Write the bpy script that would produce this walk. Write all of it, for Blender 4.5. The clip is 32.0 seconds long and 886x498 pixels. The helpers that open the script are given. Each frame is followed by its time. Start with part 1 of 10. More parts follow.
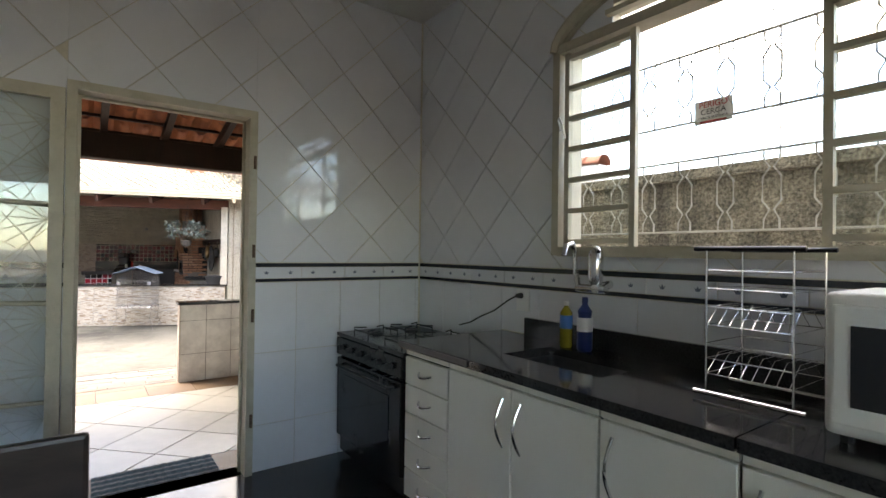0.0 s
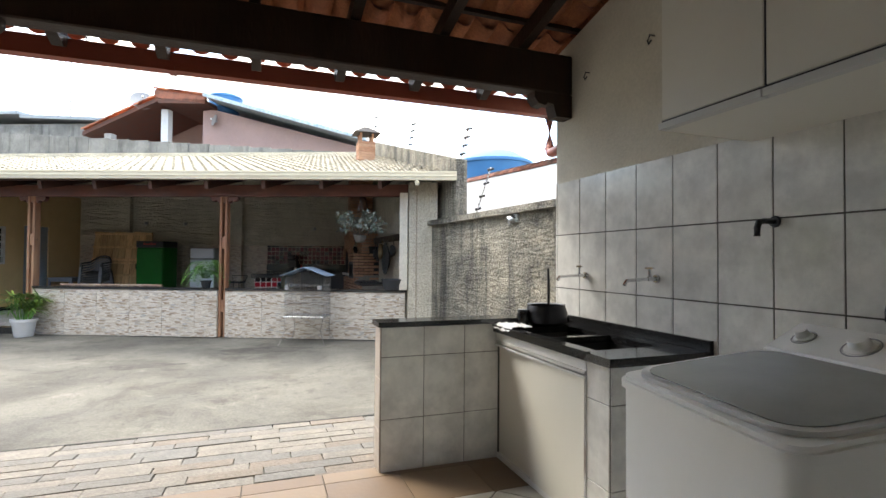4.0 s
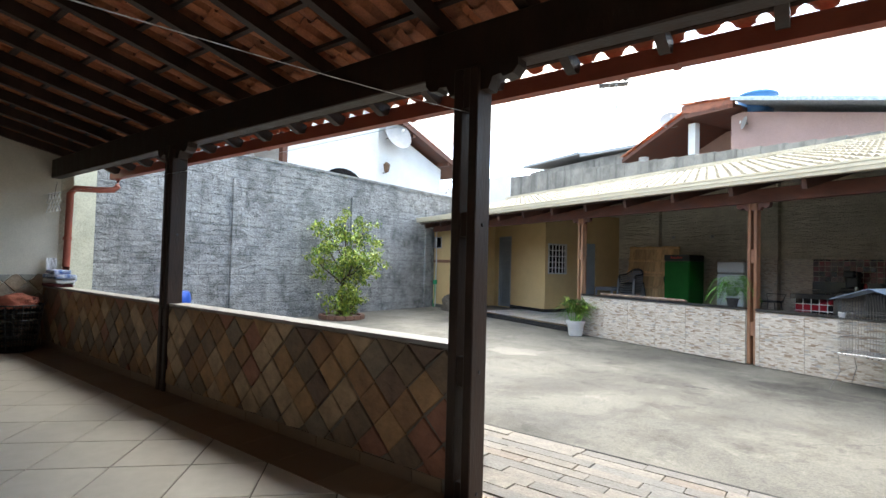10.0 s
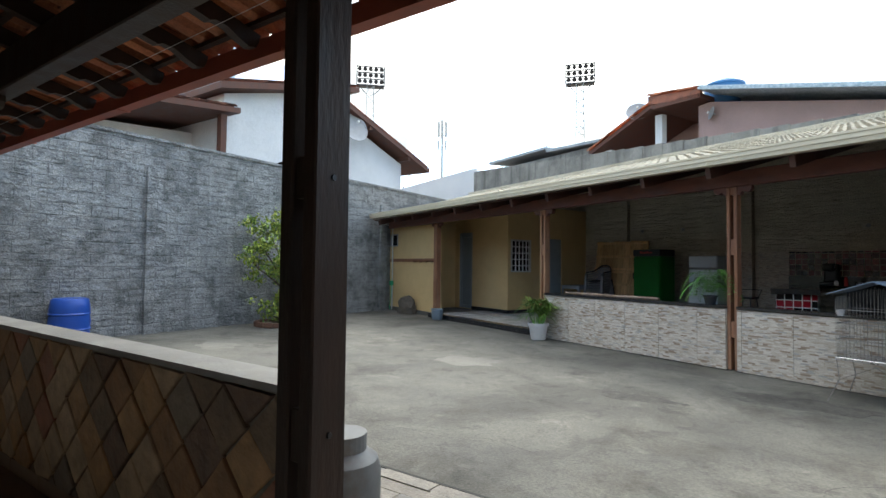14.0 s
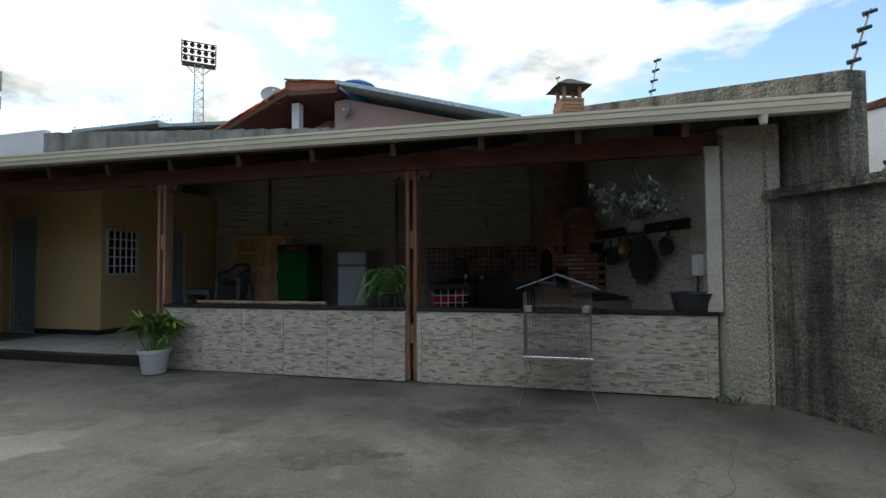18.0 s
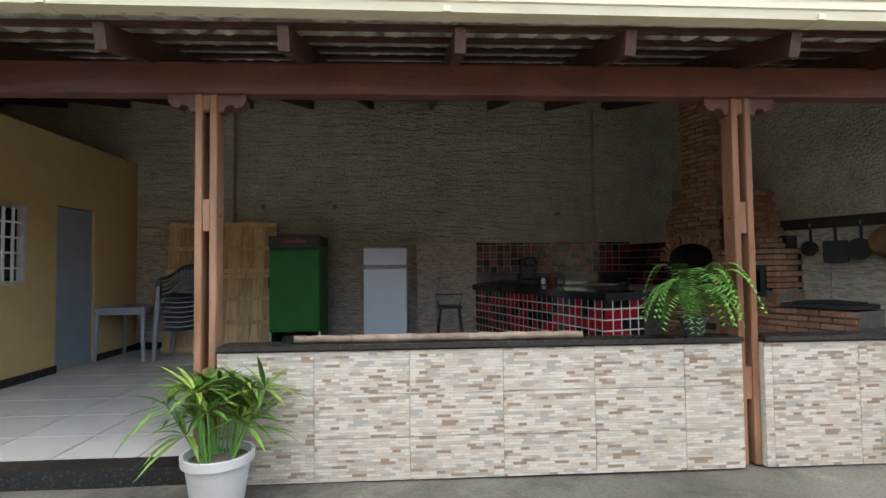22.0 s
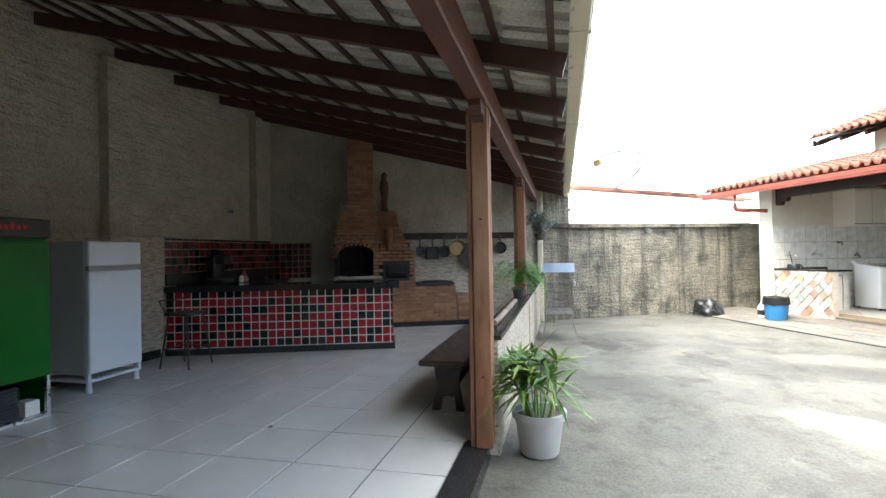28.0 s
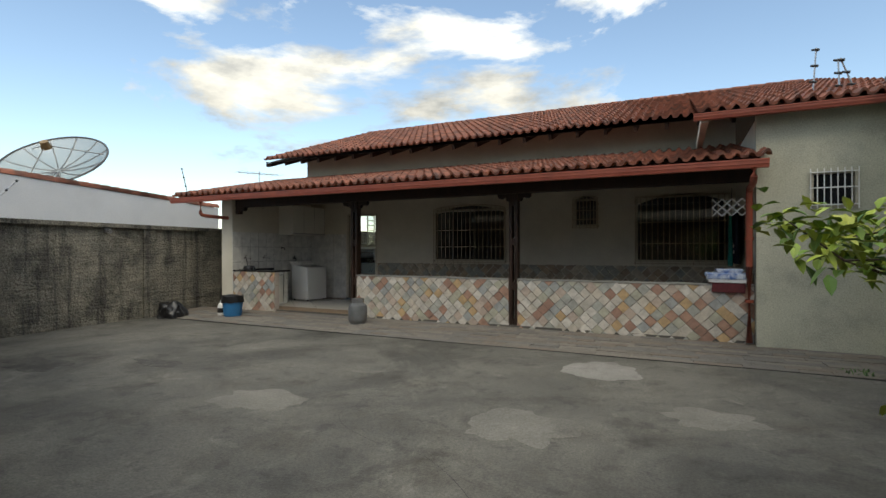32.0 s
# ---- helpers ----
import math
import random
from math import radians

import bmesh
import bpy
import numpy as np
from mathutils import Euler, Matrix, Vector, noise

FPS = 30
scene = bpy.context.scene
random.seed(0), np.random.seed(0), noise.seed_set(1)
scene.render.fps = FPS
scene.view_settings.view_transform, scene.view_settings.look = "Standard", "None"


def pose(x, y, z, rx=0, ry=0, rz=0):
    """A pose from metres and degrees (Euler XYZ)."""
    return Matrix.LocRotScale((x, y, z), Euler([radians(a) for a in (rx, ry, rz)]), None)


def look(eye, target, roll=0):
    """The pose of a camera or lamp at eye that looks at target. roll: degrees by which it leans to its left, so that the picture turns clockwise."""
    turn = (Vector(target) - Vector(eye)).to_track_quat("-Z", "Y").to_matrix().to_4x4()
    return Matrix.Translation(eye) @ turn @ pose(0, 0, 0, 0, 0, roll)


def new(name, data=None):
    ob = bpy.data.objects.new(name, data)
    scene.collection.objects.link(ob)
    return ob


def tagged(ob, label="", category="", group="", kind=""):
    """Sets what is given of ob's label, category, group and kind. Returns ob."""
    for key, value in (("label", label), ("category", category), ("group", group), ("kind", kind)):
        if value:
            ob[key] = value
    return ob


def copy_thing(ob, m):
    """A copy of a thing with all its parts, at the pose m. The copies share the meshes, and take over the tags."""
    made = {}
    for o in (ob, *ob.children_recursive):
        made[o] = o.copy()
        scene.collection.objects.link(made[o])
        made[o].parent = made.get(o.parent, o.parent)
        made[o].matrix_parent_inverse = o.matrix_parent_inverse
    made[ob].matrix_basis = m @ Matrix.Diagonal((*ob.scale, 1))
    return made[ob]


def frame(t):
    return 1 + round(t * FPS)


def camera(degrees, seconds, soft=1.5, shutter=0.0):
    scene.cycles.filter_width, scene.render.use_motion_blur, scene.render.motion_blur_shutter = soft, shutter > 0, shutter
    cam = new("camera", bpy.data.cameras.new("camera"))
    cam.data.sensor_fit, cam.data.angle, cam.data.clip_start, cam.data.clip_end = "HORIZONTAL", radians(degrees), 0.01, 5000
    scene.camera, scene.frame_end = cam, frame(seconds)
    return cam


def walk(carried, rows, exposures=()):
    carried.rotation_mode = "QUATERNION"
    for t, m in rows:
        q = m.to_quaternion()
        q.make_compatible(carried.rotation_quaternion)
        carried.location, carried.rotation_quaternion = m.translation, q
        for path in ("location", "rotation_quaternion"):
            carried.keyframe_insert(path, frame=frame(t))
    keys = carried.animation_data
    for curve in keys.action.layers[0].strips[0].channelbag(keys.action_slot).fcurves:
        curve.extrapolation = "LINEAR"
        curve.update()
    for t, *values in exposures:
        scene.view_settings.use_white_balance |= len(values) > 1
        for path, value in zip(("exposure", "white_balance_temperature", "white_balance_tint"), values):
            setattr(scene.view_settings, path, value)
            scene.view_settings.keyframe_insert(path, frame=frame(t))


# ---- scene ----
cam = camera(83.6, 32.0)
METRES, EYE, TILT, LEAN, TURN = 18.0, 1.54, 0.0, 0.0, -35.8
ROWS = [
    (0.0, 0.0, 0.0, 0.0, -0.01, 0.55, -0.78),
    (0.5, 0.0019, 0.018, -0.0001, 4.73, 0.53, -0.74),
    (1.0, -0.0061, 0.0399, -0.0009, 10.86, 0.53, -0.7),
    (1.5, -0.0193, 0.0631, -0.0007, 16.87, 0.54, -0.65),
    (2.0, -0.0355, 0.0872, -0.0005, 21.42, 0.57, -0.68),
    (2.5, -0.0541, 0.1052, -0.0023, 23.32, 0.73, -0.67),
    (4.5, -0.0985, 0.1556, -0.0122, 10.81, 1.5, -0.27),
    (5.0, -0.0996, 0.1579, -0.012, 6.38, 1.5, -0.17),
    (5.5, -0.0986, 0.1626, -0.0121, 6.13, 1.54, -0.16),
    (6.0, -0.0972, 0.1684, -0.0122, 12.32, 1.65, -0.24),
    (6.5, -0.0995, 0.1728, -0.012, 21.34, 1.86, -0.54),
    (7.0, -0.1038, 0.1765, -0.0106, 33.2, 1.87, -0.75),
    (7.5, -0.1062, 0.1779, -0.0101, 44.9, 1.79, -1.04),
    (8.0, -0.1077, 0.1775, -0.0106, 54.16, 1.84, -1.25),
    (8.5, -0.1082, 0.1766, -0.0098, 60.7, 1.77, -1.32),
    (9.0, -0.1086, 0.1766, -0.0098, 64.43, 1.79, -1.34),
    (9.5, -0.1088, 0.1764, -0.0097, 67.51, 1.8, -1.36),
    (10.0, -0.109, 0.1749, -0.0095, 72.56, 1.76, -1.46),
    (10.5, -0.1093, 0.173, -0.0095, 79.76, 1.67, -1.53),
    (11.0, -0.1096, 0.1713, -0.0094, 86.57, 1.61, -1.58),
    (11.5, -0.1099, 0.1711, -0.0091, 91.11, 1.61, -1.55),
    (12.0, -0.1111, 0.1746, -0.0089, 92.9, 1.63, -1.43),
    (12.5, -0.1186, 0.1837, -0.0092, 90.05, 1.62, -1.21),
    (13.0, -0.1319, 0.1973, -0.0093, 82.62, 1.72, -1.01),
    (13.5, -0.1453, 0.211, -0.0102, 75.86, 1.79, -0.91),
    (14.0, -0.1606, 0.2179, -0.0124, 69.35, 1.95, -0.64),
    (14.5, -0.1783, 0.2224, -0.0133, 60.95, 2.08, -0.41),
    (15.0, -0.1955, 0.2291, -0.0135, 53.02, 2.01, -0.11),
    (15.5, -0.2113, 0.2354, -0.0131, 45.77, 2.0, 0.09),
    (17.5, -0.2474, 0.2617, -0.0125, 27.27, 1.94, 0.48),
    (18.0, -0.2624, 0.2725, -0.0132, 27.34, 1.92, 0.43),
    (18.5, -0.2835, 0.2843, -0.0152, 27.36, 1.98, 0.38),
    (19.0, -0.3103, 0.2986, -0.0147, 27.37, 2.05, 0.22),
    (19.5, -0.3419, 0.3071, -0.0152, 27.41, 2.14, 0.04),
    (20.0, -0.3748, 0.3163, -0.0164, 27.46, 2.13, 0.06),
    (20.5, -0.4082, 0.3251, -0.0149, 27.48, 2.08, 0.17),
    (21.0, -0.438, 0.3321, -0.0145, 24.87, 2.23, 0.21),
    (21.5, -0.4709, 0.3423, -0.0139, 17.44, 2.15, 0.42),
    (22.0, -0.5029, 0.3464, -0.0134, 9.79, 2.14, 0.67),
    (22.5, -0.533, 0.3525, -0.0141, 2.7, 1.98, 0.79),
    (23.0, -0.5653, 0.3583, -0.0134, -3.22, 1.87, 0.87),
    (23.5, -0.5957, 0.3649, -0.0133, -8.44, 1.83, 0.9),
    (24.0, -0.6252, 0.3757, -0.0126, -12.62, 1.75, 0.92),
    (24.5, -0.6548, 0.3816, -0.0125, -16.74, 1.72, 0.96),
    (26.5, -0.7372, 0.4203, -0.0097, -47.03, 0.57, 1.06),
    (27.0, -0.7564, 0.4296, -0.0075, -54.07, 0.48, 0.96),
    (27.5, -0.7735, 0.4346, -0.0065, -59.19, 0.49, 0.88),
    (28.0, -0.7884, 0.4329, -0.0067, -63.71, 0.43, 0.98),
    (28.5, -0.7972, 0.4336, -0.0066, -70.37, 0.27, 1.08),
    (29.0, -0.7997, 0.4309, -0.0064, -78.26, 0.04, 1.04),
    (29.5, -0.7994, 0.4282, -0.0062, -86.08, -0.09, 0.84),
    (30.0, -0.7988, 0.4251, -0.0059, -93.02, -0.08, 0.66),
    (30.5, -0.7986, 0.4215, -0.0054, -100.08, -0.11, 0.46),
    (31.0, -0.7983, 0.4186, -0.0053, -106.68, -0.05, 0.31),
    (31.5, -0.7985, 0.4163, -0.0049, -112.76, -0.01, 0.18),
    (32.0, -0.799, 0.4145, -0.005, -118.78, 0.05, 0.06),
]
EXPO = [(0, 3.55, 7900, 15), (1.5, 3.25, 8200, 18), (2.5, 2.95, 8200, 18), (4.5, 2.67, 7000, 7), (6, 2.62, 7000, 7), (7.5, 2.52, 7000, 7), (9, 2.65, 7000, 7), (11, 2.9, 7000, 7), (12, 3.1, 7000, 7), (13.0, 2.75, 7000, 7), (14.3, 1.4, 6700, 4), (15, 0.55, 6700, 4), (17.5, 0.8, 6700, 4), (20, 1.15, 6700, 4), (20.7, 1.45, 7600, 8), (22, 2.95, 7600, 8), (23, 3.5, 7600, 8), (24, 3.75, 7600, 8), (27, 3.55, 7000, 5), (28, 3.35, 7000, 5), (29, 1.95, 7300, 5), (29.7, 1.05, 7300, 5), (30.5, 0.75, 7300, 5), (32, 0.65, 7300, 5)]
walk(cam, [(t, pose(0, 0, EYE, TILT, LEAN, TURN) @ pose(METRES * x, METRES * y, METRES * z, 90 + pitch, roll, yaw)) for t, x, y, z, yaw, pitch, roll in ROWS], EXPO)

# ---- light ----
world = bpy.data.worlds.new("sky")
scene.world = world
world.use_nodes = True
wn, wl = world.node_tree.nodes, world.node_tree.links
wn.clear()
w_out = wn.new("ShaderNodeOutputWorld")
w_bg = wn.new("ShaderNodeBackground")
w_sky = wn.new("ShaderNodeTexSky")
w_sky.sky_type = "NISHITA"
w_sky.sun_disc = False
SUN_EL, SUN_AZ = radians(48), radians(-38)
w_sky.sun_elevation, w_sky.sun_rotation = SUN_EL, SUN_AZ
w_sky.air_density, w_sky.dust_density, w_sky.ozone_density = 1.0, 0.6, 2.0
w_co = wn.new("ShaderNodeTexCoord")
w_map = wn.new("ShaderNodeMapping")
w_map.inputs["Scale"].default_value = (1.0, 1.0, 2.6)
w_no = wn.new("ShaderNodeTexNoise")
w_no.inputs["Scale"].default_value, w_no.inputs["Detail"].default_value, w_no.inputs["Roughness"].default_value = 2.6, 10.0, 0.58
w_no.inputs["Distortion"].default_value = 0.25
w_ramp = wn.new("ShaderNodeValToRGB")
w_ramp.color_ramp.elements[0].position, w_ramp.color_ramp.elements[1].position = 0.505, 0.6
w_no2 = wn.new("ShaderNodeTexNoise")
w_no2.inputs["Scale"].default_value, w_no2.inputs["Detail"].default_value, w_no2.inputs["Roughness"].default_value = 5.5, 10.0, 0.6
w_shade = wn.new("ShaderNodeValToRGB")
w_shade.color_ramp.elements[0].position, w_shade.color_ramp.elements[1].position = 0.38, 0.74
w_shade.color_ramp.elements[0].color, w_shade.color_ramp.elements[1].color = (3.4, 3.6, 3.9, 1), (9.5, 9.4, 9.1, 1)
w_mix = wn.new("ShaderNodeMixRGB")
wl.new(w_co.outputs["Generated"], w_map.inputs["Vector"])
wl.new(w_map.outputs["Vector"], w_no.inputs["Vector"])
wl.new(w_map.outputs["Vector"], w_no2.inputs["Vector"])
w_sep = wn.new("ShaderNodeSeparateXYZ")
wl.new(w_co.outputs["Generated"], w_sep.inputs["Vector"])
# broken cloud, a little denser overhead
w_low = wn.new("ShaderNodeMapRange")
w_low.inputs["From Min"].default_value, w_low.inputs["From Max"].default_value = 0.0, 0.9
w_low.inputs["To Min"].default_value, w_low.inputs["To Max"].default_value = 0.0, 0.06
wl.new(w_sep.outputs["Z"], w_low.inputs["Value"])
w_add = wn.new("ShaderNodeMath")
wl.new(w_no.outputs["Fac"], w_add.inputs[0])
wl.new(w_low.outputs["Result"], w_add.inputs[1])
# the cloud thins towards the south-east
w_side = wn.new("ShaderNodeVectorMath")
w_side.operation = "DOT_PRODUCT"
w_side.inputs[1].default_value = (0.025, -0.04, 0)
wl.new(w_co.outputs["Generated"], w_side.inputs[0])
w_sub = wn.new("ShaderNodeMath")
w_sub.operation = "SUBTRACT"
wl.new(w_add.outputs[0], w_sub.inputs[0])
wl.new(w_side.outputs["Value"], w_sub.inputs[1])
wl.new(w_sub.outputs[0], w_ramp.inputs["Fac"])
wl.new(w_no2.outputs["Fac"], w_shade.inputs["Fac"])
wl.new(w_ramp.outputs["Color"], w_mix.inputs["Fac"])
wl.new(w_sky.outputs["Color"], w_mix.inputs["Color1"])
# clouds brighten from the horizon to the zenith, as a veiled sky does
w_grad = wn.new("ShaderNodeMapRange")
w_grad.inputs["From Min"].default_value, w_grad.inputs["From Max"].default_value = 0.1, 0.95
w_grad.inputs["To Min"].default_value, w_grad.inputs["To Max"].default_value = 0.24, 1.95
wl.new(w_sep.outputs["Z"], w_grad.inputs["Value"])
w_lum = wn.new("ShaderNodeVectorMath")
w_lum.operation = "SCALE"
wl.new(w_shade.outputs["Color"], w_lum.inputs[0])
wl.new(w_grad.outputs["Result"], w_lum.inputs["Scale"])
wl.new(w_lum.outputs["Vector"], w_mix.inputs["Color2"])
wl.new(w_mix.outputs["Color"], w_bg.inputs["Color"])
w_bg.inputs["Strength"].default_value = 0.15
wl.new(w_bg.outputs["Background"], w_out.inputs["Surface"])

sun = new("sun", bpy.data.lights.new("sun", "SUN"))
sun.data.energy, sun.data.angle, sun.data.color = 0.6, radians(22), (1.0, 0.96, 0.9)
sun.matrix_world = look((math.sin(SUN_AZ) * math.cos(SUN_EL) * 30, math.cos(SUN_AZ) * math.cos(SUN_EL) * 30, math.sin(SUN_EL) * 30), (0, 0, 0))

# ---- materials ----
def surf(name, base, second=None, scale=3.0, rough=0.6, rough2=None, bump=0.0, bump_scale=60.0, metal=0.0, stain=None, stain_scale=0.7, stain_amount=0.5,
         rand=0.0, stretch=(1, 1, 1), spec=0.5, local=False, speck=None, streak=None, streak_amount=0.6, relief=0.012):
    """A surface with broad and fine variation, at real-world size."""
    m = bpy.data.materials.new(name)
    m.use_nodes = True
    n, l = m.node_tree.nodes, m.node_tree.links
    b = n["Principled BSDF"]
    b.inputs["Metallic"].default_value = metal
    b.inputs["Specular IOR Level"].default_value = spec
    if local:
        co = n.new("ShaderNodeTexCoord").outputs["Object"]
    else:
        co = n.new("ShaderNodeNewGeometry").outputs["Position"]
    mp = n.new("ShaderNodeMapping")
    mp.inputs["Scale"].default_value = stretch
    l.new(co, mp.inputs["Vector"])
    co = mp.outputs["Vector"]
    no = n.new("ShaderNodeTexNoise")
    no.inputs["Scale"].default_value, no.inputs["Detail"].default_value, no.inputs["Roughness"].default_value = scale, 6.0, 0.6
    l.new(co, no.inputs["Vector"])
    ramp = n.new("ShaderNodeValToRGB")
    ramp.color_ramp.elements[0].position, ramp.color_ramp.elements[1].position = 0.34, 0.66
    second = second or tuple(c * 0.86 for c in base)
    ramp.color_ramp.elements[0].color, ramp.color_ramp.elements[1].color = (*second, 1), (*base, 1)
    l.new(no.outputs["Fac"], ramp.inputs["Fac"])
    out = ramp.outputs["Color"]
    if stain:
        ns = n.new("ShaderNodeTexNoise")
        ns.inputs["Scale"].default_value, ns.inputs["Detail"].default_value, ns.inputs["Roughness"].default_value = stain_scale, 8.0, 0.68
        l.new(co, ns.inputs["Vector"])
        rs = n.new("ShaderNodeValToRGB")
        rs.color_ramp.elements[0].position, rs.color_ramp.elements[1].position = 0.50, 0.68
        rs.color_ramp.elements[0].color, rs.color_ramp.elements[1].color = (0, 0, 0, 1), (stain_amount,) * 3 + (1,)
        l.new(ns.outputs["Fac"], rs.inputs["Fac"])
        mx = n.new("ShaderNodeMixRGB")
        mx.inputs["Color2"].default_value = (*stain, 1)
        l.new(rs.outputs["Color"], mx.inputs["Fac"])
        l.new(out, mx.inputs["Color1"])
        out = mx.outputs["Color"]
    if streak:
        ms = n.new("ShaderNodeMapping")
        ms.inputs["Scale"].default_value = (2.4, 2.4, 0.16)
        l.new(co, ms.inputs["Vector"])
        nk = n.new("ShaderNodeTexNoise")
        nk.inputs["Scale"].default_value, nk.inputs["Detail"].default_value, nk.inputs["Roughness"].default_value = 1.3, 7.0, 0.7
        l.new(ms.outputs["Vector"], nk.inputs["Vector"])
        rk = n.new("ShaderNodeValToRGB")
        rk.color_ramp.elements[0].position, rk.color_ramp.elements[1].position = 0.50, 0.64
        rk.color_ramp.elements[0].color, rk.color_ramp.elements[1].color = (0, 0, 0, 1), (streak_amount,) * 3 + (1,)
        l.new(nk.outputs["Fac"], rk.inputs["Fac"])
        mk = n.new("ShaderNodeMixRGB")
        mk.inputs["Color2"].default_value = (*streak, 1)
        l.new(rk.outputs["Color"], mk.inputs["Fac"])
        l.new(out, mk.inputs["Color1"])
        out = mk.outputs["Color"]
    if speck is None:
        speck = 0.16 if rough >= 0.7 else 0.0
    if speck:
        nf = n.new("ShaderNodeTexNoise")
        nf.inputs["Scale"].default_value, nf.inputs["Detail"].default_value, nf.inputs["Roughness"].default_value = 55.0, 5.0, 0.75
        l.new(co, nf.inputs["Vector"])
        rf = n.new("ShaderNodeMapRange")
        rf.inputs["From Min"].default_value, rf.inputs["From Max"].default_value = 0.32, 0.62
        rf.inputs["To Min"].default_value, rf.inputs["To Max"].default_value = 1 - speck * 2, 1 + speck * 0.5
        l.new(nf.outputs["Fac"], rf.inputs["Value"])
        hf = n.new("ShaderNodeHueSaturation")
        l.new(rf.outputs["Result"], hf.inputs["Value"])
        l.new(out, hf.inputs["Color"])
        out = hf.outputs["Color"]
    if rand:
        oi = n.new("ShaderNodeObjectInfo")
        gr = n.new("ShaderNodeNewGeometry")
        sm = n.new("ShaderNodeMath")
        l.new(oi.outputs["Random"], sm.inputs[0])
        l.new(gr.outputs["Random Per Island"], sm.inputs[1])
        fm = n.new("ShaderNodeMath")
        fm.operation = "FRACT"
        l.new(sm.outputs[0], fm.inputs[0])
        mr = n.new("ShaderNodeMapRange")
        mr.inputs["To Min"].default_value, mr.inputs["To Max"].default_value = 1 - rand, 1 + rand * 0.6
        l.new(fm.outputs[0], mr.inputs["Value"])
        hv = n.new("ShaderNodeHueSaturation")
        l.new(mr.outputs["Result"], hv.inputs["Value"])
        l.new(out, hv.inputs["Color"])
        out = hv.outputs["Color"]
    l.new(out, b.inputs["Base Color"])
    if rough2 is None:
        rough2 = min(1.0, rough + 0.12)
    nr = n.new("ShaderNodeMapRange")
    nr.inputs["To Min"].default_value, nr.inputs["To Max"].default_value = rough, rough2
    nr.inputs["From Min"].default_value, nr.inputs["From Max"].default_value = 0.3, 0.7
    l.new(no.outputs["Fac"], nr.inputs["Value"])
    l.new(nr.outputs["Result"], b.inputs["Roughness"])
    if bump:
        nb = n.new("ShaderNodeTexNoise")
        nb.inputs["Scale"].default_value, nb.inputs["Detail"].default_value = bump_scale, 4.0
        l.new(co, nb.inputs["Vector"])
        bp = n.new("ShaderNodeBump")
        bp.inputs["Strength"].default_value, bp.inputs["Distance"].default_value = min(1.0, bump), relief
        l.new(nb.outputs["Fac"], bp.inputs["Height"])
        l.new(bp.outputs["Normal"], b.inputs["Normal"])
    return m


def glass(name, tint=(0.95, 0.97, 0.96), rough=0.0, alpha=0.12):
    """A thin pane: mostly clear, with a glossy skin."""
    m = bpy.data.materials.new(name)
    m.use_nodes = True
    n, l = m.node_tree.nodes, m.node_tree.links
    n.clear()
    o = n.new("ShaderNodeOutputMaterial")
    t = n.new("ShaderNodeBsdfTransparent")
    t.inputs["Color"].default_value = (*tint, 1)
    g = n.new("ShaderNodeBsdfGlossy")
    g.inputs["Roughness"].default_value = rough
    mx = n.new("ShaderNodeMixShader")
    mx.inputs["Fac"].default_value = alpha
    l.new(t.outputs[0], mx.inputs[1])
    l.new(g.outputs[0], mx.inputs[2])
    l.new(mx.outputs[0], o.inputs["Surface"])
    return m


M_CONC = surf("yard_concrete", (0.175, 0.164, 0.139), (0.108, 0.102, 0.087), 0.9, 0.75, 0.92, 0.5, 60, stain=(0.085, 0.077, 0.06), stain_scale=1.5, stain_amount=0.8, speck=0.2)
M_CONC_PATCH = surf("pale_concrete", (0.31, 0.29, 0.26), (0.22, 0.207, 0.185), 2, 0.8, 0.95, 0.4, 70, stain=(0.13, 0.12, 0.11), stain_scale=2.5, stain_amount=0.6, speck=0.15)


def weathered(m, broad, patchy, dark, light):
    """Broad dark damp stains and pale scuffs over a surface."""
    n, l = m.node_tree.nodes, m.node_tree.links
    b = n["Principled BSDF"]
    out = b.inputs["Base Color"].links[0].from_socket
    co = n.new("ShaderNodeNewGeometry").outputs["Position"]
    for scale, lo, hi, factor, warp in ((broad, 0.48, 0.62, dark, 0.8), (patchy, 0.55, 0.66, dark * 1.15, 1.2), (patchy * 1.7, 0.57, 0.7, light, 1.5), (broad * 9, 0.56, 0.63, dark * 1.2, 0.4)):
        no = n.new("ShaderNodeTexNoise")
        no.inputs["Scale"].default_value, no.inputs["Detail"].default_value, no.inputs["Roughness"].default_value = scale, 9.0, 0.66
        no.inputs["Distortion"].default_value = warp
        l.new(co, no.inputs["Vector"])
        mr = n.new("ShaderNodeMapRange")
        mr.inputs["From Min"].default_value, mr.inputs["From Max"].default_value = lo, hi
        mr.inputs["To Min"].default_value, mr.inputs["To Max"].default_value = 1.0, factor
        l.new(no.outputs["Fac"], mr.inputs["Value"])
        hv = n.new("ShaderNodeHueSaturation")
        l.new(mr.outputs["Result"], hv.inputs["Value"])
        l.new(out, hv.inputs["Color"])
        out = hv.outputs["Color"]
    l.new(out, b.inputs["Base Color"])


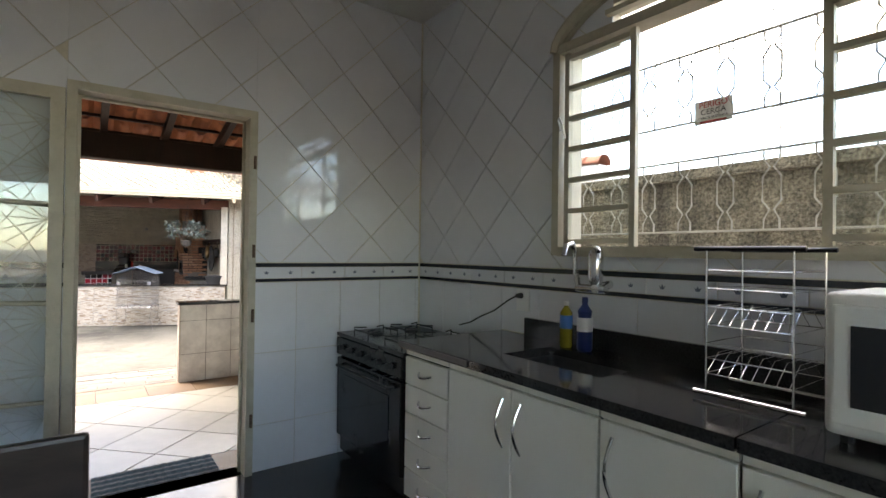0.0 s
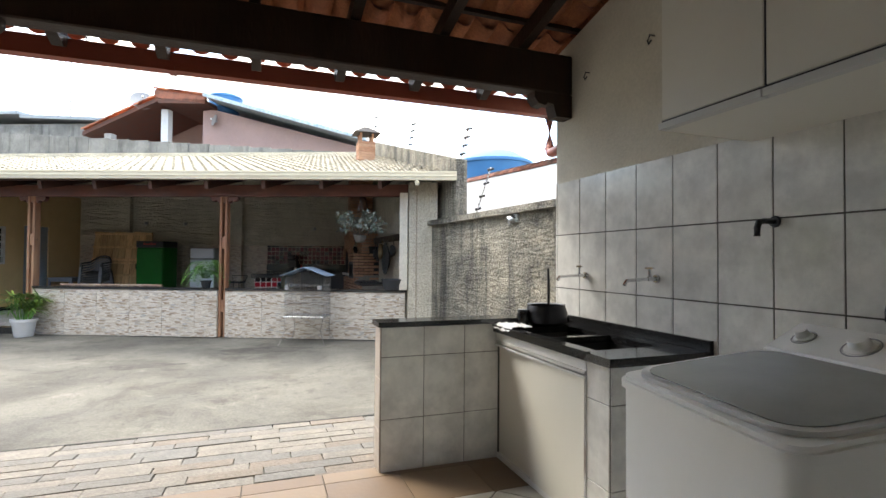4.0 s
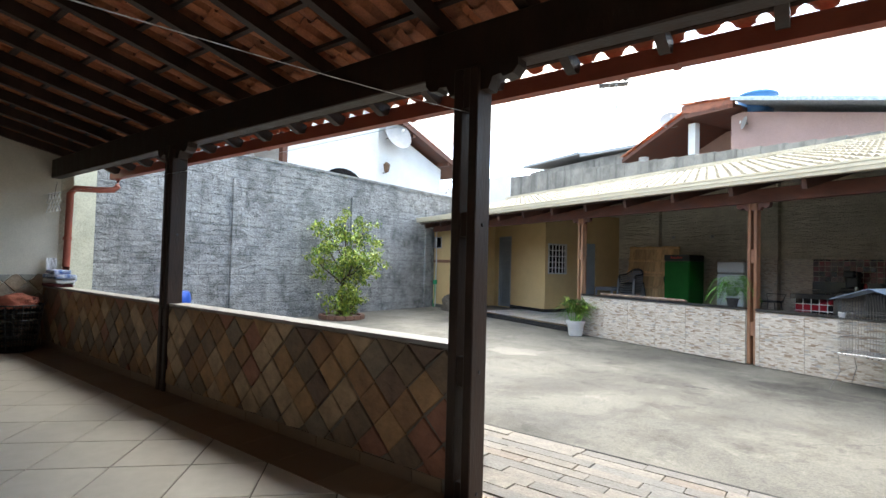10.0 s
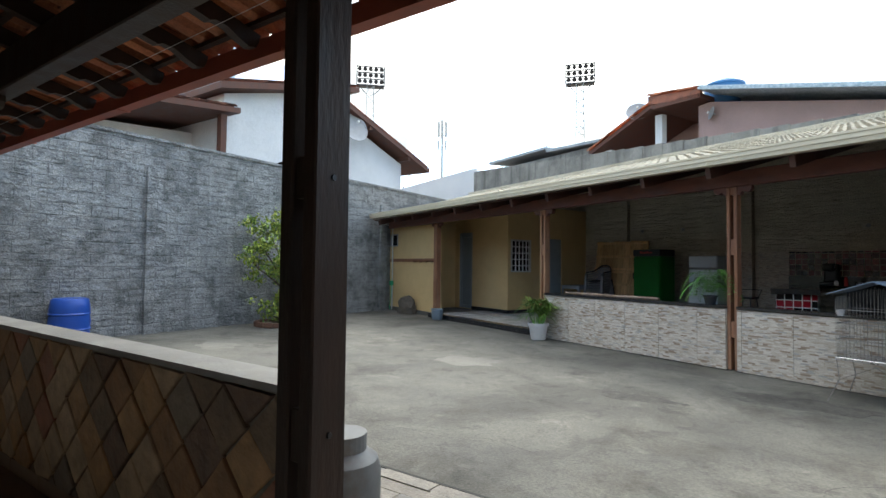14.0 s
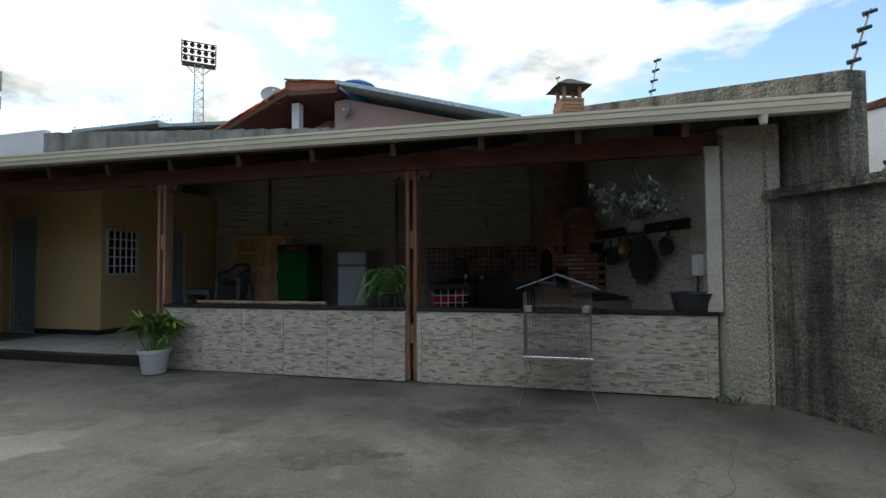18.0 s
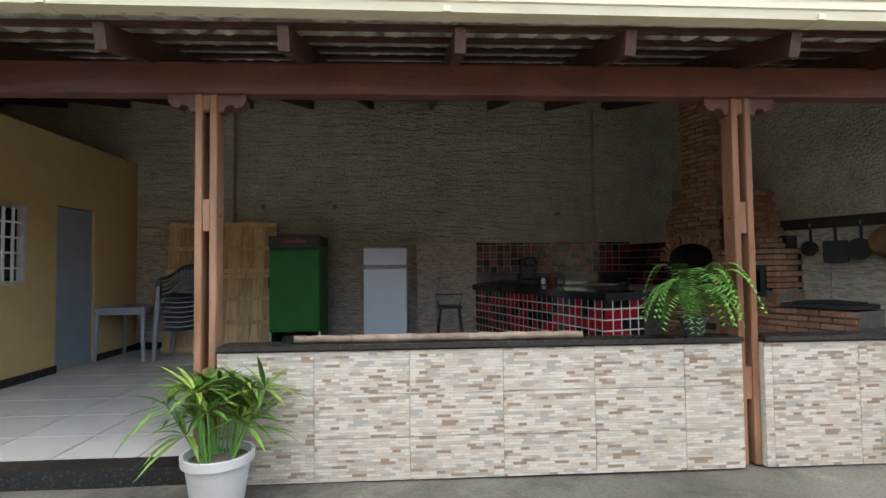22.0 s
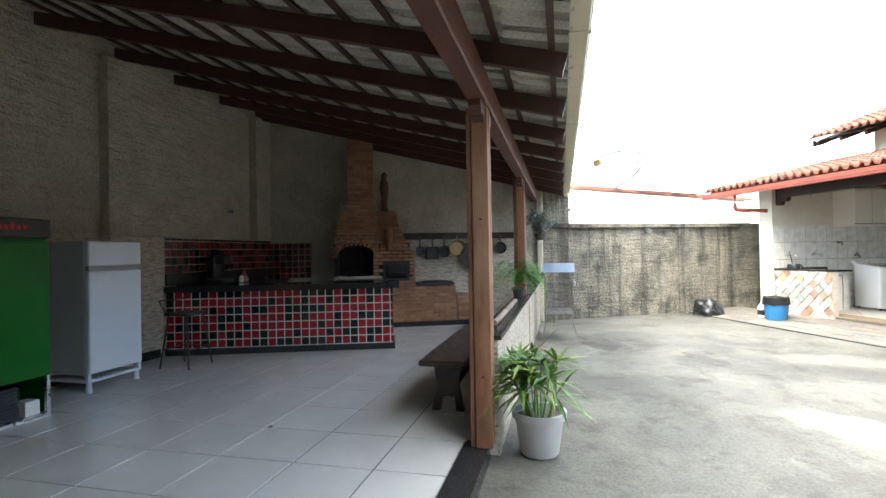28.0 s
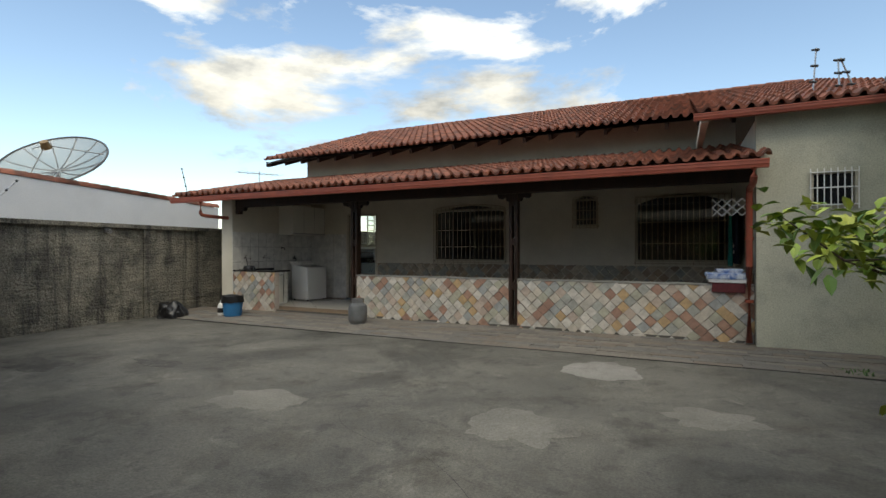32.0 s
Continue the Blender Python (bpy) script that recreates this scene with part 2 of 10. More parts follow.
weathered(M_CONC, 0.42, 1.1, 0.62, 1.4)
M_CONC_STAIN = surf("stained_concrete", (0.125, 0.116, 0.098), (0.055, 0.051, 0.044), 5.5, 0.75, 0.92, 0.5, 60, speck=0.2)
weathered(M_CONC_STAIN, 1.4, 3.5, 0.6, 1.5)
M_CONC_DULL = surf("mended_concrete", (0.235, 0.222, 0.19), (0.165, 0.155, 0.132), 1.6, 0.8, 0.95, 0.4, 70, stain=(0.11, 0.1, 0.085), stain_scale=1.9, stain_amount=0.7, speck=0.2)
M_KERB = surf("dark_granite", (0.028, 0.028, 0.03), (0.015, 0.015, 0.016), 60, 0.18, 0.3)
M_ROUGHWALL = surf("rough_render", (0.38, 0.345, 0.27), (0.2, 0.183, 0.15), 2.6, 0.9, 1.0, 1.0, 26, stain=(0.055, 0.053, 0.045), stain_scale=1.8, stain_amount=0.85, speck=0.4, streak=(0.04, 0.039, 0.035), streak_amount=0.75, relief=0.05)
M_GREYWALL = surf("grey_block_render", (0.40, 0.41, 0.415), (0.26, 0.268, 0.275), 1.6, 0.9, 1.0, 1.0, 22, stain=(0.075, 0.08, 0.083), stain_scale=2.0, stain_amount=0.8, speck=0.3, streak=(0.07, 0.072, 0.075), streak_amount=0.3, relief=0.04)


def block_courses(m, w, h, dark, amount, axis):
    """Weathered courses of blocks showing through a render, along x or y."""
    n, l = m.node_tree.nodes, m.node_tree.links
    b = n["Principled BSDF"]
    base = b.inputs["Base Color"].links[0].from_socket
    geo = n.new("ShaderNodeNewGeometry")
    sep, com = n.new("ShaderNodeSeparateXYZ"), n.new("ShaderNodeCombineXYZ")
    l.new(geo.outputs["Position"], sep.inputs[0])
    l.new(sep.outputs[axis], com.inputs["X"])
    l.new(sep.outputs["Z"], com.inputs["Y"])
    wob = n.new("ShaderNodeTexNoise")
    wob.inputs["Scale"].default_value, wob.inputs["Detail"].default_value = 3.0, 5.0
    l.new(geo.outputs["Position"], wob.inputs["Vector"])
    mv = n.new("ShaderNodeVectorMath")
    mv.operation = "SCALE"
    mv.inputs["Scale"].default_value = 0.05
    l.new(wob.outputs["Color"], mv.inputs[0])
    av = n.new("ShaderNodeVectorMath")
    l.new(com.outputs[0], av.inputs[0])
    l.new(mv.outputs["Vector"], av.inputs[1])
    br = n.new("ShaderNodeTexBrick")
    br.inputs["Scale"].default_value, br.inputs["Brick Width"].default_value, br.inputs["Row Height"].default_value = 1.0, w, h
    br.inputs["Mortar Size"].default_value, br.inputs["Mortar Smooth"].default_value = 0.012, 0.8
    l.new(av.outputs["Vector"], br.inputs["Vector"])
    # erosion in long flat patches
    mp = n.new("ShaderNodeMapping")
    mp.inputs["Scale"].default_value = (2.2, 9.0, 1.0)
    l.new(av.outputs["Vector"], mp.inputs["Vector"])
    er = n.new("ShaderNodeTexNoise")
    er.inputs["Scale"].default_value, er.inputs["Detail"].default_value, er.inputs["Roughness"].default_value = 1.6, 9.0, 0.72
    l.new(mp.outputs["Vector"], er.inputs["Vector"])
    rp = n.new("ShaderNodeValToRGB")
    rp.color_ramp.elements[0].position, rp.color_ramp.elements[1].position = 0.5, 0.66
    rp.color_ramp.elements[1].color = (amount, amount, amount, 1)
    l.new(er.outputs["Fac"], rp.inputs["Fac"])
    jt = n.new("ShaderNodeMath")
    jt.operation = "MULTIPLY_ADD"
    jt.inputs[1].default_value = amount * 0.55
    l.new(br.outputs["Fac"], jt.inputs[0])
    l.new(rp.outputs["Color"], jt.inputs[2])
    mx = n.new("ShaderNodeMixRGB")
    mx.inputs["Color2"].default_value = (*dark, 1)
    l.new(jt.outputs[0], mx.inputs["Fac"])
    l.new(base, mx.inputs["Color1"])
    l.new(mx.outputs["Color"], b.inputs["Base Color"])
    bp = n.new("ShaderNodeBump")
    bp.invert = True
    bp.inputs["Strength"].default_value, bp.inputs["Distance"].default_value = 0.8, 0.03
    l.new(jt.outputs[0], bp.inputs["Height"])
    l.new(b.inputs["Normal"].links[0].from_socket, bp.inputs["Normal"])
    l.new(bp.outputs["Normal"], b.inputs["Normal"])


block_courses(M_GREYWALL, 0.42, 0.21, (0.1, 0.105, 0.105), 0.75, "Y")
M_SHEDWALL = surf("cream_rough_render", (0.72, 0.66, 0.53), (0.60, 0.545, 0.43), 3, 0.9, 1.0, 1.0, 30, stain=(0.36, 0.31, 0.24), stain_scale=0.9, stain_amount=0.35, speck=0.2, relief=0.045)
M_YELLOW = surf("yellow_paint", (0.62, 0.44, 0.215), (0.57, 0.40, 0.19), 3, 0.75, 0.9, 0.3, 60, stain=(0.42, 0.3, 0.16), stain_amount=0.3, speck=0.05)
M_WHITEPAINT = surf("white_paint", (0.74, 0.73, 0.70), (0.67, 0.66, 0.63), 2, 0.7, 0.85, 0.2, 50, stain=(0.5, 0.47, 0.42), stain_amount=0.25, speck=0.04)
M_CREAM = surf("cream_wall_paint", (0.67, 0.625, 0.525), (0.60, 0.56, 0.47), 2.2, 0.75, 0.9, 0.25, 60, stain=(0.5, 0.45, 0.37), stain_amount=0.3, speck=0.05)
M_PEEL = surf("peeling_paint", (0.55, 0.54, 0.43), (0.47, 0.46, 0.36), 2.0, 0.8, 0.95, 0.3, 40, stain=(0.27, 0.25, 0.22), stain_scale=1.6, stain_amount=0.5)
M_DARKWOOD = surf("dark_stained_wood", (0.04, 0.02, 0.013), (0.018, 0.010, 0.007), 9, 0.42, 0.6, 0.25, 60, stretch=(1, 1, 0.25), spec=0.35)


def trowelled(m, strength, distance):
    """Long horizontal trowel marks in a render, on top of its grain."""
    n, l = m.node_tree.nodes, m.node_tree.links
    b = n["Principled BSDF"]
    mp = n.new("ShaderNodeMapping")
    mp.inputs["Scale"].default_value = (0.7, 0.7, 5.0)
    l.new(n.new("ShaderNodeNewGeometry").outputs["Position"], mp.inputs["Vector"])
    no = n.new("ShaderNodeTexNoise")
    no.inputs["Scale"].default_value, no.inputs["Detail"].default_value, no.inputs["Roughness"].default_value = 2.4, 6.0, 0.62
    no.inputs["Distortion"].default_value = 0.6
    l.new(mp.outputs["Vector"], no.inputs["Vector"])
    bp = n.new("ShaderNodeBump")
    bp.inputs["Strength"].default_value, bp.inputs["Distance"].default_value = strength, distance
    l.new(no.outputs["Fac"], bp.inputs["Height"])
    l.new(b.inputs["Normal"].links[0].from_socket, bp.inputs["Normal"])
    l.new(bp.outputs["Normal"], b.inputs["Normal"])


trowelled(M_SHEDWALL, 0.9, 0.12)
trowelled(M_ROUGHWALL, 0.7, 0.08)
M_REDWOOD = surf("reddish_brown_wood", (0.27, 0.118, 0.06), (0.145, 0.06, 0.032), 10, 0.55, 0.75, 0.25, 60, stretch=(1, 1, 0.2), stain=(0.42, 0.26, 0.16), stain_amount=0.55, stain_scale=2.2)
M_CLAY = surf("red_clay_tile", (0.34, 0.125, 0.075), (0.2, 0.075, 0.05), 5, 0.75, 0.9, 0.35, 70, rand=0.4, stain=(0.06, 0.048, 0.042), stain_scale=2.6, stain_amount=0.8)
M_CLAYIN = surf("orange_clay_tile", (0.50, 0.18, 0.08), (0.36, 0.115, 0.055), 5, 0.75, 0.9, 0.3, 70, rand=0.25, stain=(0.16, 0.09, 0.065), stain_scale=2.4, stain_amount=0.5)
M_PALETILE = surf("pale_concrete_tile", (0.48, 0.43, 0.335), (0.36, 0.32, 0.245), 4, 0.85, 0.95, 0.3, 60, rand=0.2, stain=(0.17, 0.15, 0.115), stain_scale=2.0, stain_amount=0.5)
# less weathered than the tops, with leaking daylight put into the colour
M_LITUNDER = surf("lit_tile_underside", (0.62, 0.59, 0.52), (0.52, 0.49, 0.43), 4, 0.85, 0.95, 0.3, 60, rand=0.15)
M_GUTTERRED = surf("red_painted_gutter", (0.34, 0.085, 0.05), (0.27, 0.062, 0.038), 4, 0.4, 0.55, stain=(0.16, 0.05, 0.035), stain_scale=3, stain_amount=0.4)
M_GUTTERCREAM = surf("cream_painted_gutter", (0.62, 0.56, 0.42), (0.56, 0.50, 0.37), 4, 0.5, 0.65)
M_FLOORTILE = surf("glazed_floor_tile", (0.52, 0.50, 0.46), (0.46, 0.445, 0.405), 9, 0.3, 0.34, rand=0.06)
M_GROUT = surf("cement_grout", (0.12, 0.112, 0.1), None, 10, 0.9)
M_WHITE = surf("white_enamel", (0.78, 0.78, 0.76), (0.74, 0.74, 0.72), 3, 0.3, 0.42)
M_BLACK = surf("black_plastic", (0.015, 0.015, 0.016), None, 8, 0.35, 0.5)
M_CHROME = surf("chrome", (0.75, 0.75, 0.76), None, 8, 0.12, 0.22, metal=1.0)
M_GREEN = surf("green_painted_steel", (0.004, 0.13, 0.015), (0.003, 0.105, 0.012), 3, 0.3, 0.4, spec=0.25)
M_KTILE = surf("white_glazed_wall_tile", (0.72, 0.73, 0.76), (0.68, 0.69, 0.72), 3, 0.03, 0.06, rand=0.03)
M_LTILE = surf("mottled_grey_wall_tile", (0.80, 0.785, 0.74), (0.60, 0.59, 0.56), 7, 0.1, 0.2, rand=0.05, stain=(0.48, 0.47, 0.45), stain_scale=5, stain_amount=0.5)
M_BLUE = surf("blue_plastic", (0.02, 0.14, 0.42), None, 4, 0.35, 0.5)


# ---- building blocks ----
SHED = pose(0, 0, 0, 0, 0, -23)
WORLD = Matrix()


def box(bm, x0, y0, z0, x1, y1, z1):
    g = bmesh.ops.create_cube(bm, size=1.0)
    bmesh.ops.scale(bm, vec=(abs(x1 - x0), abs(y1 - y0), abs(z1 - z0)), verts=g["verts"])
    bmesh.ops.translate(bm, vec=((x0 + x1) / 2, (y0 + y1) / 2, (z0 + z1) / 2), verts=g["verts"])
    return g["verts"]


def rbox(bm, x0, y0, z0, x1, y1, z1, r=0.01, seg=2):
    """A box with rounded edges."""
    t = bmesh.new()
    box(t, x0, y0, z0, x1, y1, z1)
    bmesh.ops.bevel(t, geom=t.edges[:], offset=r, segments=seg, profile=0.6, affect="EDGES")
    return join(bm, t)


def join(bm, t, m=None):
    if m is not None:
        bmesh.ops.transform(t, matrix=m, verts=t.verts[:])
    me = bpy.data.meshes.new("tmp")
    t.to_mesh(me)
    t.free()
    bm.from_mesh(me)
    bpy.data.meshes.remove(me)
    return bm


def cyl(bm, p0, p1, r0, r1=None, seg=12, cap=True):
    p0, p1 = Vector(p0), Vector(p1)
    d = p1 - p0
    m = Matrix.Translation((p0 + p1) / 2) @ d.to_track_quat("Z", "Y").to_matrix().to_4x4()
    bmesh.ops.create_cone(bm, cap_ends=cap, segments=seg, radius1=r0, radius2=r0 if r1 is None else r1, depth=d.length, matrix=m)


def tube(bm, pts, r, seg=8, closed=False):
    """A bent rod through the points."""
    pts = [Vector(p) for p in pts]
    rings, n = [], len(pts)
    for i, p in enumerate(pts):
        a, b = (pts[i - 1], pts[(i + 1) % n]) if closed else (pts[max(i - 1, 0)], pts[min(i + 1, n - 1)])
        q = (b - a).to_track_quat("Z", "Y")
        rings.append([bm.verts.new(p + q @ Vector((r * math.cos(k * 2 * math.pi / seg), r * math.sin(k * 2 * math.pi / seg), 0))) for k in range(seg)])
    for i in range(n if closed else n - 1):
        a, b = rings[i], rings[(i + 1) % n]
        for k in range(seg):
            bm.faces.new((a[k], a[(k + 1) % seg], b[(k + 1) % seg], b[k]))
    if not closed:
        bm.faces.new(rings[0][::-1])
        bm.faces.new(rings[-1])


def lathe(bm, profile, seg=24, m=None):
    """A turned shape from (radius, height) pairs."""
    t = bmesh.new()
    rings = [[t.verts.new((r * math.cos(k * 2 * math.pi / seg), r * math.sin(k * 2 * math.pi / seg), z)) for k in range(seg)] for r, z in profile]
    for a, b in zip(rings, rings[1:]):
        for k in range(seg):
            t.faces.new((a[k], a[(k + 1) % seg], b[(k + 1) % seg], b[k]))
    t.faces.new(rings[0][::-1])
    t.faces.new(rings[-1])
    return join(bm, t, m)


def prism(bm, outline, z0, z1, m=None):
    """An upright prism over a plan outline."""
    t = bmesh.new()
    f = t.faces.new([t.verts.new((x, y, z0)) for x, y in outline])
    g = bmesh.ops.extrude_face_region(t, geom=[f])
    bmesh.ops.translate(t, vec=(0, 0, z1 - z0), verts=[v for v in g["geom"] if isinstance(v, bmesh.types.BMVert)])
    bmesh.ops.recalc_face_normals(t, faces=t.faces[:])
    return join(bm, t, m)


def finish(bm, name, material, smooth=False):
    bmesh.ops.recalc_face_normals(bm, faces=bm.faces[:])
    me = bpy.data.meshes.new(name)
    bm.to_mesh(me)
    bm.free()
    me.materials.append(material)
    if smooth:
        me.polygons.foreach_set("use_smooth", [True] * len(me.polygons))
        me.set_sharp_from_angle(angle=radians(38))
    return me


def part(name, bm, material, parent, label="", smooth=False):
    ob = new(name, finish(bm, name, material, smooth))
    ob.parent = parent
    return tagged(ob, label)


def piece(name, me, parent, m):
    """One more object on a shared mesh."""
    ob = bpy.data.objects.new(name, me)
    scene.collection.objects.link(ob)
    ob.parent = parent
    ob.matrix_basis = m
    return ob


def thing(name, label, category, m=None, group="", kind=""):
    ob = new(name)
    ob.empty_display_size = 0.1
    ob.matrix_basis = m if m is not None else Matrix()
    return tagged(ob, label, category, group, kind)


def solid(name, bm, material, label, category="", m=None, kind="structure", group="", smooth=False):
    """A thing that is one mesh."""
    ob = new(name, finish(bm, name, material, smooth))
    if m is not None:
        ob.matrix_basis = m
    return tagged(ob, label, category, group, kind)


def boxes(*rows):
    bm = bmesh.new()
    for r in rows:
        box(bm, *r)
    return bm


def wall_with_holes(bm, a0, a1, z0, z1, holes, t0, t1, axis="x"):
    """A straight wall from a0 to a1 along an axis, t0 to t1 thick, with square holes (a, b, low, high) cut through."""
    cuts = sorted({a0, a1, *[h[0] for h in holes], *[h[1] for h in holes]})
    for a, b in zip(cuts, cuts[1:]):
        spans = [(z0, z1)]
        for h in holes:
            if h[0] <= a + 1e-6 and h[1] >= b - 1e-6:
                spans = [s for lo, hi in spans for s in ((lo, min(hi, h[2])), (max(lo, h[3]), hi)) if s[1] - s[0] > 1e-4]
        for lo, hi in spans:
            if axis == "x":
                box(bm, a, t0, lo, b, t1, hi)
            else:
                box(bm, t0, a, lo, t1, b, hi)


M_EARTH = surf("dry_earth", (0.2, 0.16, 0.12), None, 2, 0.9, 1.0, 0.4, 20)
M_KFLOOR = surf("dark_floor_tile", (0.03, 0.03, 0.032), (0.018, 0.018, 0.02), 12, 0.12, 0.25)
M_COPING = surf("grey_stone_coping", (0.30, 0.29, 0.27), (0.2, 0.19, 0.18), 6, 0.5, 0.7, 0.3, 60)
M_ROUGHWALL2 = surf("rough_render_cream", (0.60, 0.55, 0.45), (0.46, 0.42, 0.34), 2.4, 0.9, 1.0, 1.0, 30, stain=(0.2, 0.18, 0.15), stain_scale=0.9, stain_amount=0.45, speck=0.25, relief=0.045)
M_BLOCKWALL = surf("weathered_block", (0.28, 0.275, 0.255), (0.17, 0.165, 0.155), 2.0, 0.9, 1.0, 0.6, 30, stain=(0.08, 0.08, 0.075), stain_scale=1.3, stain_amount=0.6, streak=(0.07, 0.07, 0.066), streak_amount=0.7)
M_CABINET = surf("white_laminate", (0.74, 0.72, 0.65), (0.71, 0.69, 0.62), 2, 0.38, 0.5)
M_GRANITE = surf("black_granite", (0.035, 0.035, 0.036), (0.012, 0.012, 0.013), 120, 0.06, 0.14)
M_STEEL = surf("brushed_steel", (0.55, 0.55, 0.56), (0.48, 0.48, 0.49), 30, 0.22, 0.36, metal=1.0)
M_BLACKENAMEL = surf("black_enamel", (0.014, 0.014, 0.015), None, 6, 0.16, 0.3)
M_DARKGLASS = surf("dark_glass", (0.01, 0.01, 0.011), None, 6, 0.05, 0.08)
M_CASTIRON = surf("cast_iron", (0.03, 0.03, 0.03), None, 20, 0.6, 0.8, 0.3, 80)
M_DARKMETAL = surf("dark_metal", (0.06, 0.06, 0.065), None, 10, 0.3, 0.45, metal=0.8)
M_REDPLASTIC = surf("red_plastic", (0.45, 0.02, 0.02), None, 6, 0.35)
M_YELLOWSOAP = surf("yellow_soap", (0.26, 0.22, 0.03), None, 6, 0.15, 0.2)
M_WINCREAM = surf("cream_metal_paint", (0.50, 0.46, 0.36), (0.44, 0.40, 0.31), 8, 0.45, 0.6, 0.1, 60, stain=(0.2, 0.15, 0.1), stain_scale=6, stain_amount=0.3)
M_IRONPALE = surf("pale_painted_iron", (0.55, 0.54, 0.5), (0.42, 0.41, 0.38), 12, 0.5, 0.65)
M_IRONRUST = surf("cream_iron_bars", (0.52, 0.46, 0.35), (0.36, 0.28, 0.19), 14, 0.55, 0.7, 0.2, 80, stain=(0.2, 0.12, 0.07), stain_scale=9, stain_amount=0.5)
M_RUST = surf("rusty_steel", (0.16, 0.09, 0.05), (0.09, 0.05, 0.03), 20, 0.7, 0.9, 0.3, 80)
M_PANE = glass("window_glass", alpha=0.05)
M_REDPAINT = surf("red_print", (0.5, 0.03, 0.03), None, 6, 0.5)
M_DARKPAINT = surf("dark_print", (0.03, 0.03, 0.035), None, 6, 0.5)
M_CHAIRWOOD = surf("dark_chair_wood", (0.05, 0.032, 0.026), (0.03, 0.02, 0.016), 14, 0.3, 0.45, 0.1, 60, stretch=(0.3, 1, 1))
M_RAG1 = surf("blue_grey_rag", (0.12, 0.16, 0.2), (0.06, 0.09, 0.12), 60, 0.95, 1.0, 0.6, 120)
M_RAG2 = surf("pale_rag", (0.34, 0.37, 0.38), (0.2, 0.23, 0.25), 60, 0.95, 1.0, 0.6, 120)
M_RAG3 = surf("teal_rag", (0.05, 0.12, 0.15), (0.03, 0.07, 0.09), 60, 0.95, 1.0, 0.6, 120)
M_DARKLISTEL = surf("dark_listel_tile", (0.02, 0.022, 0.028), None, 30, 0.12, 0.2)
M_MOTIF = surf("blue_grey_motif", (0.16, 0.18, 0.24), None, 30, 0.2)
M_BLACKSINK = surf("black_composite", (0.02, 0.02, 0.02), None, 20, 0.35, 0.5)
M_CLOTHWHITE = surf("white_cloth", (0.72, 0.72, 0.72), (0.62, 0.62, 0.64), 12, 0.95, 1.0, 0.3, 90)
M_APPLIANCE = surf("white_appliance_plastic", (0.8, 0.79, 0.75), (0.76, 0.75, 0.71), 2, 0.32, 0.45)
M_GREYPLASTIC = surf("grey_plastic", (0.3, 0.3, 0.31), None, 6, 0.4, 0.5)
M_LIDFRAME = surf("pale_grey_plastic", (0.6, 0.6, 0.58), (0.55, 0.55, 0.53), 4, 0.35, 0.48)
M_LIDGLASS = surf("tinted_lid", (0.27, 0.28, 0.255), (0.22, 0.23, 0.21), 3, 0.04, 0.09)
M_STONEOUT = surf("pale_stone", (0.5, 0.45, 0.4), (0.4, 0.34, 0.3), 8, 0.6, 0.8, 0.4, 40)
M_NAVY = surf("navy_towel", (0.012, 0.018, 0.04), None, 20, 0.95, 1.0, 0.4, 120)
M_TEAL = surf("teal_towel", (0.03, 0.30, 0.24), (0.025, 0.25, 0.2), 20, 0.95, 1.0, 0.4, 120)
M_TERRACOTTA = surf("terracotta_cloth", (0.42, 0.13, 0.08), (0.3, 0.09, 0.06), 14, 0.95, 1.0, 0.4, 90)
M_STRIPE = surf("blue_white_cloth", (0.55, 0.6, 0.68), (0.06, 0.13, 0.36), 16, 0.95, 1.0, 0.4, 90)
M_FLASHING = surf("grey_flashing", (0.32, 0.34, 0.35), None, 4, 0.5, 0.7)
M_REDDARK = surf("dark_reddish_wood", (0.075, 0.028, 0.018), (0.04, 0.017, 0.012), 8, 0.45, 0.65, 0.2, 60)
M_CREAMLINE = surf("pale_plaster", (0.6, 0.56, 0.48), (0.5, 0.46, 0.39), 6, 0.8, 0.95, 0.4, 50)
M_PINE = surf("knotty_pine", (0.78, 0.53, 0.27), (0.64, 0.39, 0.18), 5, 0.5, 0.65, 0.2, 60, stretch=(3, 3, 0.35), rand=0.4, stain=(0.2, 0.08, 0.03), stain_scale=6, stain_amount=0.5)
M_GREYCHAIR = surf("grey_chair_plastic", (0.27, 0.285, 0.315), (0.24, 0.25, 0.28), 3, 0.4, 0.55)
M_DARKCHAIR = surf("charcoal_plastic", (0.035, 0.037, 0.042), None, 3, 0.4, 0.55)
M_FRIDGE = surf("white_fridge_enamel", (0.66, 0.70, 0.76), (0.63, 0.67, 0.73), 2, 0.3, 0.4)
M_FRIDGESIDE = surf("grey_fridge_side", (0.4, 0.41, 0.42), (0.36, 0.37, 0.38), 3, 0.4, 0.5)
M_MORTAR = surf("grey_mortar", (0.24, 0.21, 0.18), (0.17, 0.15, 0.13), 12, 0.9, 1.0, 0.5, 60)
M_SOOT = surf("sooty_brick", (0.02, 0.018, 0.016), (0.01, 0.01, 0.01), 8, 0.95, 1.0, 0.5, 50)
M_BRICKDARK = surf("dark_brick", (0.16, 0.08, 0.05), (0.1, 0.05, 0.035), 12, 0.85, 0.95, 0.7, 40)
M_CARVED = surf("carved_dark_wood", (0.12, 0.05, 0.025), (0.06, 0.025, 0.015), 14, 0.5, 0.65, 0.4, 50)
M_CARVEDLIGHT = surf("turned_wood", (0.3, 0.15, 0.07), (0.2, 0.095, 0.045), 14, 0.5, 0.65, 0.2, 60)
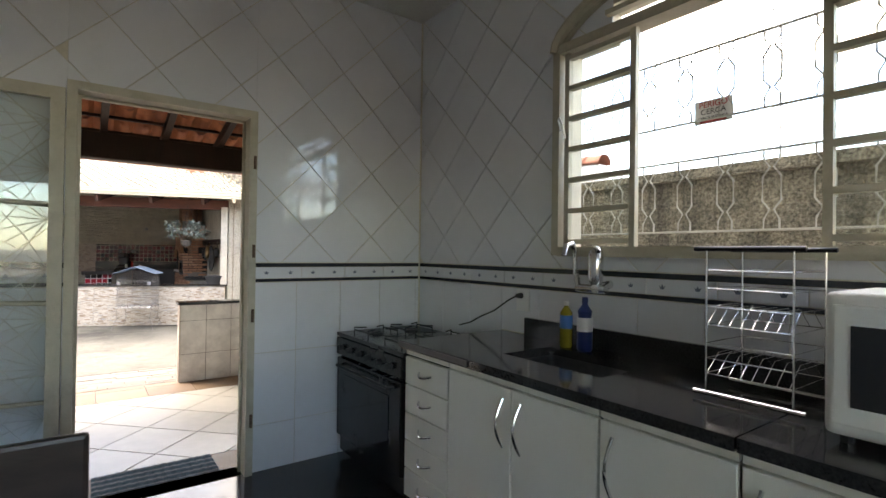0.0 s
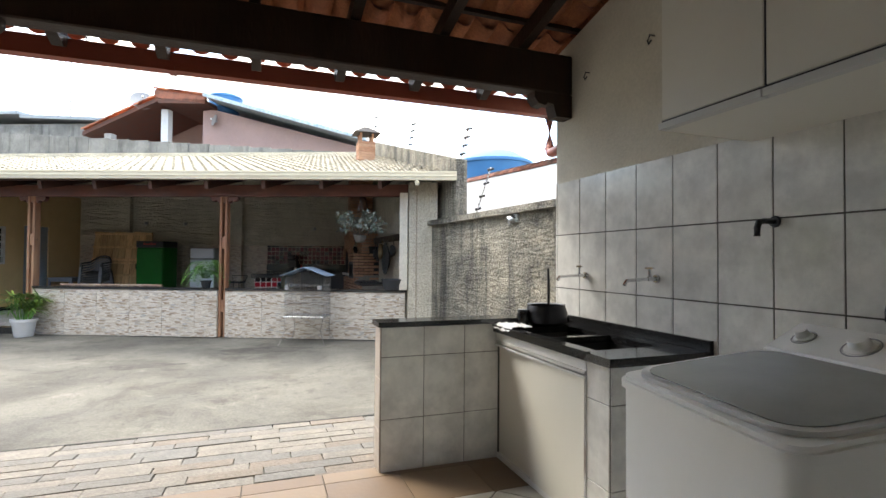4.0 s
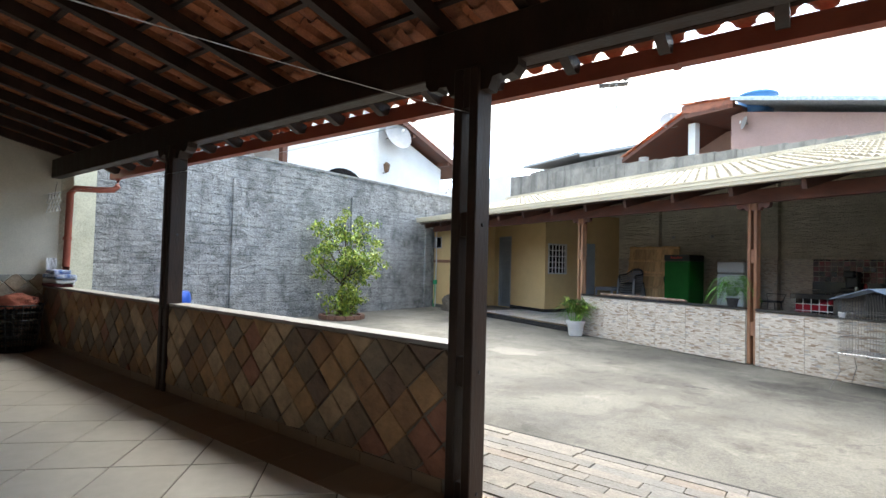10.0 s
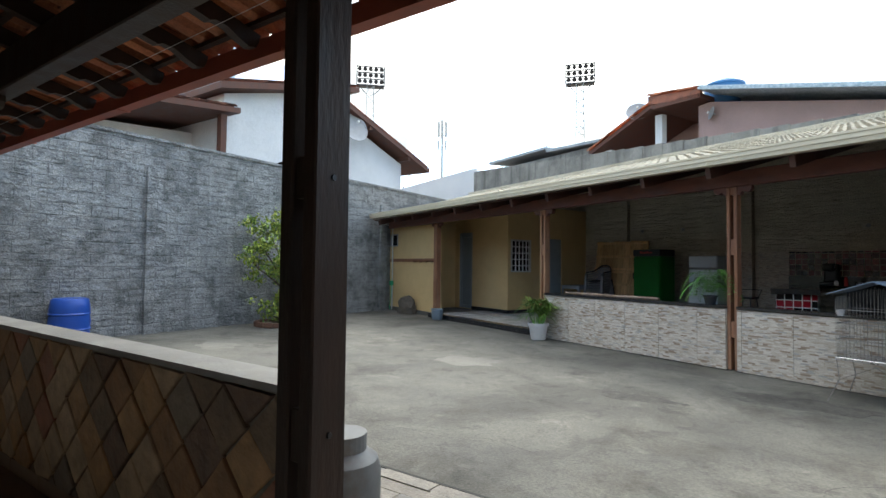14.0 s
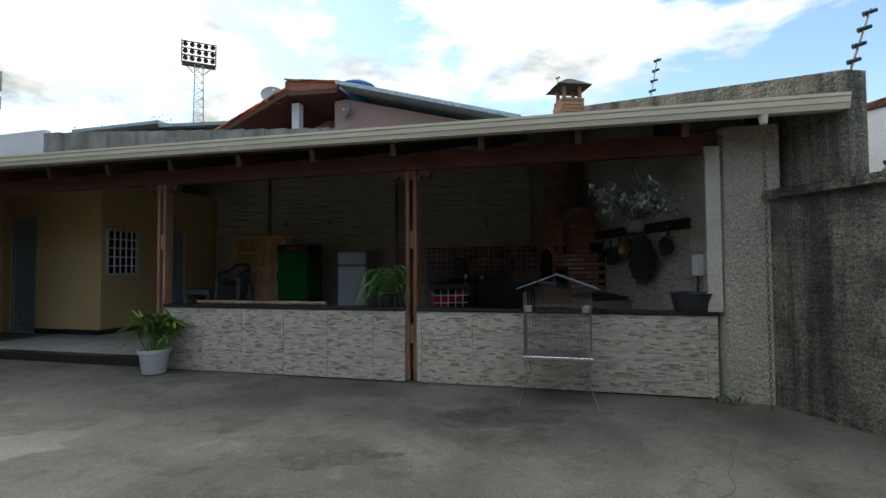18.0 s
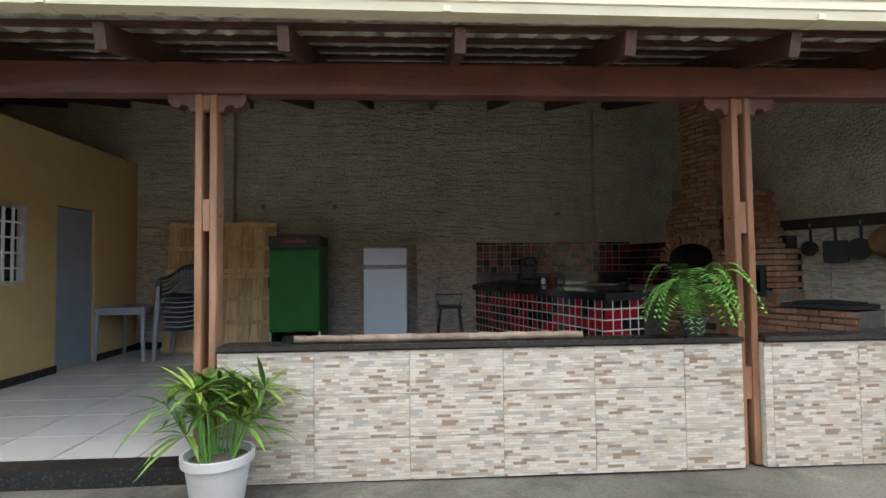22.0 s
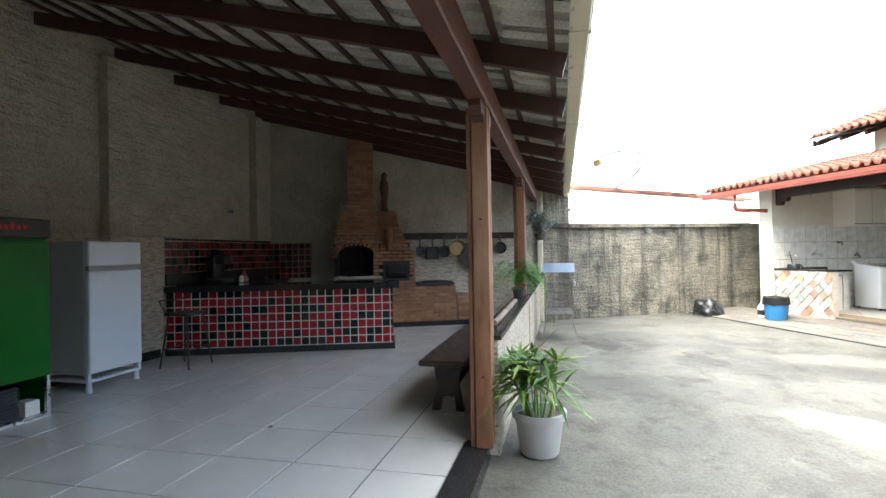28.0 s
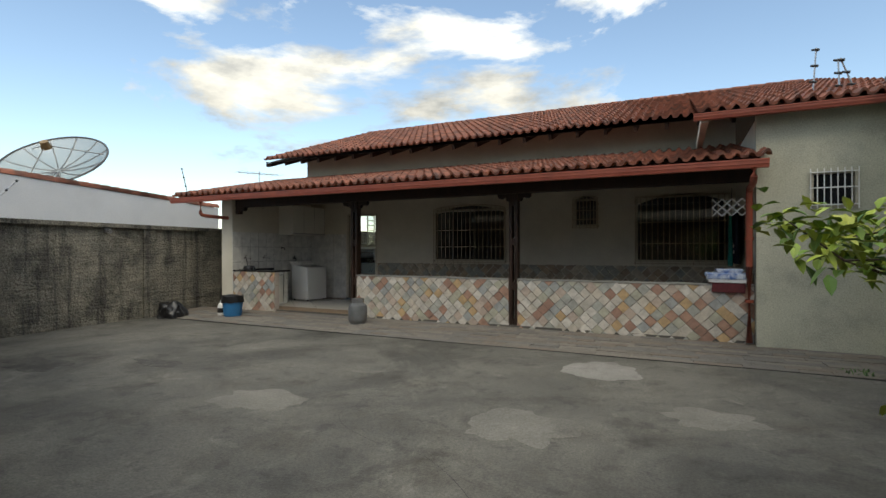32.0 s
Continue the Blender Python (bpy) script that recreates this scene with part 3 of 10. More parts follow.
M_BRONZE = surf("bronze_pan", (0.3, 0.2, 0.1), None, 10, 0.3, 0.45, metal=0.9)
M_BLUEGREY = surf("blue_grey_paint", (0.26, 0.31, 0.35), (0.23, 0.275, 0.31), 4, 0.5, 0.65)
M_GREENPLASTIC = surf("green_plastic", (0.02, 0.28, 0.12), None, 4, 0.45, 0.6)
M_BURLAP = surf("dark_sack", (0.1, 0.085, 0.07), (0.06, 0.05, 0.042), 10, 0.95, 1.0, 0.6, 70)
M_BUCKET = surf("grey_blue_plastic", (0.22, 0.28, 0.34), None, 4, 0.45, 0.6)
M_DARKROOF = surf("dark_roof_tile", (0.07, 0.06, 0.055), (0.04, 0.036, 0.034), 10, 0.85, 0.95, 0.5, 50)
M_SHEDTILE = surf("large_grey_floor_tile", (0.60, 0.585, 0.56), (0.55, 0.54, 0.515), 3, 0.12, 0.24, rand=0.03)
M_POLE = surf("weathered_pole_pale", (0.36, 0.28, 0.21), (0.22, 0.155, 0.11), 12, 0.6, 0.8, 0.3, 60)
M_POLE2 = surf("weathered_pole_brown", (0.28, 0.2, 0.15), (0.17, 0.11, 0.075), 12, 0.55, 0.75, 0.3, 60)
M_POTWHITE = surf("white_pot_plastic", (0.62, 0.63, 0.64), (0.52, 0.53, 0.53), 4, 0.45, 0.6, stain=(0.3, 0.28, 0.25), stain_amount=0.3, stain_scale=4)
M_CAGE = surf("grey_cage_wire", (0.3, 0.3, 0.3), (0.2, 0.18, 0.16), 20, 0.5, 0.7, metal=0.6)
M_TINBLUE = surf("blue_grey_tin", (0.15, 0.2, 0.27), (0.1, 0.135, 0.19), 6, 0.4, 0.6)
M_GASGREY = surf("grey_gas_paint", (0.15, 0.155, 0.16), (0.1, 0.105, 0.105), 8, 0.45, 0.6, stain=(0.12, 0.07, 0.045), stain_scale=5, stain_amount=0.5)
M_BINBLUE = surf("bin_blue_plastic", (0.03, 0.2, 0.45), None, 4, 0.4, 0.55)
M_BINBAG = surf("black_bag_plastic", (0.012, 0.012, 0.013), None, 20, 0.25, 0.4, 0.4, 25)
M_BARREL = surf("barrel_blue_plastic", (0.01, 0.07, 0.38), None, 4, 0.35, 0.5)
M_DARKRED = surf("dark_red_cloth", (0.12, 0.02, 0.025), (0.08, 0.015, 0.018), 30, 0.85, 0.95, 0.3, 90)
# interior shade put into the wall colour, so the windows read black
M_ROOMSHADE = surf("room_wall_shade", (0.14, 0.13, 0.12), (0.11, 0.1, 0.095), 4, 0.7, 0.85)
M_DEEPBLUE = surf("deep_blue_plastic", (0.012, 0.03, 0.13), None, 6, 0.3, 0.4)
M_CRACK = surf("crack_dirt", (0.05, 0.048, 0.045), None, 20, 0.95, 1.0)

M_SINK = surf("dull_sink_steel", (0.09, 0.09, 0.093), (0.06, 0.06, 0.063), 30, 0.35, 0.5, metal=0.5)
M_BEAM = surf("dark_red_beam", (0.13, 0.042, 0.026), (0.075, 0.026, 0.017), 8, 0.45, 0.6, 0.25, 60, stretch=(0.3, 1, 1), stain=(0.2, 0.08, 0.05), stain_amount=0.4, stain_scale=2.5)

# ---- pieces laid on walls, floors and roofs ----
def clip_poly(poly, rect):
    """The part of a polygon inside a rectangle (a0, b0, a1, b1)."""
    for axis, limit, sign in ((0, rect[0], 1), (0, rect[2], -1), (1, rect[1], 1), (1, rect[3], -1)):
        out = []
        for p, q in zip(poly, poly[1:] + poly[:1]):
            ip, iq = sign * (p[axis] - limit) >= -1e-9, sign * (q[axis] - limit) >= -1e-9
            if ip:
                out.append(p)
            if ip != iq:
                k = (limit - p[axis]) / (q[axis] - p[axis])
                out.append((p[0] + k * (q[0] - p[0]), p[1] + k * (q[1] - p[1])))
        poly = out
        if len(poly) < 3:
            return []
    return poly


def poly_area(poly):
    return abs(sum(p[0] * q[1] - p[1] * q[0] for p, q in zip(poly, poly[1:] + poly[:1]))) / 2


def slab_mesh(name, poly, depth, materials, edge=0.0):
    """A flat piece over a polygon in a plane, standing depth proud of it, with an eased edge."""
    bm = bmesh.new()
    n = len(poly)
    cx, cy = sum(p[0] for p in poly) / n, sum(p[1] for p in poly) / n
    low = [bm.verts.new((x, y, 0)) for x, y in poly]
    rings = [low]
    if edge:
        rings.append([bm.verts.new((x, y, depth - edge)) for x, y in poly])
    top = []
    for x, y in poly:
        d = math.hypot(x - cx, y - cy) or 1
        top.append(bm.verts.new((x - (x - cx) / d * edge, y - (y - cy) / d * edge, depth)))
    rings.append(top)
    for a, b in zip(rings, rings[1:]):
        for i in range(n):
            bm.faces.new((a[i], a[(i + 1) % n], b[(i + 1) % n], b[i]))
    bm.faces.new(top)
    bmesh.ops.recalc_face_normals(bm, faces=bm.faces[:])
    me = bpy.data.meshes.new(name)
    bm.to_mesh(me)
    bm.free()
    me.materials.append(materials)
    return me


def lay(parent, name, polys, rects, m, depth, material, edge=0.002, rough=0.0, tilt=0.0, seed=1):
    """Lays pieces on a plane: m takes (a, b, depth) into the parent's space. Whole ones share a mesh, cut ones have their own."""
    rng = random.Random(seed)
    shared = {}
    for poly in polys:
        whole = poly_area(poly)
        for rect in rects:
            cut = clip_poly(poly, rect)
            if not cut or poly_area(cut) < 0.03 * whole:
                continue
            cx, cy = sum(p[0] for p in cut) / len(cut), sum(p[1] for p in cut) / len(cut)
            local = [(x - cx, y - cy) for x, y in cut]
            key = tuple((round(x, 4), round(y, 4)) for x, y in local) if not rough else None
            if rough:
                local = [(x + rng.uniform(-rough, rough), y + rng.uniform(-rough, rough)) for x, y in local]
            if key is None or key not in shared:
                me = slab_mesh(name, local, depth * (1 + (rng.uniform(-0.35, 0.35) if rough else 0)), material, edge)
                shared[key] = me
            else:
                me = shared[key]
            turn = pose(0, 0, 0, rng.uniform(-tilt, tilt), rng.uniform(-tilt, tilt), 0)
            piece(name, me, parent, m @ Matrix.Translation((cx, cy, 0)) @ turn)


def diamonds(a0, b0, a1, b1, ca, cb, w, h, gap):
    """Lozenges of that width and height that cover a region."""
    out = []
    g = gap * 0.7
    for i in range(math.floor((a0 - ca) / (w / 2)) - 1, math.ceil((a1 - ca) / (w / 2)) + 2):
        for j in range(math.floor((b0 - cb) / (h / 2)) - 1, math.ceil((b1 - cb) / (h / 2)) + 2):
            if (i + j) % 2 == 0:
                x, y = ca + i * w / 2, cb + j * h / 2
                out.append([(x - w / 2 + g, y), (x, y - h / 2 + g), (x + w / 2 - g, y), (x, y + h / 2 - g)])
    return out


def grid(a0, b0, a1, b1, oa, ob, w, h, gap, shift=0.0):
    out = []
    for j in range(math.floor((b0 - ob) / h) - 1, math.ceil((b1 - ob) / h) + 1):
        s = shift * w * (j % 2)
        for i in range(math.floor((a0 - oa - s) / w) - 1, math.ceil((a1 - oa - s) / w) + 1):
            x, y = oa + s + i * w, ob + j * h
            g = gap / 2
            out.append([(x + g, y + g), (x + w - g, y + g), (x + w - g, y + h - g), (x + g, y + h - g)])
    return out


def plane(origin, a, b):
    """The frame of a plane from an origin and two directions; the third points out of it."""
    a, b = Vector(a).normalized(), Vector(b).normalized()
    c = a.cross(b)
    return Matrix(((a.x, b.x, c.x, origin[0]), (a.y, b.y, c.y, origin[1]), (a.z, b.z, c.z, origin[2]), (0, 0, 0, 1)))


def picked(name, colours, rough=0.6, rough2=0.8, scale=12.0, bump=0.5, bump_scale=40, dark=0.75):
    """Pieces whose colour is picked from a few by chance, with grain of their own."""
    m = surf(name, (1, 1, 1), (dark, dark, dark), scale, rough, rough2, bump, bump_scale)
    n, l = m.node_tree.nodes, m.node_tree.links
    b = n["Principled BSDF"]
    grain = b.inputs["Base Color"].links[0].from_socket
    oi = n.new("ShaderNodeObjectInfo")
    gi = n.new("ShaderNodeNewGeometry")
    ad = n.new("ShaderNodeMath")
    ad.operation = "ADD"
    fr = n.new("ShaderNodeMath")
    fr.operation = "FRACT"
    l.new(oi.outputs["Random"], ad.inputs[0])
    l.new(gi.outputs["Random Per Island"], ad.inputs[1])
    l.new(ad.outputs[0], fr.inputs[0])
    rp = n.new("ShaderNodeValToRGB")
    rp.color_ramp.interpolation = "CONSTANT"
    e = rp.color_ramp.elements
    e[0].position, e[0].color = 0.0, (*colours[0], 1)
    e[1].position, e[1].color = 1.0 / len(colours), (*colours[1], 1)
    for i, c in enumerate(colours[2:], 2):
        x = e.new(i / len(colours))
        x.color = (*c, 1)
    l.new(fr.outputs[0], rp.inputs["Fac"])
    mx = n.new("ShaderNodeMixRGB")
    mx.blend_type = "MULTIPLY"
    mx.inputs["Fac"].default_value = 1.0
    l.new(rp.outputs["Color"], mx.inputs["Color1"])
    l.new(grain, mx.inputs["Color2"])
    l.new(mx.outputs["Color"], b.inputs["Base Color"])
    return m


def ledge_print(name, c1, c2, c3):
    """A tile printed with thin strips of ledge stone."""
    m = bpy.data.materials.new(name)
    m.use_nodes = True
    n, l = m.node_tree.nodes, m.node_tree.links
    b = n["Principled BSDF"]
    co = n.new("ShaderNodeTexCoord")
    oi = n.new("ShaderNodeObjectInfo")
    sc = n.new("ShaderNodeMath")
    sc.operation = "MULTIPLY"
    sc.inputs[1].default_value = 7.0
    l.new(oi.outputs["Random"], sc.inputs[0])
    av = n.new("ShaderNodeVectorMath")
    l.new(co.outputs["Object"], av.inputs[0])
    l.new(sc.outputs[0], av.inputs[1])
    br = n.new("ShaderNodeTexBrick")
    br.offset, br.offset_frequency, br.squash, br.squash_frequency = 0.37, 2, 0.6, 3
    br.inputs["Scale"].default_value = 1.0
    br.inputs["Brick Width"].default_value, br.inputs["Row Height"].default_value = 0.088, 0.0177
    br.inputs["Mortar Size"].default_value = 0.0009
    br.inputs["Mortar Smooth"].default_value = 0.6
    br.inputs["Color1"].default_value, br.inputs["Color2"].default_value, br.inputs["Mortar"].default_value = (1, 1, 1, 1), (0, 0, 0, 1), (0.0, 0.0, 0.0, 1)
    hue = n.new("ShaderNodeValToRGB")
    hue.color_ramp.elements[0].position, hue.color_ramp.elements[0].color = 0.0, (*[c * 0.9 for c in c3], 1)
    hue.color_ramp.elements[1].position, hue.color_ramp.elements[1].color = 0.04, (*c3, 1)
    cool = (0.62 * c1[0], 0.66 * c1[1], 0.72 * c1[2])
    for at, c in ((0.1, c2), (0.24, c1), (0.42, tuple(x * 1.05 for x in c1)), (0.58, tuple(0.5 * (a + b) for a, b in zip(c1, c2))), (0.7, c2), (0.84, cool), (0.92, tuple(0.5 * (a + b) for a, b in zip(c2, c3)))):
        hue.color_ramp.elements.new(at).color = (*c, 1)
    hue.color_ramp.interpolation = "CONSTANT"
    l.new(br.outputs["Color"], hue.inputs["Fac"])
    l.new(av.outputs[0], br.inputs["Vector"])
    no = n.new("ShaderNodeTexNoise")
    no.inputs["Scale"].default_value, no.inputs["Detail"].default_value = 9.0, 5.0
    mp = n.new("ShaderNodeMapping")
    mp.inputs["Scale"].default_value = (0.7, 3.2, 1)
    l.new(av.outputs[0], mp.inputs["Vector"])
    l.new(mp.outputs["Vector"], no.inputs["Vector"])
    rp = n.new("ShaderNodeValToRGB")
    rp.color_ramp.elements[0].position, rp.color_ramp.elements[1].position = 0.52, 0.68
    rp.color_ramp.elements[1].color = (0.3, 0.3, 0.3, 1)
    l.new(no.outputs["Fac"], rp.inputs["Fac"])
    mx = n.new("ShaderNodeMixRGB")
    mx.inputs["Color2"].default_value = (*c3, 1)
    l.new(rp.outputs["Color"], mx.inputs["Fac"])
    l.new(hue.outputs["Color"], mx.inputs["Color1"])
    l.new(mx.outputs["Color"], b.inputs["Base Color"])
    bp = n.new("ShaderNodeBump")
    bp.inputs["Strength"].default_value, bp.inputs["Distance"].default_value = 0.35, 0.004
    l.new(br.outputs["Color"], bp.inputs["Height"])
    l.new(bp.outputs["Normal"], b.inputs["Normal"])
    b.inputs["Roughness"].default_value = 0.42
    return m


def tile_profile(pitch):
    """Half a channel and a roll: the section of a clay roof tile."""
    pts = []
    for k in range(9):
        a = k / 8
        if a < 0.5:
            pts.append((a * pitch, -0.018 * math.sin(a * 2 * math.pi)))
        else:
            pts.append((a * pitch, 0.052 * math.sin((a - 0.5) * 2 * math.pi)))
    return pts


def tile_verts(pitch, length, lift, thick=0.013):
    prof = tile_profile(pitch + 0.012)
    top = [[(x, s * length, z + lift * (1 - s)) for x, z in prof] for s in (0, 1)]
    under = [[(x, s * length, z + lift * 0.5 * (1 - s) - thick) for x, z in prof] for s in (0, 1)]
    verts = top[0] + top[1] + under[0] + under[1]
    n = len(prof)
    faces = []
    for i in range(n - 1):
        faces.append((i, i + 1, n + i + 1, n + i))
        faces.append((2 * n + i, 3 * n + i, 3 * n + i + 1, 2 * n + i + 1))
        faces.append((i, 2 * n + i, 2 * n + i + 1, i + 1))
    return verts, faces


def tile_roof(parent, m, cols, rows, pitch, step, material, near, name="roof_tile", jitter=0.006, skew=None, below=None):
    """Courses of tiles in a roof's plane (x along the eave, y up the slope). near(col, row) picks those that are parts; the rest is one mesh."""
    rng = random.Random(7)
    verts, faces = tile_verts(pitch, step + 0.06, 0.045, 0.018)
    me = bpy.data.meshes.new(name)
    me.from_pydata(verts, [], faces)
    me.materials.append(material)
    me.materials.append(below or material)
    me.polygons.foreach_set("material_index", [i % 3 == 1 for i in range(len(faces))])
    me.polygons.foreach_set("use_smooth", [True] * len(me.polygons))
    me.set_sharp_from_angle(angle=radians(50))
    all_v, all_f = [], []
    for r in range(rows):
        for c in range(cols):
            if skew and not skew(c * pitch, r * step):
                continue
            dx, dy, dz = rng.uniform(-jitter, jitter), rng.uniform(-2, 2) * jitter, rng.uniform(0, jitter)
            if near(c, r):
                piece(name, me, parent, m @ pose(c * pitch + dx, r * step + dy, dz, 0, 0, rng.uniform(-0.8, 0.8)))
            else:
                k = len(all_v)
                all_v += [(x + c * pitch + dx, y + r * step + dy, z + dz) for x, y, z in verts]
                all_f += [tuple(i + k for i in f) for f in faces]
    if all_v:
        far = bpy.data.meshes.new(name + "_courses")
        far.from_pydata([m @ Vector(v) for v in all_v], [], all_f)
        far.materials.append(material)
        far.materials.append(below or material)
        far.polygons.foreach_set("material_index", [i % len(faces) % 3 == 1 for i in range(len(all_f))])
        far.polygons.foreach_set("use_smooth", [True] * len(far.polygons))
        far.set_sharp_from_angle(angle=radians(50))
        ob = new("roof_tile_courses", far)
        ob.parent = parent
        tagged(ob, kind="stuff")


# ---- materials of pieces ----
M_BRICK = picked("barbecue_brick", [(0.42, 0.215, 0.125), (0.45, 0.24, 0.145), (0.38, 0.19, 0.11), (0.48, 0.275, 0.17), (0.35, 0.175, 0.105)], 0.8, 0.95, 14, 0.7, 45)
M_BARTILE = picked("red_and_black_tile", [(0.30, 0.011, 0.02), (0.012, 0.012, 0.013), (0.28, 0.011, 0.02), (0.25, 0.01, 0.018), (0.015, 0.013, 0.014)], 0.08, 0.14, 8, 0.0, 40, 0.92)
M_BARTILE2 = picked("dark_red_and_black_tile", [(0.10, 0.012, 0.014), (0.012, 0.012, 0.013), (0.16, 0.02, 0.022), (0.05, 0.012, 0.013)], 0.2, 0.28, 8, 0.0, 40, 0.92)
M_LEDGE = ledge_print("ledge_print_tile", (0.54, 0.5, 0.44), (0.455, 0.405, 0.34), (0.27, 0.2, 0.145))
M_LEDGE2 = ledge_print("ledge_print_tile_beige", (0.50, 0.44, 0.36), (0.42, 0.36, 0.29), (0.33, 0.26, 0.2))
M_STONEIN = picked("brown_slate", [(0.356, 0.198, 0.104), (0.244, 0.169, 0.112), (0.469, 0.281, 0.140), (0.206, 0.131, 0.094), (0.525, 0.375, 0.235), (0.281, 0.225, 0.169), (0.375, 0.169, 0.112)], 0.55, 0.75, 9, 0.8, 26, 0.6)
M_STONEDIA = picked("pale_quartzite", [(0.56, 0.5, 0.42), (0.42, 0.25, 0.18), (0.6, 0.56, 0.5), (0.4, 0.4, 0.36), (0.54, 0.37, 0.2), (0.5, 0.4, 0.33), (0.64, 0.6, 0.54), (0.36, 0.37, 0.36), (0.55, 0.5, 0.43), (0.34, 0.2, 0.15), (0.44, 0.42, 0.33)], 0.6, 0.8, 9, 0.8, 26, 0.66)
M_STONESIDE = picked("weathered_sandstone", [(0.500, 0.425, 0.338), (0.375, 0.325, 0.250), (0.550, 0.463, 0.350), (0.325, 0.250, 0.188), (0.450, 0.338, 0.237), (0.375, 0.375, 0.338)], 0.6, 0.8, 9, 0.8, 26, 0.66)
M_STRIP = picked("paving_stone_strip", [(0.228, 0.201, 0.167), (0.251, 0.224, 0.19), (0.198, 0.182, 0.163), (0.236, 0.194, 0.156), (0.213, 0.201, 0.182), (0.266, 0.239, 0.201)], 0.7, 0.9, 9, 0.6, 40, 0.7)
M_BORDER = picked("brown_border_tile", [(0.24, 0.165, 0.105), (0.27, 0.19, 0.125), (0.22, 0.15, 0.1)], 0.45, 0.6, 7, 0.1, 40, 0.85)
M_LEAF = picked("green_leaf", [(0.05, 0.12, 0.02), (0.07, 0.16, 0.025), (0.035, 0.09, 0.02), (0.09, 0.17, 0.03)], 0.4, 0.55, 20, 0.1, 60, 0.8)
M_LEAFYELLOW = picked("yellow_green_leaf", [(0.260, 0.358, 0.040), (0.163, 0.277, 0.033), (0.358, 0.439, 0.048), (0.098, 0.195, 0.033), (0.455, 0.488, 0.081)], 0.45, 0.6, 20, 0.1, 60, 0.8)
M_PALM = picked("palm_leaf", [(0.09, 0.18, 0.03), (0.13, 0.24, 0.035), (0.06, 0.13, 0.025), (0.2, 0.29, 0.05)], 0.35, 0.5, 20, 0.1, 60, 0.8)
M_FERN = picked("fern_leaf", [(0.14, 0.33, 0.06), (0.19, 0.42, 0.085), (0.10, 0.25, 0.05)], 0.45, 0.6, 20, 0.1, 60, 0.8)
M_SILVER = picked("silvery_leaf", [(0.306, 0.340, 0.313), (0.224, 0.265, 0.238), (0.374, 0.394, 0.374), (0.136, 0.177, 0.136)], 0.6, 0.75, 20, 0.1, 60, 0.8)
M_BARK = surf("bark", (0.12, 0.085, 0.055), (0.07, 0.05, 0.035), 16, 0.85, 0.95, 0.7, 50)

# ---- ground and walls ----
STRIP_Z, VER_Z, KIT_Z, SHED_Z = 0.035, 0.12, 0.15, 0.1
STRIP_IN, STRIP_OUT, STRIP_EDGE = 0.075, -0.002, 7.4
solid("ground", boxes((-700, -700, -0.6, 700, 700, -0.25)), M_EARTH, "bare earth around the plot", "ground")
bm = bmesh.new()
bmesh.ops.create_grid(bm, x_segments=80, y_segments=96, size=1.0)
bmesh.ops.scale(bm, vec=(7.05, 8.5, 1), verts=bm.verts[:])
bmesh.ops.translate(bm, vec=(-3.15, 13.5, 0), verts=bm.verts[:])
for v in bm.verts:
    v.co.z = 0.016 * noise.noise((v.co.x * 0.5, v.co.y * 0.5, 3.0)) + 0.004 * noise.noise((v.co.x * 2.1, v.co.y * 2.1, 7.0)) - 0.012
solid("yard", bm, M_CONC, "worn grey concrete yard floor with stains and cracks", "floor", smooth=True)
bm = boxes((-9.75, 6.05, -0.2, 3.2, STRIP_EDGE, 0.0))
for v in bm.verts:
    if v.co.z > -0.1:
        v.co.z = (STRIP_IN if v.co.y < 6.5 else STRIP_OUT) - 0.012
solid("veranda_step", bm, M_GROUT, "sloping strip along the veranda paved with stone strips", "paving")
solid("veranda_step_joint", boxes((-9.7, STRIP_EDGE, -0.2, 3.15, STRIP_EDGE + 0.02, 0.0)), M_CRACK, "dark joint along the paved strip", "trim")
floor_veranda = solid("floor_veranda", boxes((-8.3, 3.37, -0.1, 2.1, 6.05, VER_Z - 0.008)), M_GROUT, "veranda floor of pale glazed tiles laid diagonally", "floor")
solid("floor_kitchen", boxes((-1.8, -2.6, -0.1, 2.1, 3.37, KIT_Z)), M_KFLOOR, "dark polished kitchen floor", "floor")
floor_shed = solid("floor_shed", boxes((-15.9, 11.4, -0.1, -2.15, 16.0, SHED_Z - 0.008)), M_GROUT, "shed floor of large pale grey tiles", "floor", SHED)
solid("shed_kerb", boxes((-12.9, 11.245, -0.05, -8.72, 11.43, SHED_Z)), M_KERB, "black granite edge of the shed floor", "trim", SHED)

# house
DOOR = (-0.06, 0.83, KIT_Z, 2.4)
bm = bmesh.new()
wall_with_holes(bm, -8.3, 2.25, -0.1, 4.05, [DOOR, (-3.65, -1.81, 1.17, 2.52), (-5.73, -5.21, 1.95, 2.62), (-8.22, -6.49, 1.19, 2.58)], 3.225, 3.37)
wall_front = solid("wall_house_front", bm, M_CREAM, "cream painted house wall behind the veranda", "wall")
for x0, x1, z1, rise in ((-3.65, -1.81, 2.52, 0.2), (-8.22, -6.49, 2.58, 0.2), (-5.73, -5.21, 2.62, 0.12)):
    n = 20
    head = [(x0, z1), (x1, z1)] + [(x1 + (x0 - x1) * k / n, z1 - rise + rise * 0.985 * math.sin(math.pi * k / n)) for k in range(n + 1)]
    bm = bmesh.new()
    prism(bm, head, 0, 0.14, pose(0, 3.368, 0, 90, 0, 0))
    part("arch_head", bm, M_CREAM, wall_front)
bm = bmesh.new()
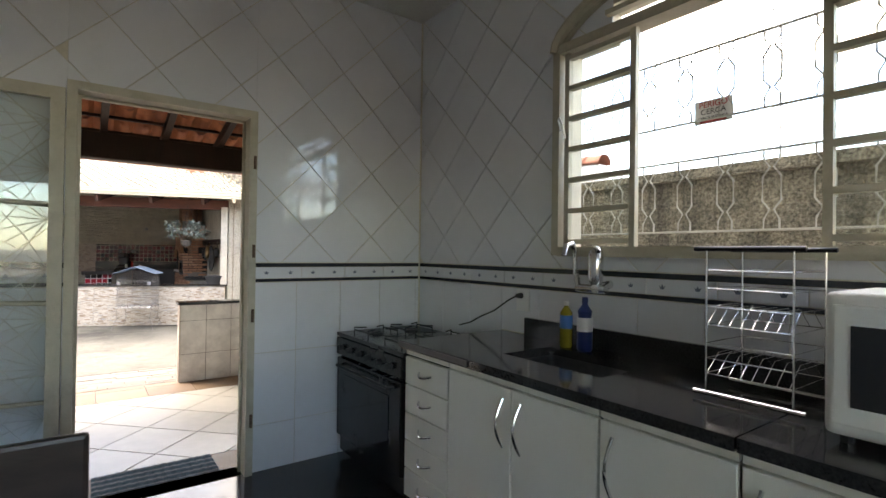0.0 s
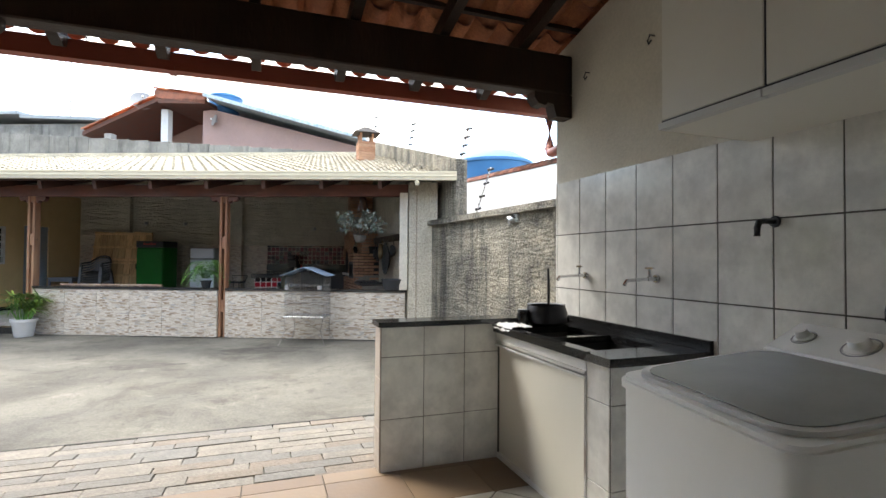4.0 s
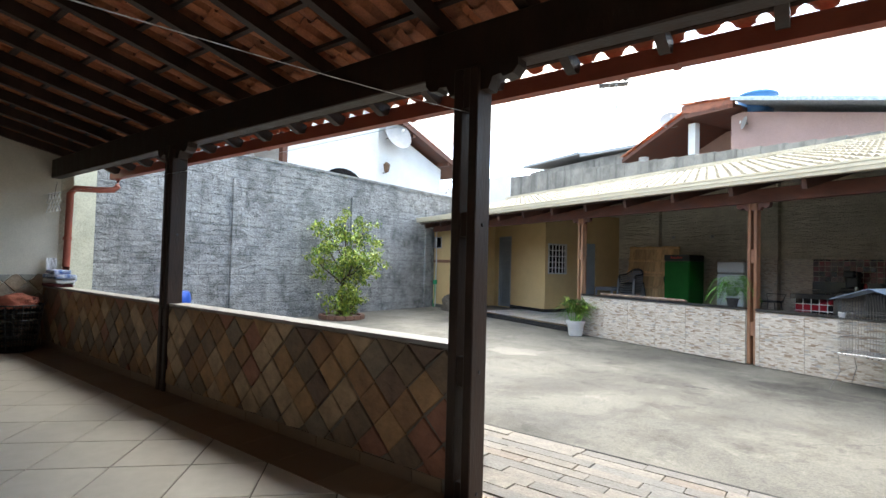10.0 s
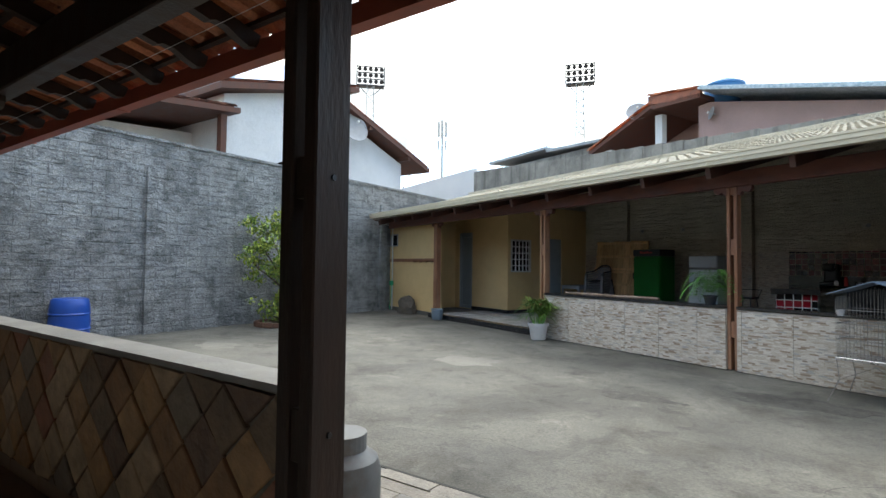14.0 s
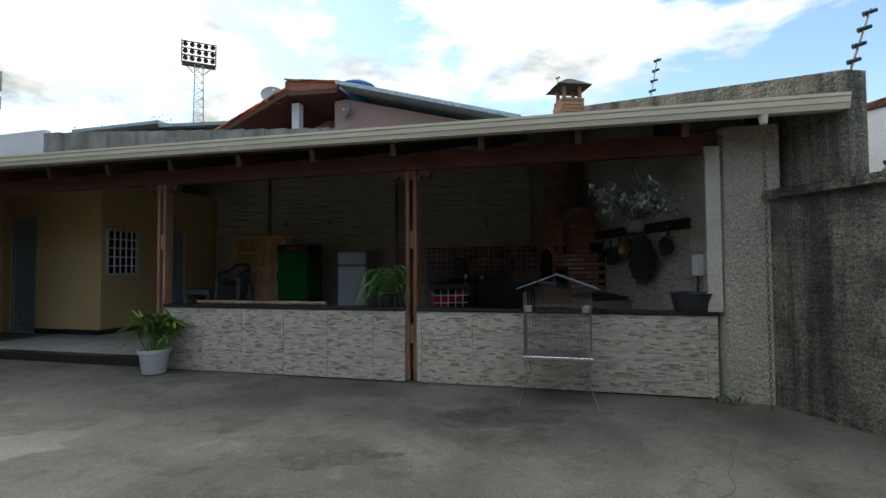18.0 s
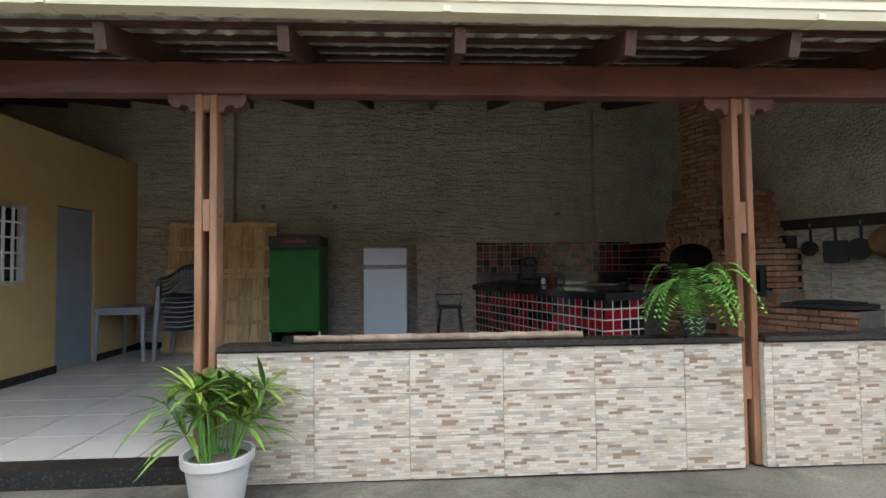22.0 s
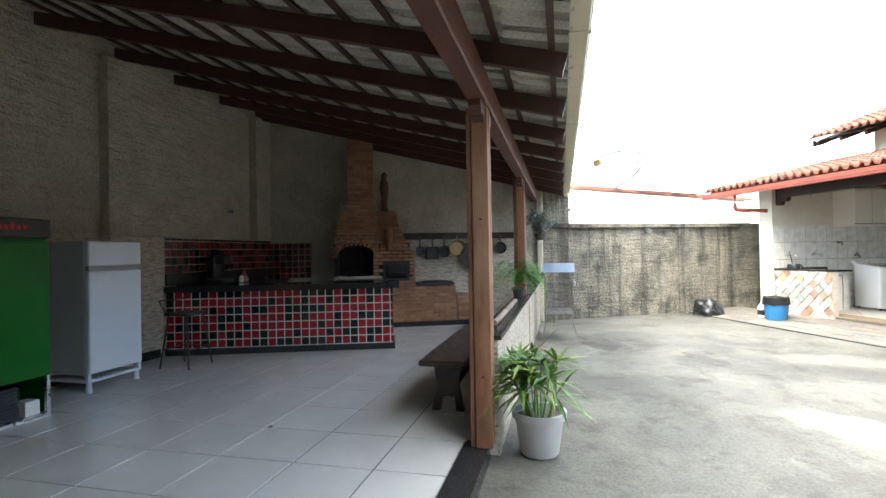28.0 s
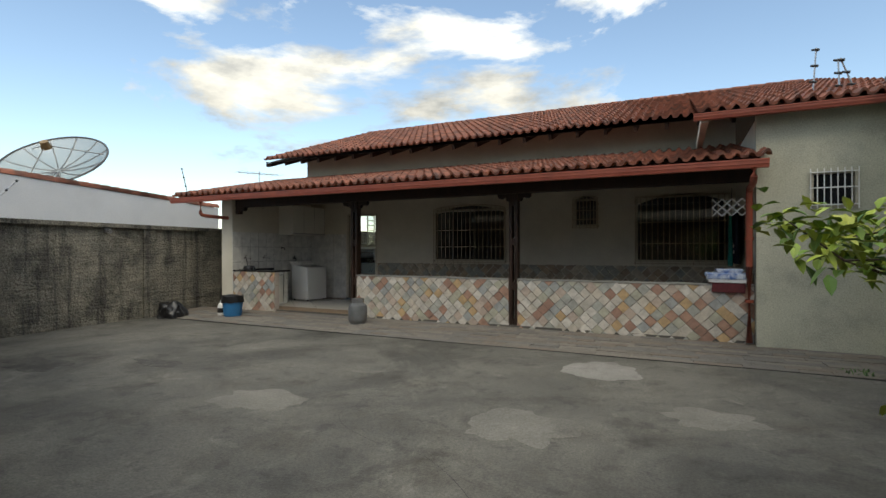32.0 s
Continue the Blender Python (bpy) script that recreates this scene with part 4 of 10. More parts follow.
wall_with_holes(bm, -2.6, 3.225, -0.1, 4.05, [(-0.5, 1.8, 1.55, 2.64), (-0.3, 1.55, 2.64, 2.79), (0.0, 1.25, 2.79, 2.9)], 2.105, 2.25, "y")
wall_kitchen = solid("wall_kitchen_east", bm, M_CREAM, "kitchen outer wall with an arched window", "wall")
# the hole takes an added, unseen window that lets daylight in
bm = bmesh.new()
wall_with_holes(bm, -2.75, 2.25, -0.1, 4.05, [(-1.5, 0.9, 1.1, 2.5)], -2.75, -2.6)
solid("wall_kitchen_back", bm, M_WHITEPAINT, "plain white kitchen wall", "wall")
solid("wall_kitchen_west", boxes((-1.8, -2.6, -0.1, -1.7, 3.225, 4.05)), M_WHITEPAINT, "plain white kitchen wall", "wall")
solid("ceiling_kitchen", boxes((-1.8, -2.6, 3.33, 2.105, 3.225, 3.45)), M_WHITEPAINT, "white kitchen ceiling", "ceiling")
# rooms behind the veranda windows, their walls coloured dark for the unlit depth
solid("wall_room_back", boxes((-8.45, 0.5, -0.1, -1.8, 0.62, 4.05)), M_ROOMSHADE, "plain wall of the rooms behind the windows", "wall")
solid("wall_room_middle", boxes((-4.6, 0.62, -0.1, -4.5, 3.22, 4.05), (-6.2, 0.62, -0.1, -6.1, 3.22, 4.05)), M_ROOMSHADE, "plain partition walls of the rooms", "wall")
solid("ceiling_rooms", boxes((-8.45, 0.5, 3.3, -1.8, 3.22, 3.4)), M_CREAM, "plain ceiling of the rooms", "ceiling")
solid("floor_rooms", boxes((-8.45, 0.5, -0.1, -1.8, 3.225, KIT_Z)), M_KFLOOR, "dark floor of the rooms", "floor")
wall_end = solid("wall_veranda_end", boxes((-8.45, 0.62, -0.1, -8.3, 6.05, 3.3)), M_CREAM, "cream end wall of the veranda", "wall")
bm = bmesh.new()
wall_with_holes(bm, -9.75, -8.3, -0.1, 3.5, [(-9.44, -8.93, 2.02, 2.5)], 6.051, 6.2)
solid("wall_west_room", bm, M_PEEL, "pale house wall with peeling paint at its foot", "wall")
solid("wall_west_room_side", boxes((-9.75, 0.5, -0.1, -9.6, 6.05, 3.5), (-9.6, 0.5, 3.4, -8.45, 6.05, 3.5)), M_PEEL, "plain side wall of the west room", "wall")
bm = boxes((2.105, 3.37, -0.1, 2.45, 6.128, 3.2))
for v in bm.verts:
    if v.co.z > 1:
        v.co.z = 3.37 - 0.22 * (v.co.y - 3.4)
wall_laundry = solid("wall_laundry", bm, M_CREAM, "cream laundry wall, tiled below", "wall")
half_wall = solid("veranda_half_wall", boxes((-8.3, 5.915, 0.0, -4.745, 6.035, 0.91), (-4.58, 5.915, 0.0, -1.336, 6.035, 0.91)), M_MORTAR, "half wall of the veranda clad in diamond-cut stone on both sides", "wall")
solid("half_wall_coping", boxes((-8.3, 5.9, 0.91, -4.745, 6.06, 0.935), (-4.58, 5.9, 0.91, -1.335, 6.06, 0.935)), M_COPING, "thin stone coping on the veranda half wall", "trim")

# boundary walls
bm = bmesh.new()
prism(bm, [(3.35, 4.6), (3.55, 4.6), (3.25, 10.9), (2.78, 10.9)], -0.1, 1.9)
prism(bm, [(3.35, 4.6), (3.35, -6), (3.55, -6), (3.55, 4.6)], -0.1, 2.06)
prism(bm, [(3.27, 4.6), (3.6, 4.6), (3.3, 10.9), (2.70, 10.9)], 1.9, 1.98)
prism(bm, [(3.27, 4.6), (3.27, -6), (3.6, -6), (3.6, 4.6)], 2.06, 2.13)
wall_east = solid("wall_boundary_east", bm, M_ROUGHWALL, "rough grey rendered boundary wall with dark streaks", "wall")
for y, x in ((7.5, 3.12), (3.3, 3.35)):
    pb = bmesh.new()
    prism(pb, [(x - 0.07, y - 0.13), (x + 0.1, y - 0.13), (x + 0.1, y + 0.13), (x - 0.09, y + 0.13)], -0.1, 1.93)
    part("pillar", pb, M_ROUGHWALL, wall_east)
bm = bmesh.new()
prism(bm, [(2.43, 11.05), (2.86, 10.86), (2.92, 11.35), (2.45, 11.35)], -0.1, 2.62)
t = bmesh.new()
low = [t.verts.new(p) for p in ((2.45, 11.35, -0.1), (2.92, 11.35, -0.1), (2.97, 16.75, -0.1), (2.60, 16.75, -0.1))]
high = [t.verts.new(p) for p in ((2.45, 11.35, 2.86), (2.92, 11.35, 2.86), (2.97, 16.75, 4.2), (2.60, 16.75, 4.2))]
t.faces.new(high)
t.faces.new(low[::-1])
for k in range(4):
    t.faces.new((low[k], low[(k + 1) % 4], high[(k + 1) % 4], high[k]))
join(bm, t)
t = bmesh.new()
low = [t.verts.new(p) for p in ((2.95, 10.25, -0.1), (3.13, 10.25, -0.1), (3.17, 16.9, -0.1), (2.985, 16.9, -0.1))]
high = [t.verts.new(p) for p in ((2.95, 10.25, 2.9), (3.13, 10.25, 2.9), (3.17, 16.9, 4.65), (2.985, 16.9, 4.65))]
t.faces.new(high)
t.faces.new(low[::-1])
for k in range(4):
    t.faces.new((low[k], low[(k + 1) % 4], high[(k + 1) % 4], high[k]))
bg = bmesh.new()
join(bg, t)
solid("wall_gable_east", bg, M_ROUGHWALL, "dark rough gable wall rising beside the shed roof", "wall")
wall_shed_east = solid("wall_shed_east", bm, M_ROUGHWALL2, "rough rendered side wall of the shed", "wall")
bm = boxes((-17.6, 16.0, -0.1, -3.85, 16.2, 4.2))
pillars = []
for u in (-10.4, -7.3, -4.45):
    pillars.append((u - 0.15, 15.86, -0.05 if u < -5 else 1.7, u + 0.15, 16.0, 3.82 if u != -7.3 else 3.78))
wall_shed = solid("wall_shed_back", bm, M_SHEDWALL, "cream rough-rendered back wall of the shed with shallow pillars", "wall", SHED @ pose(0, -0.05, 0))
for r in pillars:
    part("pillar", boxes(r), M_SHEDWALL, wall_shed)
bm = bmesh.new()
for k in range(24):
    u0 = -17.6 + k * 0.58
    box(bm, u0 + 0.006, 16.22, 3.0, u0 + 0.574, 16.4, 5.04 - (u0 + 17.6) * 0.062)
solid("wall_far_boundary", bm, M_BLOCKWALL, "weathered concrete block wall behind the shed roof", "wall", SHED)
bm = boxes((-9.95, 6.2, -0.1, -9.75, 22.6, 3.62))
box(bm, -9.98, 6.2, 3.62, -9.72, 22.6, 3.68)
wall_west = solid("wall_boundary_west", bm, M_GREYWALL, "grey rendered block boundary wall with shallow pillars and streaks", "wall")
for y in (9.6, 13.0, 16.2):
    part("pillar", boxes((-9.75, y - 0.14, -0.1, -9.68, y + 0.14, 3.1)), M_GREYWALL, wall_west)
solid("wall_west_white", boxes((-9.75, 6.2, -0.1, -9.735, 6.95, 3.2)), M_PEEL, "pale peeling patch of the boundary wall", "wall")

# shed: half wall, wash room, store
shed_half = solid("shed_half_wall", boxes((-8.66, 11.195, 0, -5.365, 11.33, 0.79), (-5.22, 11.195, 0, -2.15, 11.33, 0.79)), M_CREAMLINE, "low shed wall clad in ledge-stone print tiles", "wall", SHED)
solid("shed_half_wall_coping", boxes((-8.66, 11.165, 0.803, -5.365, 11.36, 0.832), (-5.22, 11.165, 0.803, -2.13, 11.36, 0.832)), M_KERB, "black granite coping of the low shed wall", "trim", SHED)
bm = bmesh.new()
wall_with_holes(bm, -15.8, -11.75, 0, 2.85, [(-13.92, -13.28, 0.1, 2.28)], 12.95, 13.08)
wall_with_holes(bm, 13.08, 15.98, 0, 2.85, [(13.05, 13.75, 1.17, 2.03), (14.25, 14.95, 0.1, 2.1)], -11.88, -11.75, "y")
box(bm, -15.8, 15.85, 0, -11.88, 15.98, 2.85)
box(bm, -15.8, 13.08, 2.85, -11.75, 15.98, 2.95)
solid("wall_wash_room", bm, M_YELLOW, "yellow painted walls of the wash room", "wall", SHED)
bm = bmesh.new()
wall_with_holes(bm, -15.75, -12.75, 0, 2.62, [(-15.42, -14.95, 1.88, 2.25)], 11.45, 11.57)
box(bm, -14.25, 11.57, 0, -14.13, 12.95, 2.75)
solid("wall_store", bm, M_YELLOW, "yellow painted store wall with damp at its foot", "wall", SHED)
solid("baseboard_wash_room", boxes((-13.28, 12.93, 0.09, -11.735, 12.95, 0.19), (-11.75, 12.95, 0.09, -11.73, 14.25, 0.19), (-11.75, 14.95, 0.09, -11.73, 15.98, 0.19)), M_KERB, "black granite skirting", "baseboard", SHED)
solid("baseboard_shed", boxes((-11.73, 15.925, 0.09, -6.6, 15.95, 0.21)), M_KERB, "black granite skirting along the shed wall", "baseboard", SHED)
solid("wall_wash_room_inside", boxes((-15.7, 14.2, 0.1, -11.9, 14.25, 2.85)), M_WHITEPAINT, "white wall inside the wash room", "wall", SHED)

# ---- kitchen ----
def arc_handle(bm, p, q, out, r=0.006):
    """A bow handle from p to q that stands out by the vector out."""
    p, q, out = Vector(p), Vector(q), Vector(out)
    tube(bm, [p.lerp(q, k / 8) + out * math.sin(math.pi * k / 8) for k in range(9)], r, 6)


def base_cabinet(y0, y1, doors, drawers=0, label=""):
    ob = thing("base_cabinet", label, "cabinet", pose(1.41, (y0 + y1) / 2, KIT_Z), "kitchen base cabinets")
    w = (y1 - y0) / 2
    part("body", boxes((0.012, -w, 0.1, 0.69, w, 0.74), (0.05, -w, 0.0, 0.69, w, 0.1)), M_CABINET, ob)
    part("top_rail", boxes((-0.004, -w + 0.002, 0.852, 0.012, w - 0.002, 0.885)), M_CABINET, ob)
    if drawers:
        h = 0.74 / drawers
        for k in range(drawers):
            bm = bmesh.new()
            z = 0.105 + k * h
            rbox(bm, -0.012, -w + 0.004, z + 0.003, 0.012, w - 0.004, z + h - 0.004, 0.003, 1)
            d = part("drawer_front", bm, M_CABINET, ob)
            bm = bmesh.new()
            arc_handle(bm, (-0.012, -0.055, z + h * 0.55), (-0.012, 0.055, z + h * 0.55), (-0.03, 0, -0.012))
            part("handle", bm, M_CHROME, d, "curved chrome handle", True)
    for a, b, side in doors:
        bm = bmesh.new()
        rbox(bm, -0.012, a - (y0 + y1) / 2 + 0.003, 0.105, 0.012, b - (y0 + y1) / 2 - 0.003, 0.846, 0.003, 1)
        d = part("door", bm, M_CABINET, ob)
        hy = (b if side > 0 else a) - (y0 + y1) / 2 - 0.05 * side
        bm = bmesh.new()
        arc_handle(bm, (-0.012, hy, 0.60), (-0.012, hy, 0.80), (-0.04, 0, 0))
        part("handle", bm, M_CHROME, d, "curved chrome handle", True)
    return ob


base_cabinet(1.885, 2.27, [], 5, "white drawer unit with curved chrome handles")
base_cabinet(1.04, 1.88, [(1.455, 1.88, -1), (1.04, 1.455, 1)], 0, "white two-door base cabinet under the sink")
base_cabinet(0.6, 1.035, [(0.6, 1.035, 1)], 0, "white single-door base cabinet with a chrome handle")
base_cabinet(-0.5, 0.595, [(0.05, 0.595, 1), (-0.5, 0.05, -1)], 0, "white two-door base cabinet beside the wall")

top = thing("worktop", "polished black granite worktop with an upstand and a sink cut-out", "worktop", pose(0, 0, 0))
SX0, SX1, SY0, SY1 = 1.6, 1.93, 1.18, 1.72
for r in ((1.37, SY1, 1.037, 2.1, 2.28, 1.075), (1.37, 0.6, 1.037, 2.1, SY0, 1.075), (1.37, SY0, 1.037, SX0, SY1, 1.075), (SX1, SY0, 1.037, 2.1, SY1, 1.075)):
    part("slab", boxes(r), M_GRANITE, top)
part("slab", boxes((1.37, -0.5, 1.037, 2.1, 0.593, 1.075)), M_GRANITE, top)
part("upstand", boxes((2.075, -0.5, 1.075, 2.1, 2.06, 1.175)), M_GRANITE, top)
part("edge_strip", boxes((1.362, 1.7, 1.045, 1.37, 2.285, 1.072), (1.37, 2.28, 1.045, 2.1, 2.286, 1.072)), M_SINK, top, "metal edge strip")
bm = bmesh.new()
rbox(bm, SX0 - 0.003, SY0 - 0.003, 0.9, SX1 + 0.003, SY1 + 0.003, 1.066, 0.03, 3)
bmesh.ops.delete(bm, geom=[f for f in bm.faces if f.calc_center_median().z > 1.05], context="FACES")
sink = thing("sink", "stainless steel sink set into the black worktop", "sink", pose(0, 0, 0))
part("bowl", bm, M_SINK, sink, smooth=True)
bm = bmesh.new()
cyl(bm, (1.77, 1.45, 0.901), (1.77, 1.45, 0.906), 0.035, 0.03, 16)
part("drain", bm, M_CHROME, sink)

# gas stove
stove = thing("gas_stove", "black four-burner gas stove with a glass oven door", "stove", pose(1.42, 2.76, KIT_Z))
bm = bmesh.new()
rbox(bm, 0.02, -0.44, 0.04, 0.6, 0.42, 0.82, 0.008)
part("body", bm, M_BLACKENAMEL, stove)
bm = bmesh.new()
rbox(bm, -0.01, -0.45, 0.82, 0.62, 0.43, 0.845, 0.006)
hob = part("hob", bm, M_BLACKENAMEL, stove)
bm = bmesh.new()
rbox(bm, -0.015, -0.44, 0.7, 0.03, 0.42, 0.815, 0.008)
panel = part("control_panel", bm, M_BLACKENAMEL, stove)
for k in range(6):
    bm = bmesh.new()
    cyl(bm, (-0.012, -0.33 + k * 0.13, 0.755), (-0.042, -0.33 + k * 0.13, 0.755), 0.021, 0.017, 14)
    box(bm, -0.05, -0.334 + k * 0.13, 0.738, -0.04, -0.326 + k * 0.13, 0.772)
    part("knob", bm, M_BLACK, panel)
bm = bmesh.new()
rbox(bm, -0.012, -0.43, 0.16, 0.03, 0.41, 0.68, 0.008)
oven = part("oven_door", bm, M_BLACKENAMEL, stove)
part("window", boxes((-0.015, -0.3, 0.25, -0.012, 0.28, 0.58)), M_DARKGLASS, oven, "dark glass oven window")
bm = bmesh.new()
tube(bm, [(-0.012, -0.36, 0.64), (-0.05, -0.35, 0.64), (-0.05, 0.33, 0.64), (-0.012, 0.34, 0.64)], 0.009, 8)
part("handle", bm, M_BLACK, oven)
for cx in (0.17, 0.45):
    for cy in (-0.22, 0.2):
        bm = bmesh.new()
        cyl(bm, (cx, cy, 0.845), (cx, cy, 0.858), 0.05, 0.045, 16)
        cyl(bm, (cx, cy, 0.858), (cx, cy, 0.866), 0.032, 0.03, 16)
        part("burner", bm, M_BLACK, hob)
        for s in (-1, 1):
            bm = bmesh.new()
            tube(bm, [(cx + s * 0.11, cy - 0.1, 0.846), (cx + s * 0.11, cy - 0.1, 0.885), (cx + s * 0.04, cy - 0.06, 0.885)], 0.005, 5)
            tube(bm, [(cx + s * 0.11, cy + 0.1, 0.846), (cx + s * 0.11, cy + 0.1, 0.885), (cx + s * 0.04, cy + 0.06, 0.885)], 0.005, 5)
            tube(bm, [(cx + s * 0.11, cy - 0.1, 0.872), (cx + s * 0.11, cy + 0.1, 0.872)], 0.005, 5)
            part("pan_support", bm, M_CASTIRON, hob)

# plug and cable
plug = thing("power_socket", "white wall socket with a black plug and cable", "socket", pose(2.1, 2.1, 1.27))
bm = bmesh.new()
rbox(bm, -0.012, -0.06, -0.06, 0.0, 0.04, 0.07, 0.004)
part("plate", bm, M_WHITE, plug)
bm = bmesh.new()
cyl(bm, (-0.012, 0.0, 0.03), (-0.05, 0.0, 0.03), 0.018, 0.012, 12)
part("plug", bm, M_BLACK, plug)
bm = bmesh.new()
tube(bm, [(-0.05, 0.0, 0.03), (-0.07, 0.05, 0.0), (-0.09, 0.15, -0.07), (-0.1, 0.25, -0.11), (-0.12, 0.34, -0.16), (-0.12, 0.45, -0.19)], 0.005, 6)
part("cable", bm, M_BLACK, plug)

# tap with filter
tap = thing("filter_tap", "chrome wall tap with a filter cartridge and a swan neck", "tap", pose(2.1, 1.5, 1.4))
bm = bmesh.new()
cyl(bm, (0, 0, 0), (-0.12, 0, -0.02), 0.022, 0.022, 14)
cyl(bm, (-0.1, -0.05, -0.02), (-0.1, 0.12, -0.02), 0.02, 0.02, 14)
part("body", bm, M_CHROME, tap, smooth=True)
bm = bmesh.new()
lathe(bm, [(0.026, 0.0), (0.036, 0.03), (0.036, 0.15), (0.03, 0.165), (0.012, 0.18)], 18, pose(-0.1, 0.01, 0.0))
part("filter_housing", bm, M_CHROME, tap, smooth=True)
bm = bmesh.new()
tube(bm, [(-0.1, 0.01, 0.178), (-0.14, -0.03, 0.178), (-0.17, -0.06, 0.16)], 0.01, 8)
part("lever", bm, M_CHROME, tap, smooth=True)
bm = bmesh.new()
tube(bm, [(-0.1, 0.11, -0.02), (-0.1, 0.13, 0.05), (-0.11, 0.13, 0.17), (-0.13, 0.13, 0.2), (-0.17, 0.13, 0.19), (-0.19, 0.13, 0.14)], 0.014, 10)
part("spout", bm, M_CHROME, tap, smooth=True)


def bottle(label, m, body, cap, profile, cap_h, label_mat):
    ob = thing("bottle", label, "bottle", m, "cleaning bottles by the sink")
    bm = bmesh.new()
    lathe(bm, profile, 20)
    part("body", bm, body, ob, smooth=True)
    bm = bmesh.new()
    r, z = profile[-1]
    lathe(bm, [(r + 0.003, z), (r + 0.003, z + cap_h), (r, z + cap_h + 0.003)], 16)
    part("cap", bm, cap, ob, smooth=True)
    bm = bmesh.new()
    rr = profile[2][0] + 0.0012
    lathe(bm, [(rr, 0.11), (rr, 0.185)], 20)
    part("label", bm, label_mat, ob)


bottle("clear bottle of yellow dish soap with a blue label", pose(1.98, 1.67, 1.076) @ Matrix.Scale(0.88, 4), M_YELLOWSOAP, M_WHITE, [(0.03, 0), (0.036, 0.01), (0.036, 0.16), (0.034, 0.2), (0.014, 0.23), (0.012, 0.24)], 0.02, M_BLUE)
bottle("dark blue bottle of cleaner with a printed label", pose(1.98, 1.555, 1.076) @ Matrix.Scale(0.88, 4), M_DEEPBLUE, M_DEEPBLUE, [(0.036, 0), (0.042, 0.01), (0.042, 0.14), (0.035, 0.19), (0.04, 0.22), (0.016, 0.255), (0.014, 0.265)], 0.03, M_WHITE)

# dish rack
rack = thing("dish_rack", "chrome wire dish rack with dark rails on the worktop", "dish rack", pose(1.8, 0.69, 1.078))
for z, nm in ((0.49, "top_rail"), (0.015, "base_rail")):
    for x in (-0.13, 0.13):
        bm = bmesh.new()
        tube(bm, [(x, -0.15, z), (x, 0.17, z)], 0.008, 8)
        part(nm, bm, M_CHROME if z < 0.1 else M_DARKMETAL, rack, smooth=True)
for x in (-0.13, 0.13):
    for y in (-0.12, 0.13):
        bm = bmesh.new()
        tube(bm, [(x, y, 0.015), (x, y, 0.49)], 0.0035, 6)
        part("upright", bm, M_CHROME, rack, smooth=True)
for z in (0.08, 0.13, 0.18, 0.24, 0.3, 0.36, 0.42):
    bm = bmesh.new()
    tube(bm, [(-0.13, -0.12, z), (0.13, -0.12, z), (0.13, 0.13, z), (-0.13, 0.13, z)], 0.0018, 5, True)
    part("wire_ring", bm, M_CHROME, rack, smooth=True)
for z in (0.08, 0.24):
    for k in range(8):
        bm = bmesh.new()
        y = -0.11 + k * 0.034
        tube(bm, [(-0.13, y, z), (-0.05, y, z + 0.06), (0.05, y, z + 0.06), (0.13, y, z)], 0.0012, 4)
        part("plate_wire", bm, M_CHROME, rack, smooth=True)

# microwave
mw = thing("microwave", "white microwave oven standing on the worktop", "microwave", pose(1.74, 0.2, 1.077))
bm = bmesh.new()
rbox(bm, -0.2, -0.26, 0.02, 0.2, 0.26, 0.38, 0.02, 3)
part("body", bm, M_WHITE, mw, smooth=True)
bm = bmesh.new()
rbox(bm, -0.215, -0.12, 0.05, -0.2, 0.24, 0.35, 0.007)
d = part("door", bm, M_WHITE, mw)
part("window", boxes((-0.218, -0.07, 0.1, -0.215, 0.2, 0.3)), M_DARKGLASS, d, "dark glass window")
bm = bmesh.new()
rbox(bm, -0.212, -0.25, 0.05, -0.2, -0.13, 0.35, 0.005)
part("control_panel", bm, M_BLACK, mw)
for y in (-0.22, 0.22):
    for x in (-0.16, 0.16):
        bm = bmesh.new()
        cyl(bm, (x, y, -0.001), (x, y, 0.021), 0.015, 0.018, 10)
        part("foot", bm, M_BLACK, mw)

# window: frame, louvred casements, open middle
win = thing("window_1", "cream metal window with glass louvres under an arch, sliding pane open", "window", pose(2.085, 0.62, 1.54), kind="structure")
WY0, WY1, WH = -1.16, 1.16, 1.07


def bars(*rows):
    return boxes(*rows)


part("window_frame", bars((-0.05, WY1, 0, 0.05, WY1 + 0.045, WH + 0.06), (-0.05, WY0 - 0.045, 0, 0.05, WY0, WH + 0.06), (-0.06, WY0, -0.005, 0.06, WY1, 0.045), (-0.055, WY0, WH, 0.055, WY1, WH + 0.05)), M_WINCREAM, win)
bm = bmesh.new()
pts = [(0, 1.2 * math.cos(a), WH + 0.02 + 0.33 * math.sin(a)) for a in [math.pi * k / 24 for k in range(25)]]
for dx in (-0.045, 0.0, 0.045):
    tube(bm, [(dx, y, z) for _, y, z in pts], 0.028, 6)
part("arch_frame", bm, M_WINCREAM, win)
part("arch_bars", bars((-0.02, 0.38, WH, 0.02, 0.41, WH + 0.31), (-0.02, -0.41, WH, 0.02, -0.38, WH + 0.31), (-0.02, -0.9, WH + 0.12, 0.02, 0.9, WH + 0.145)), M_WINCREAM, win)
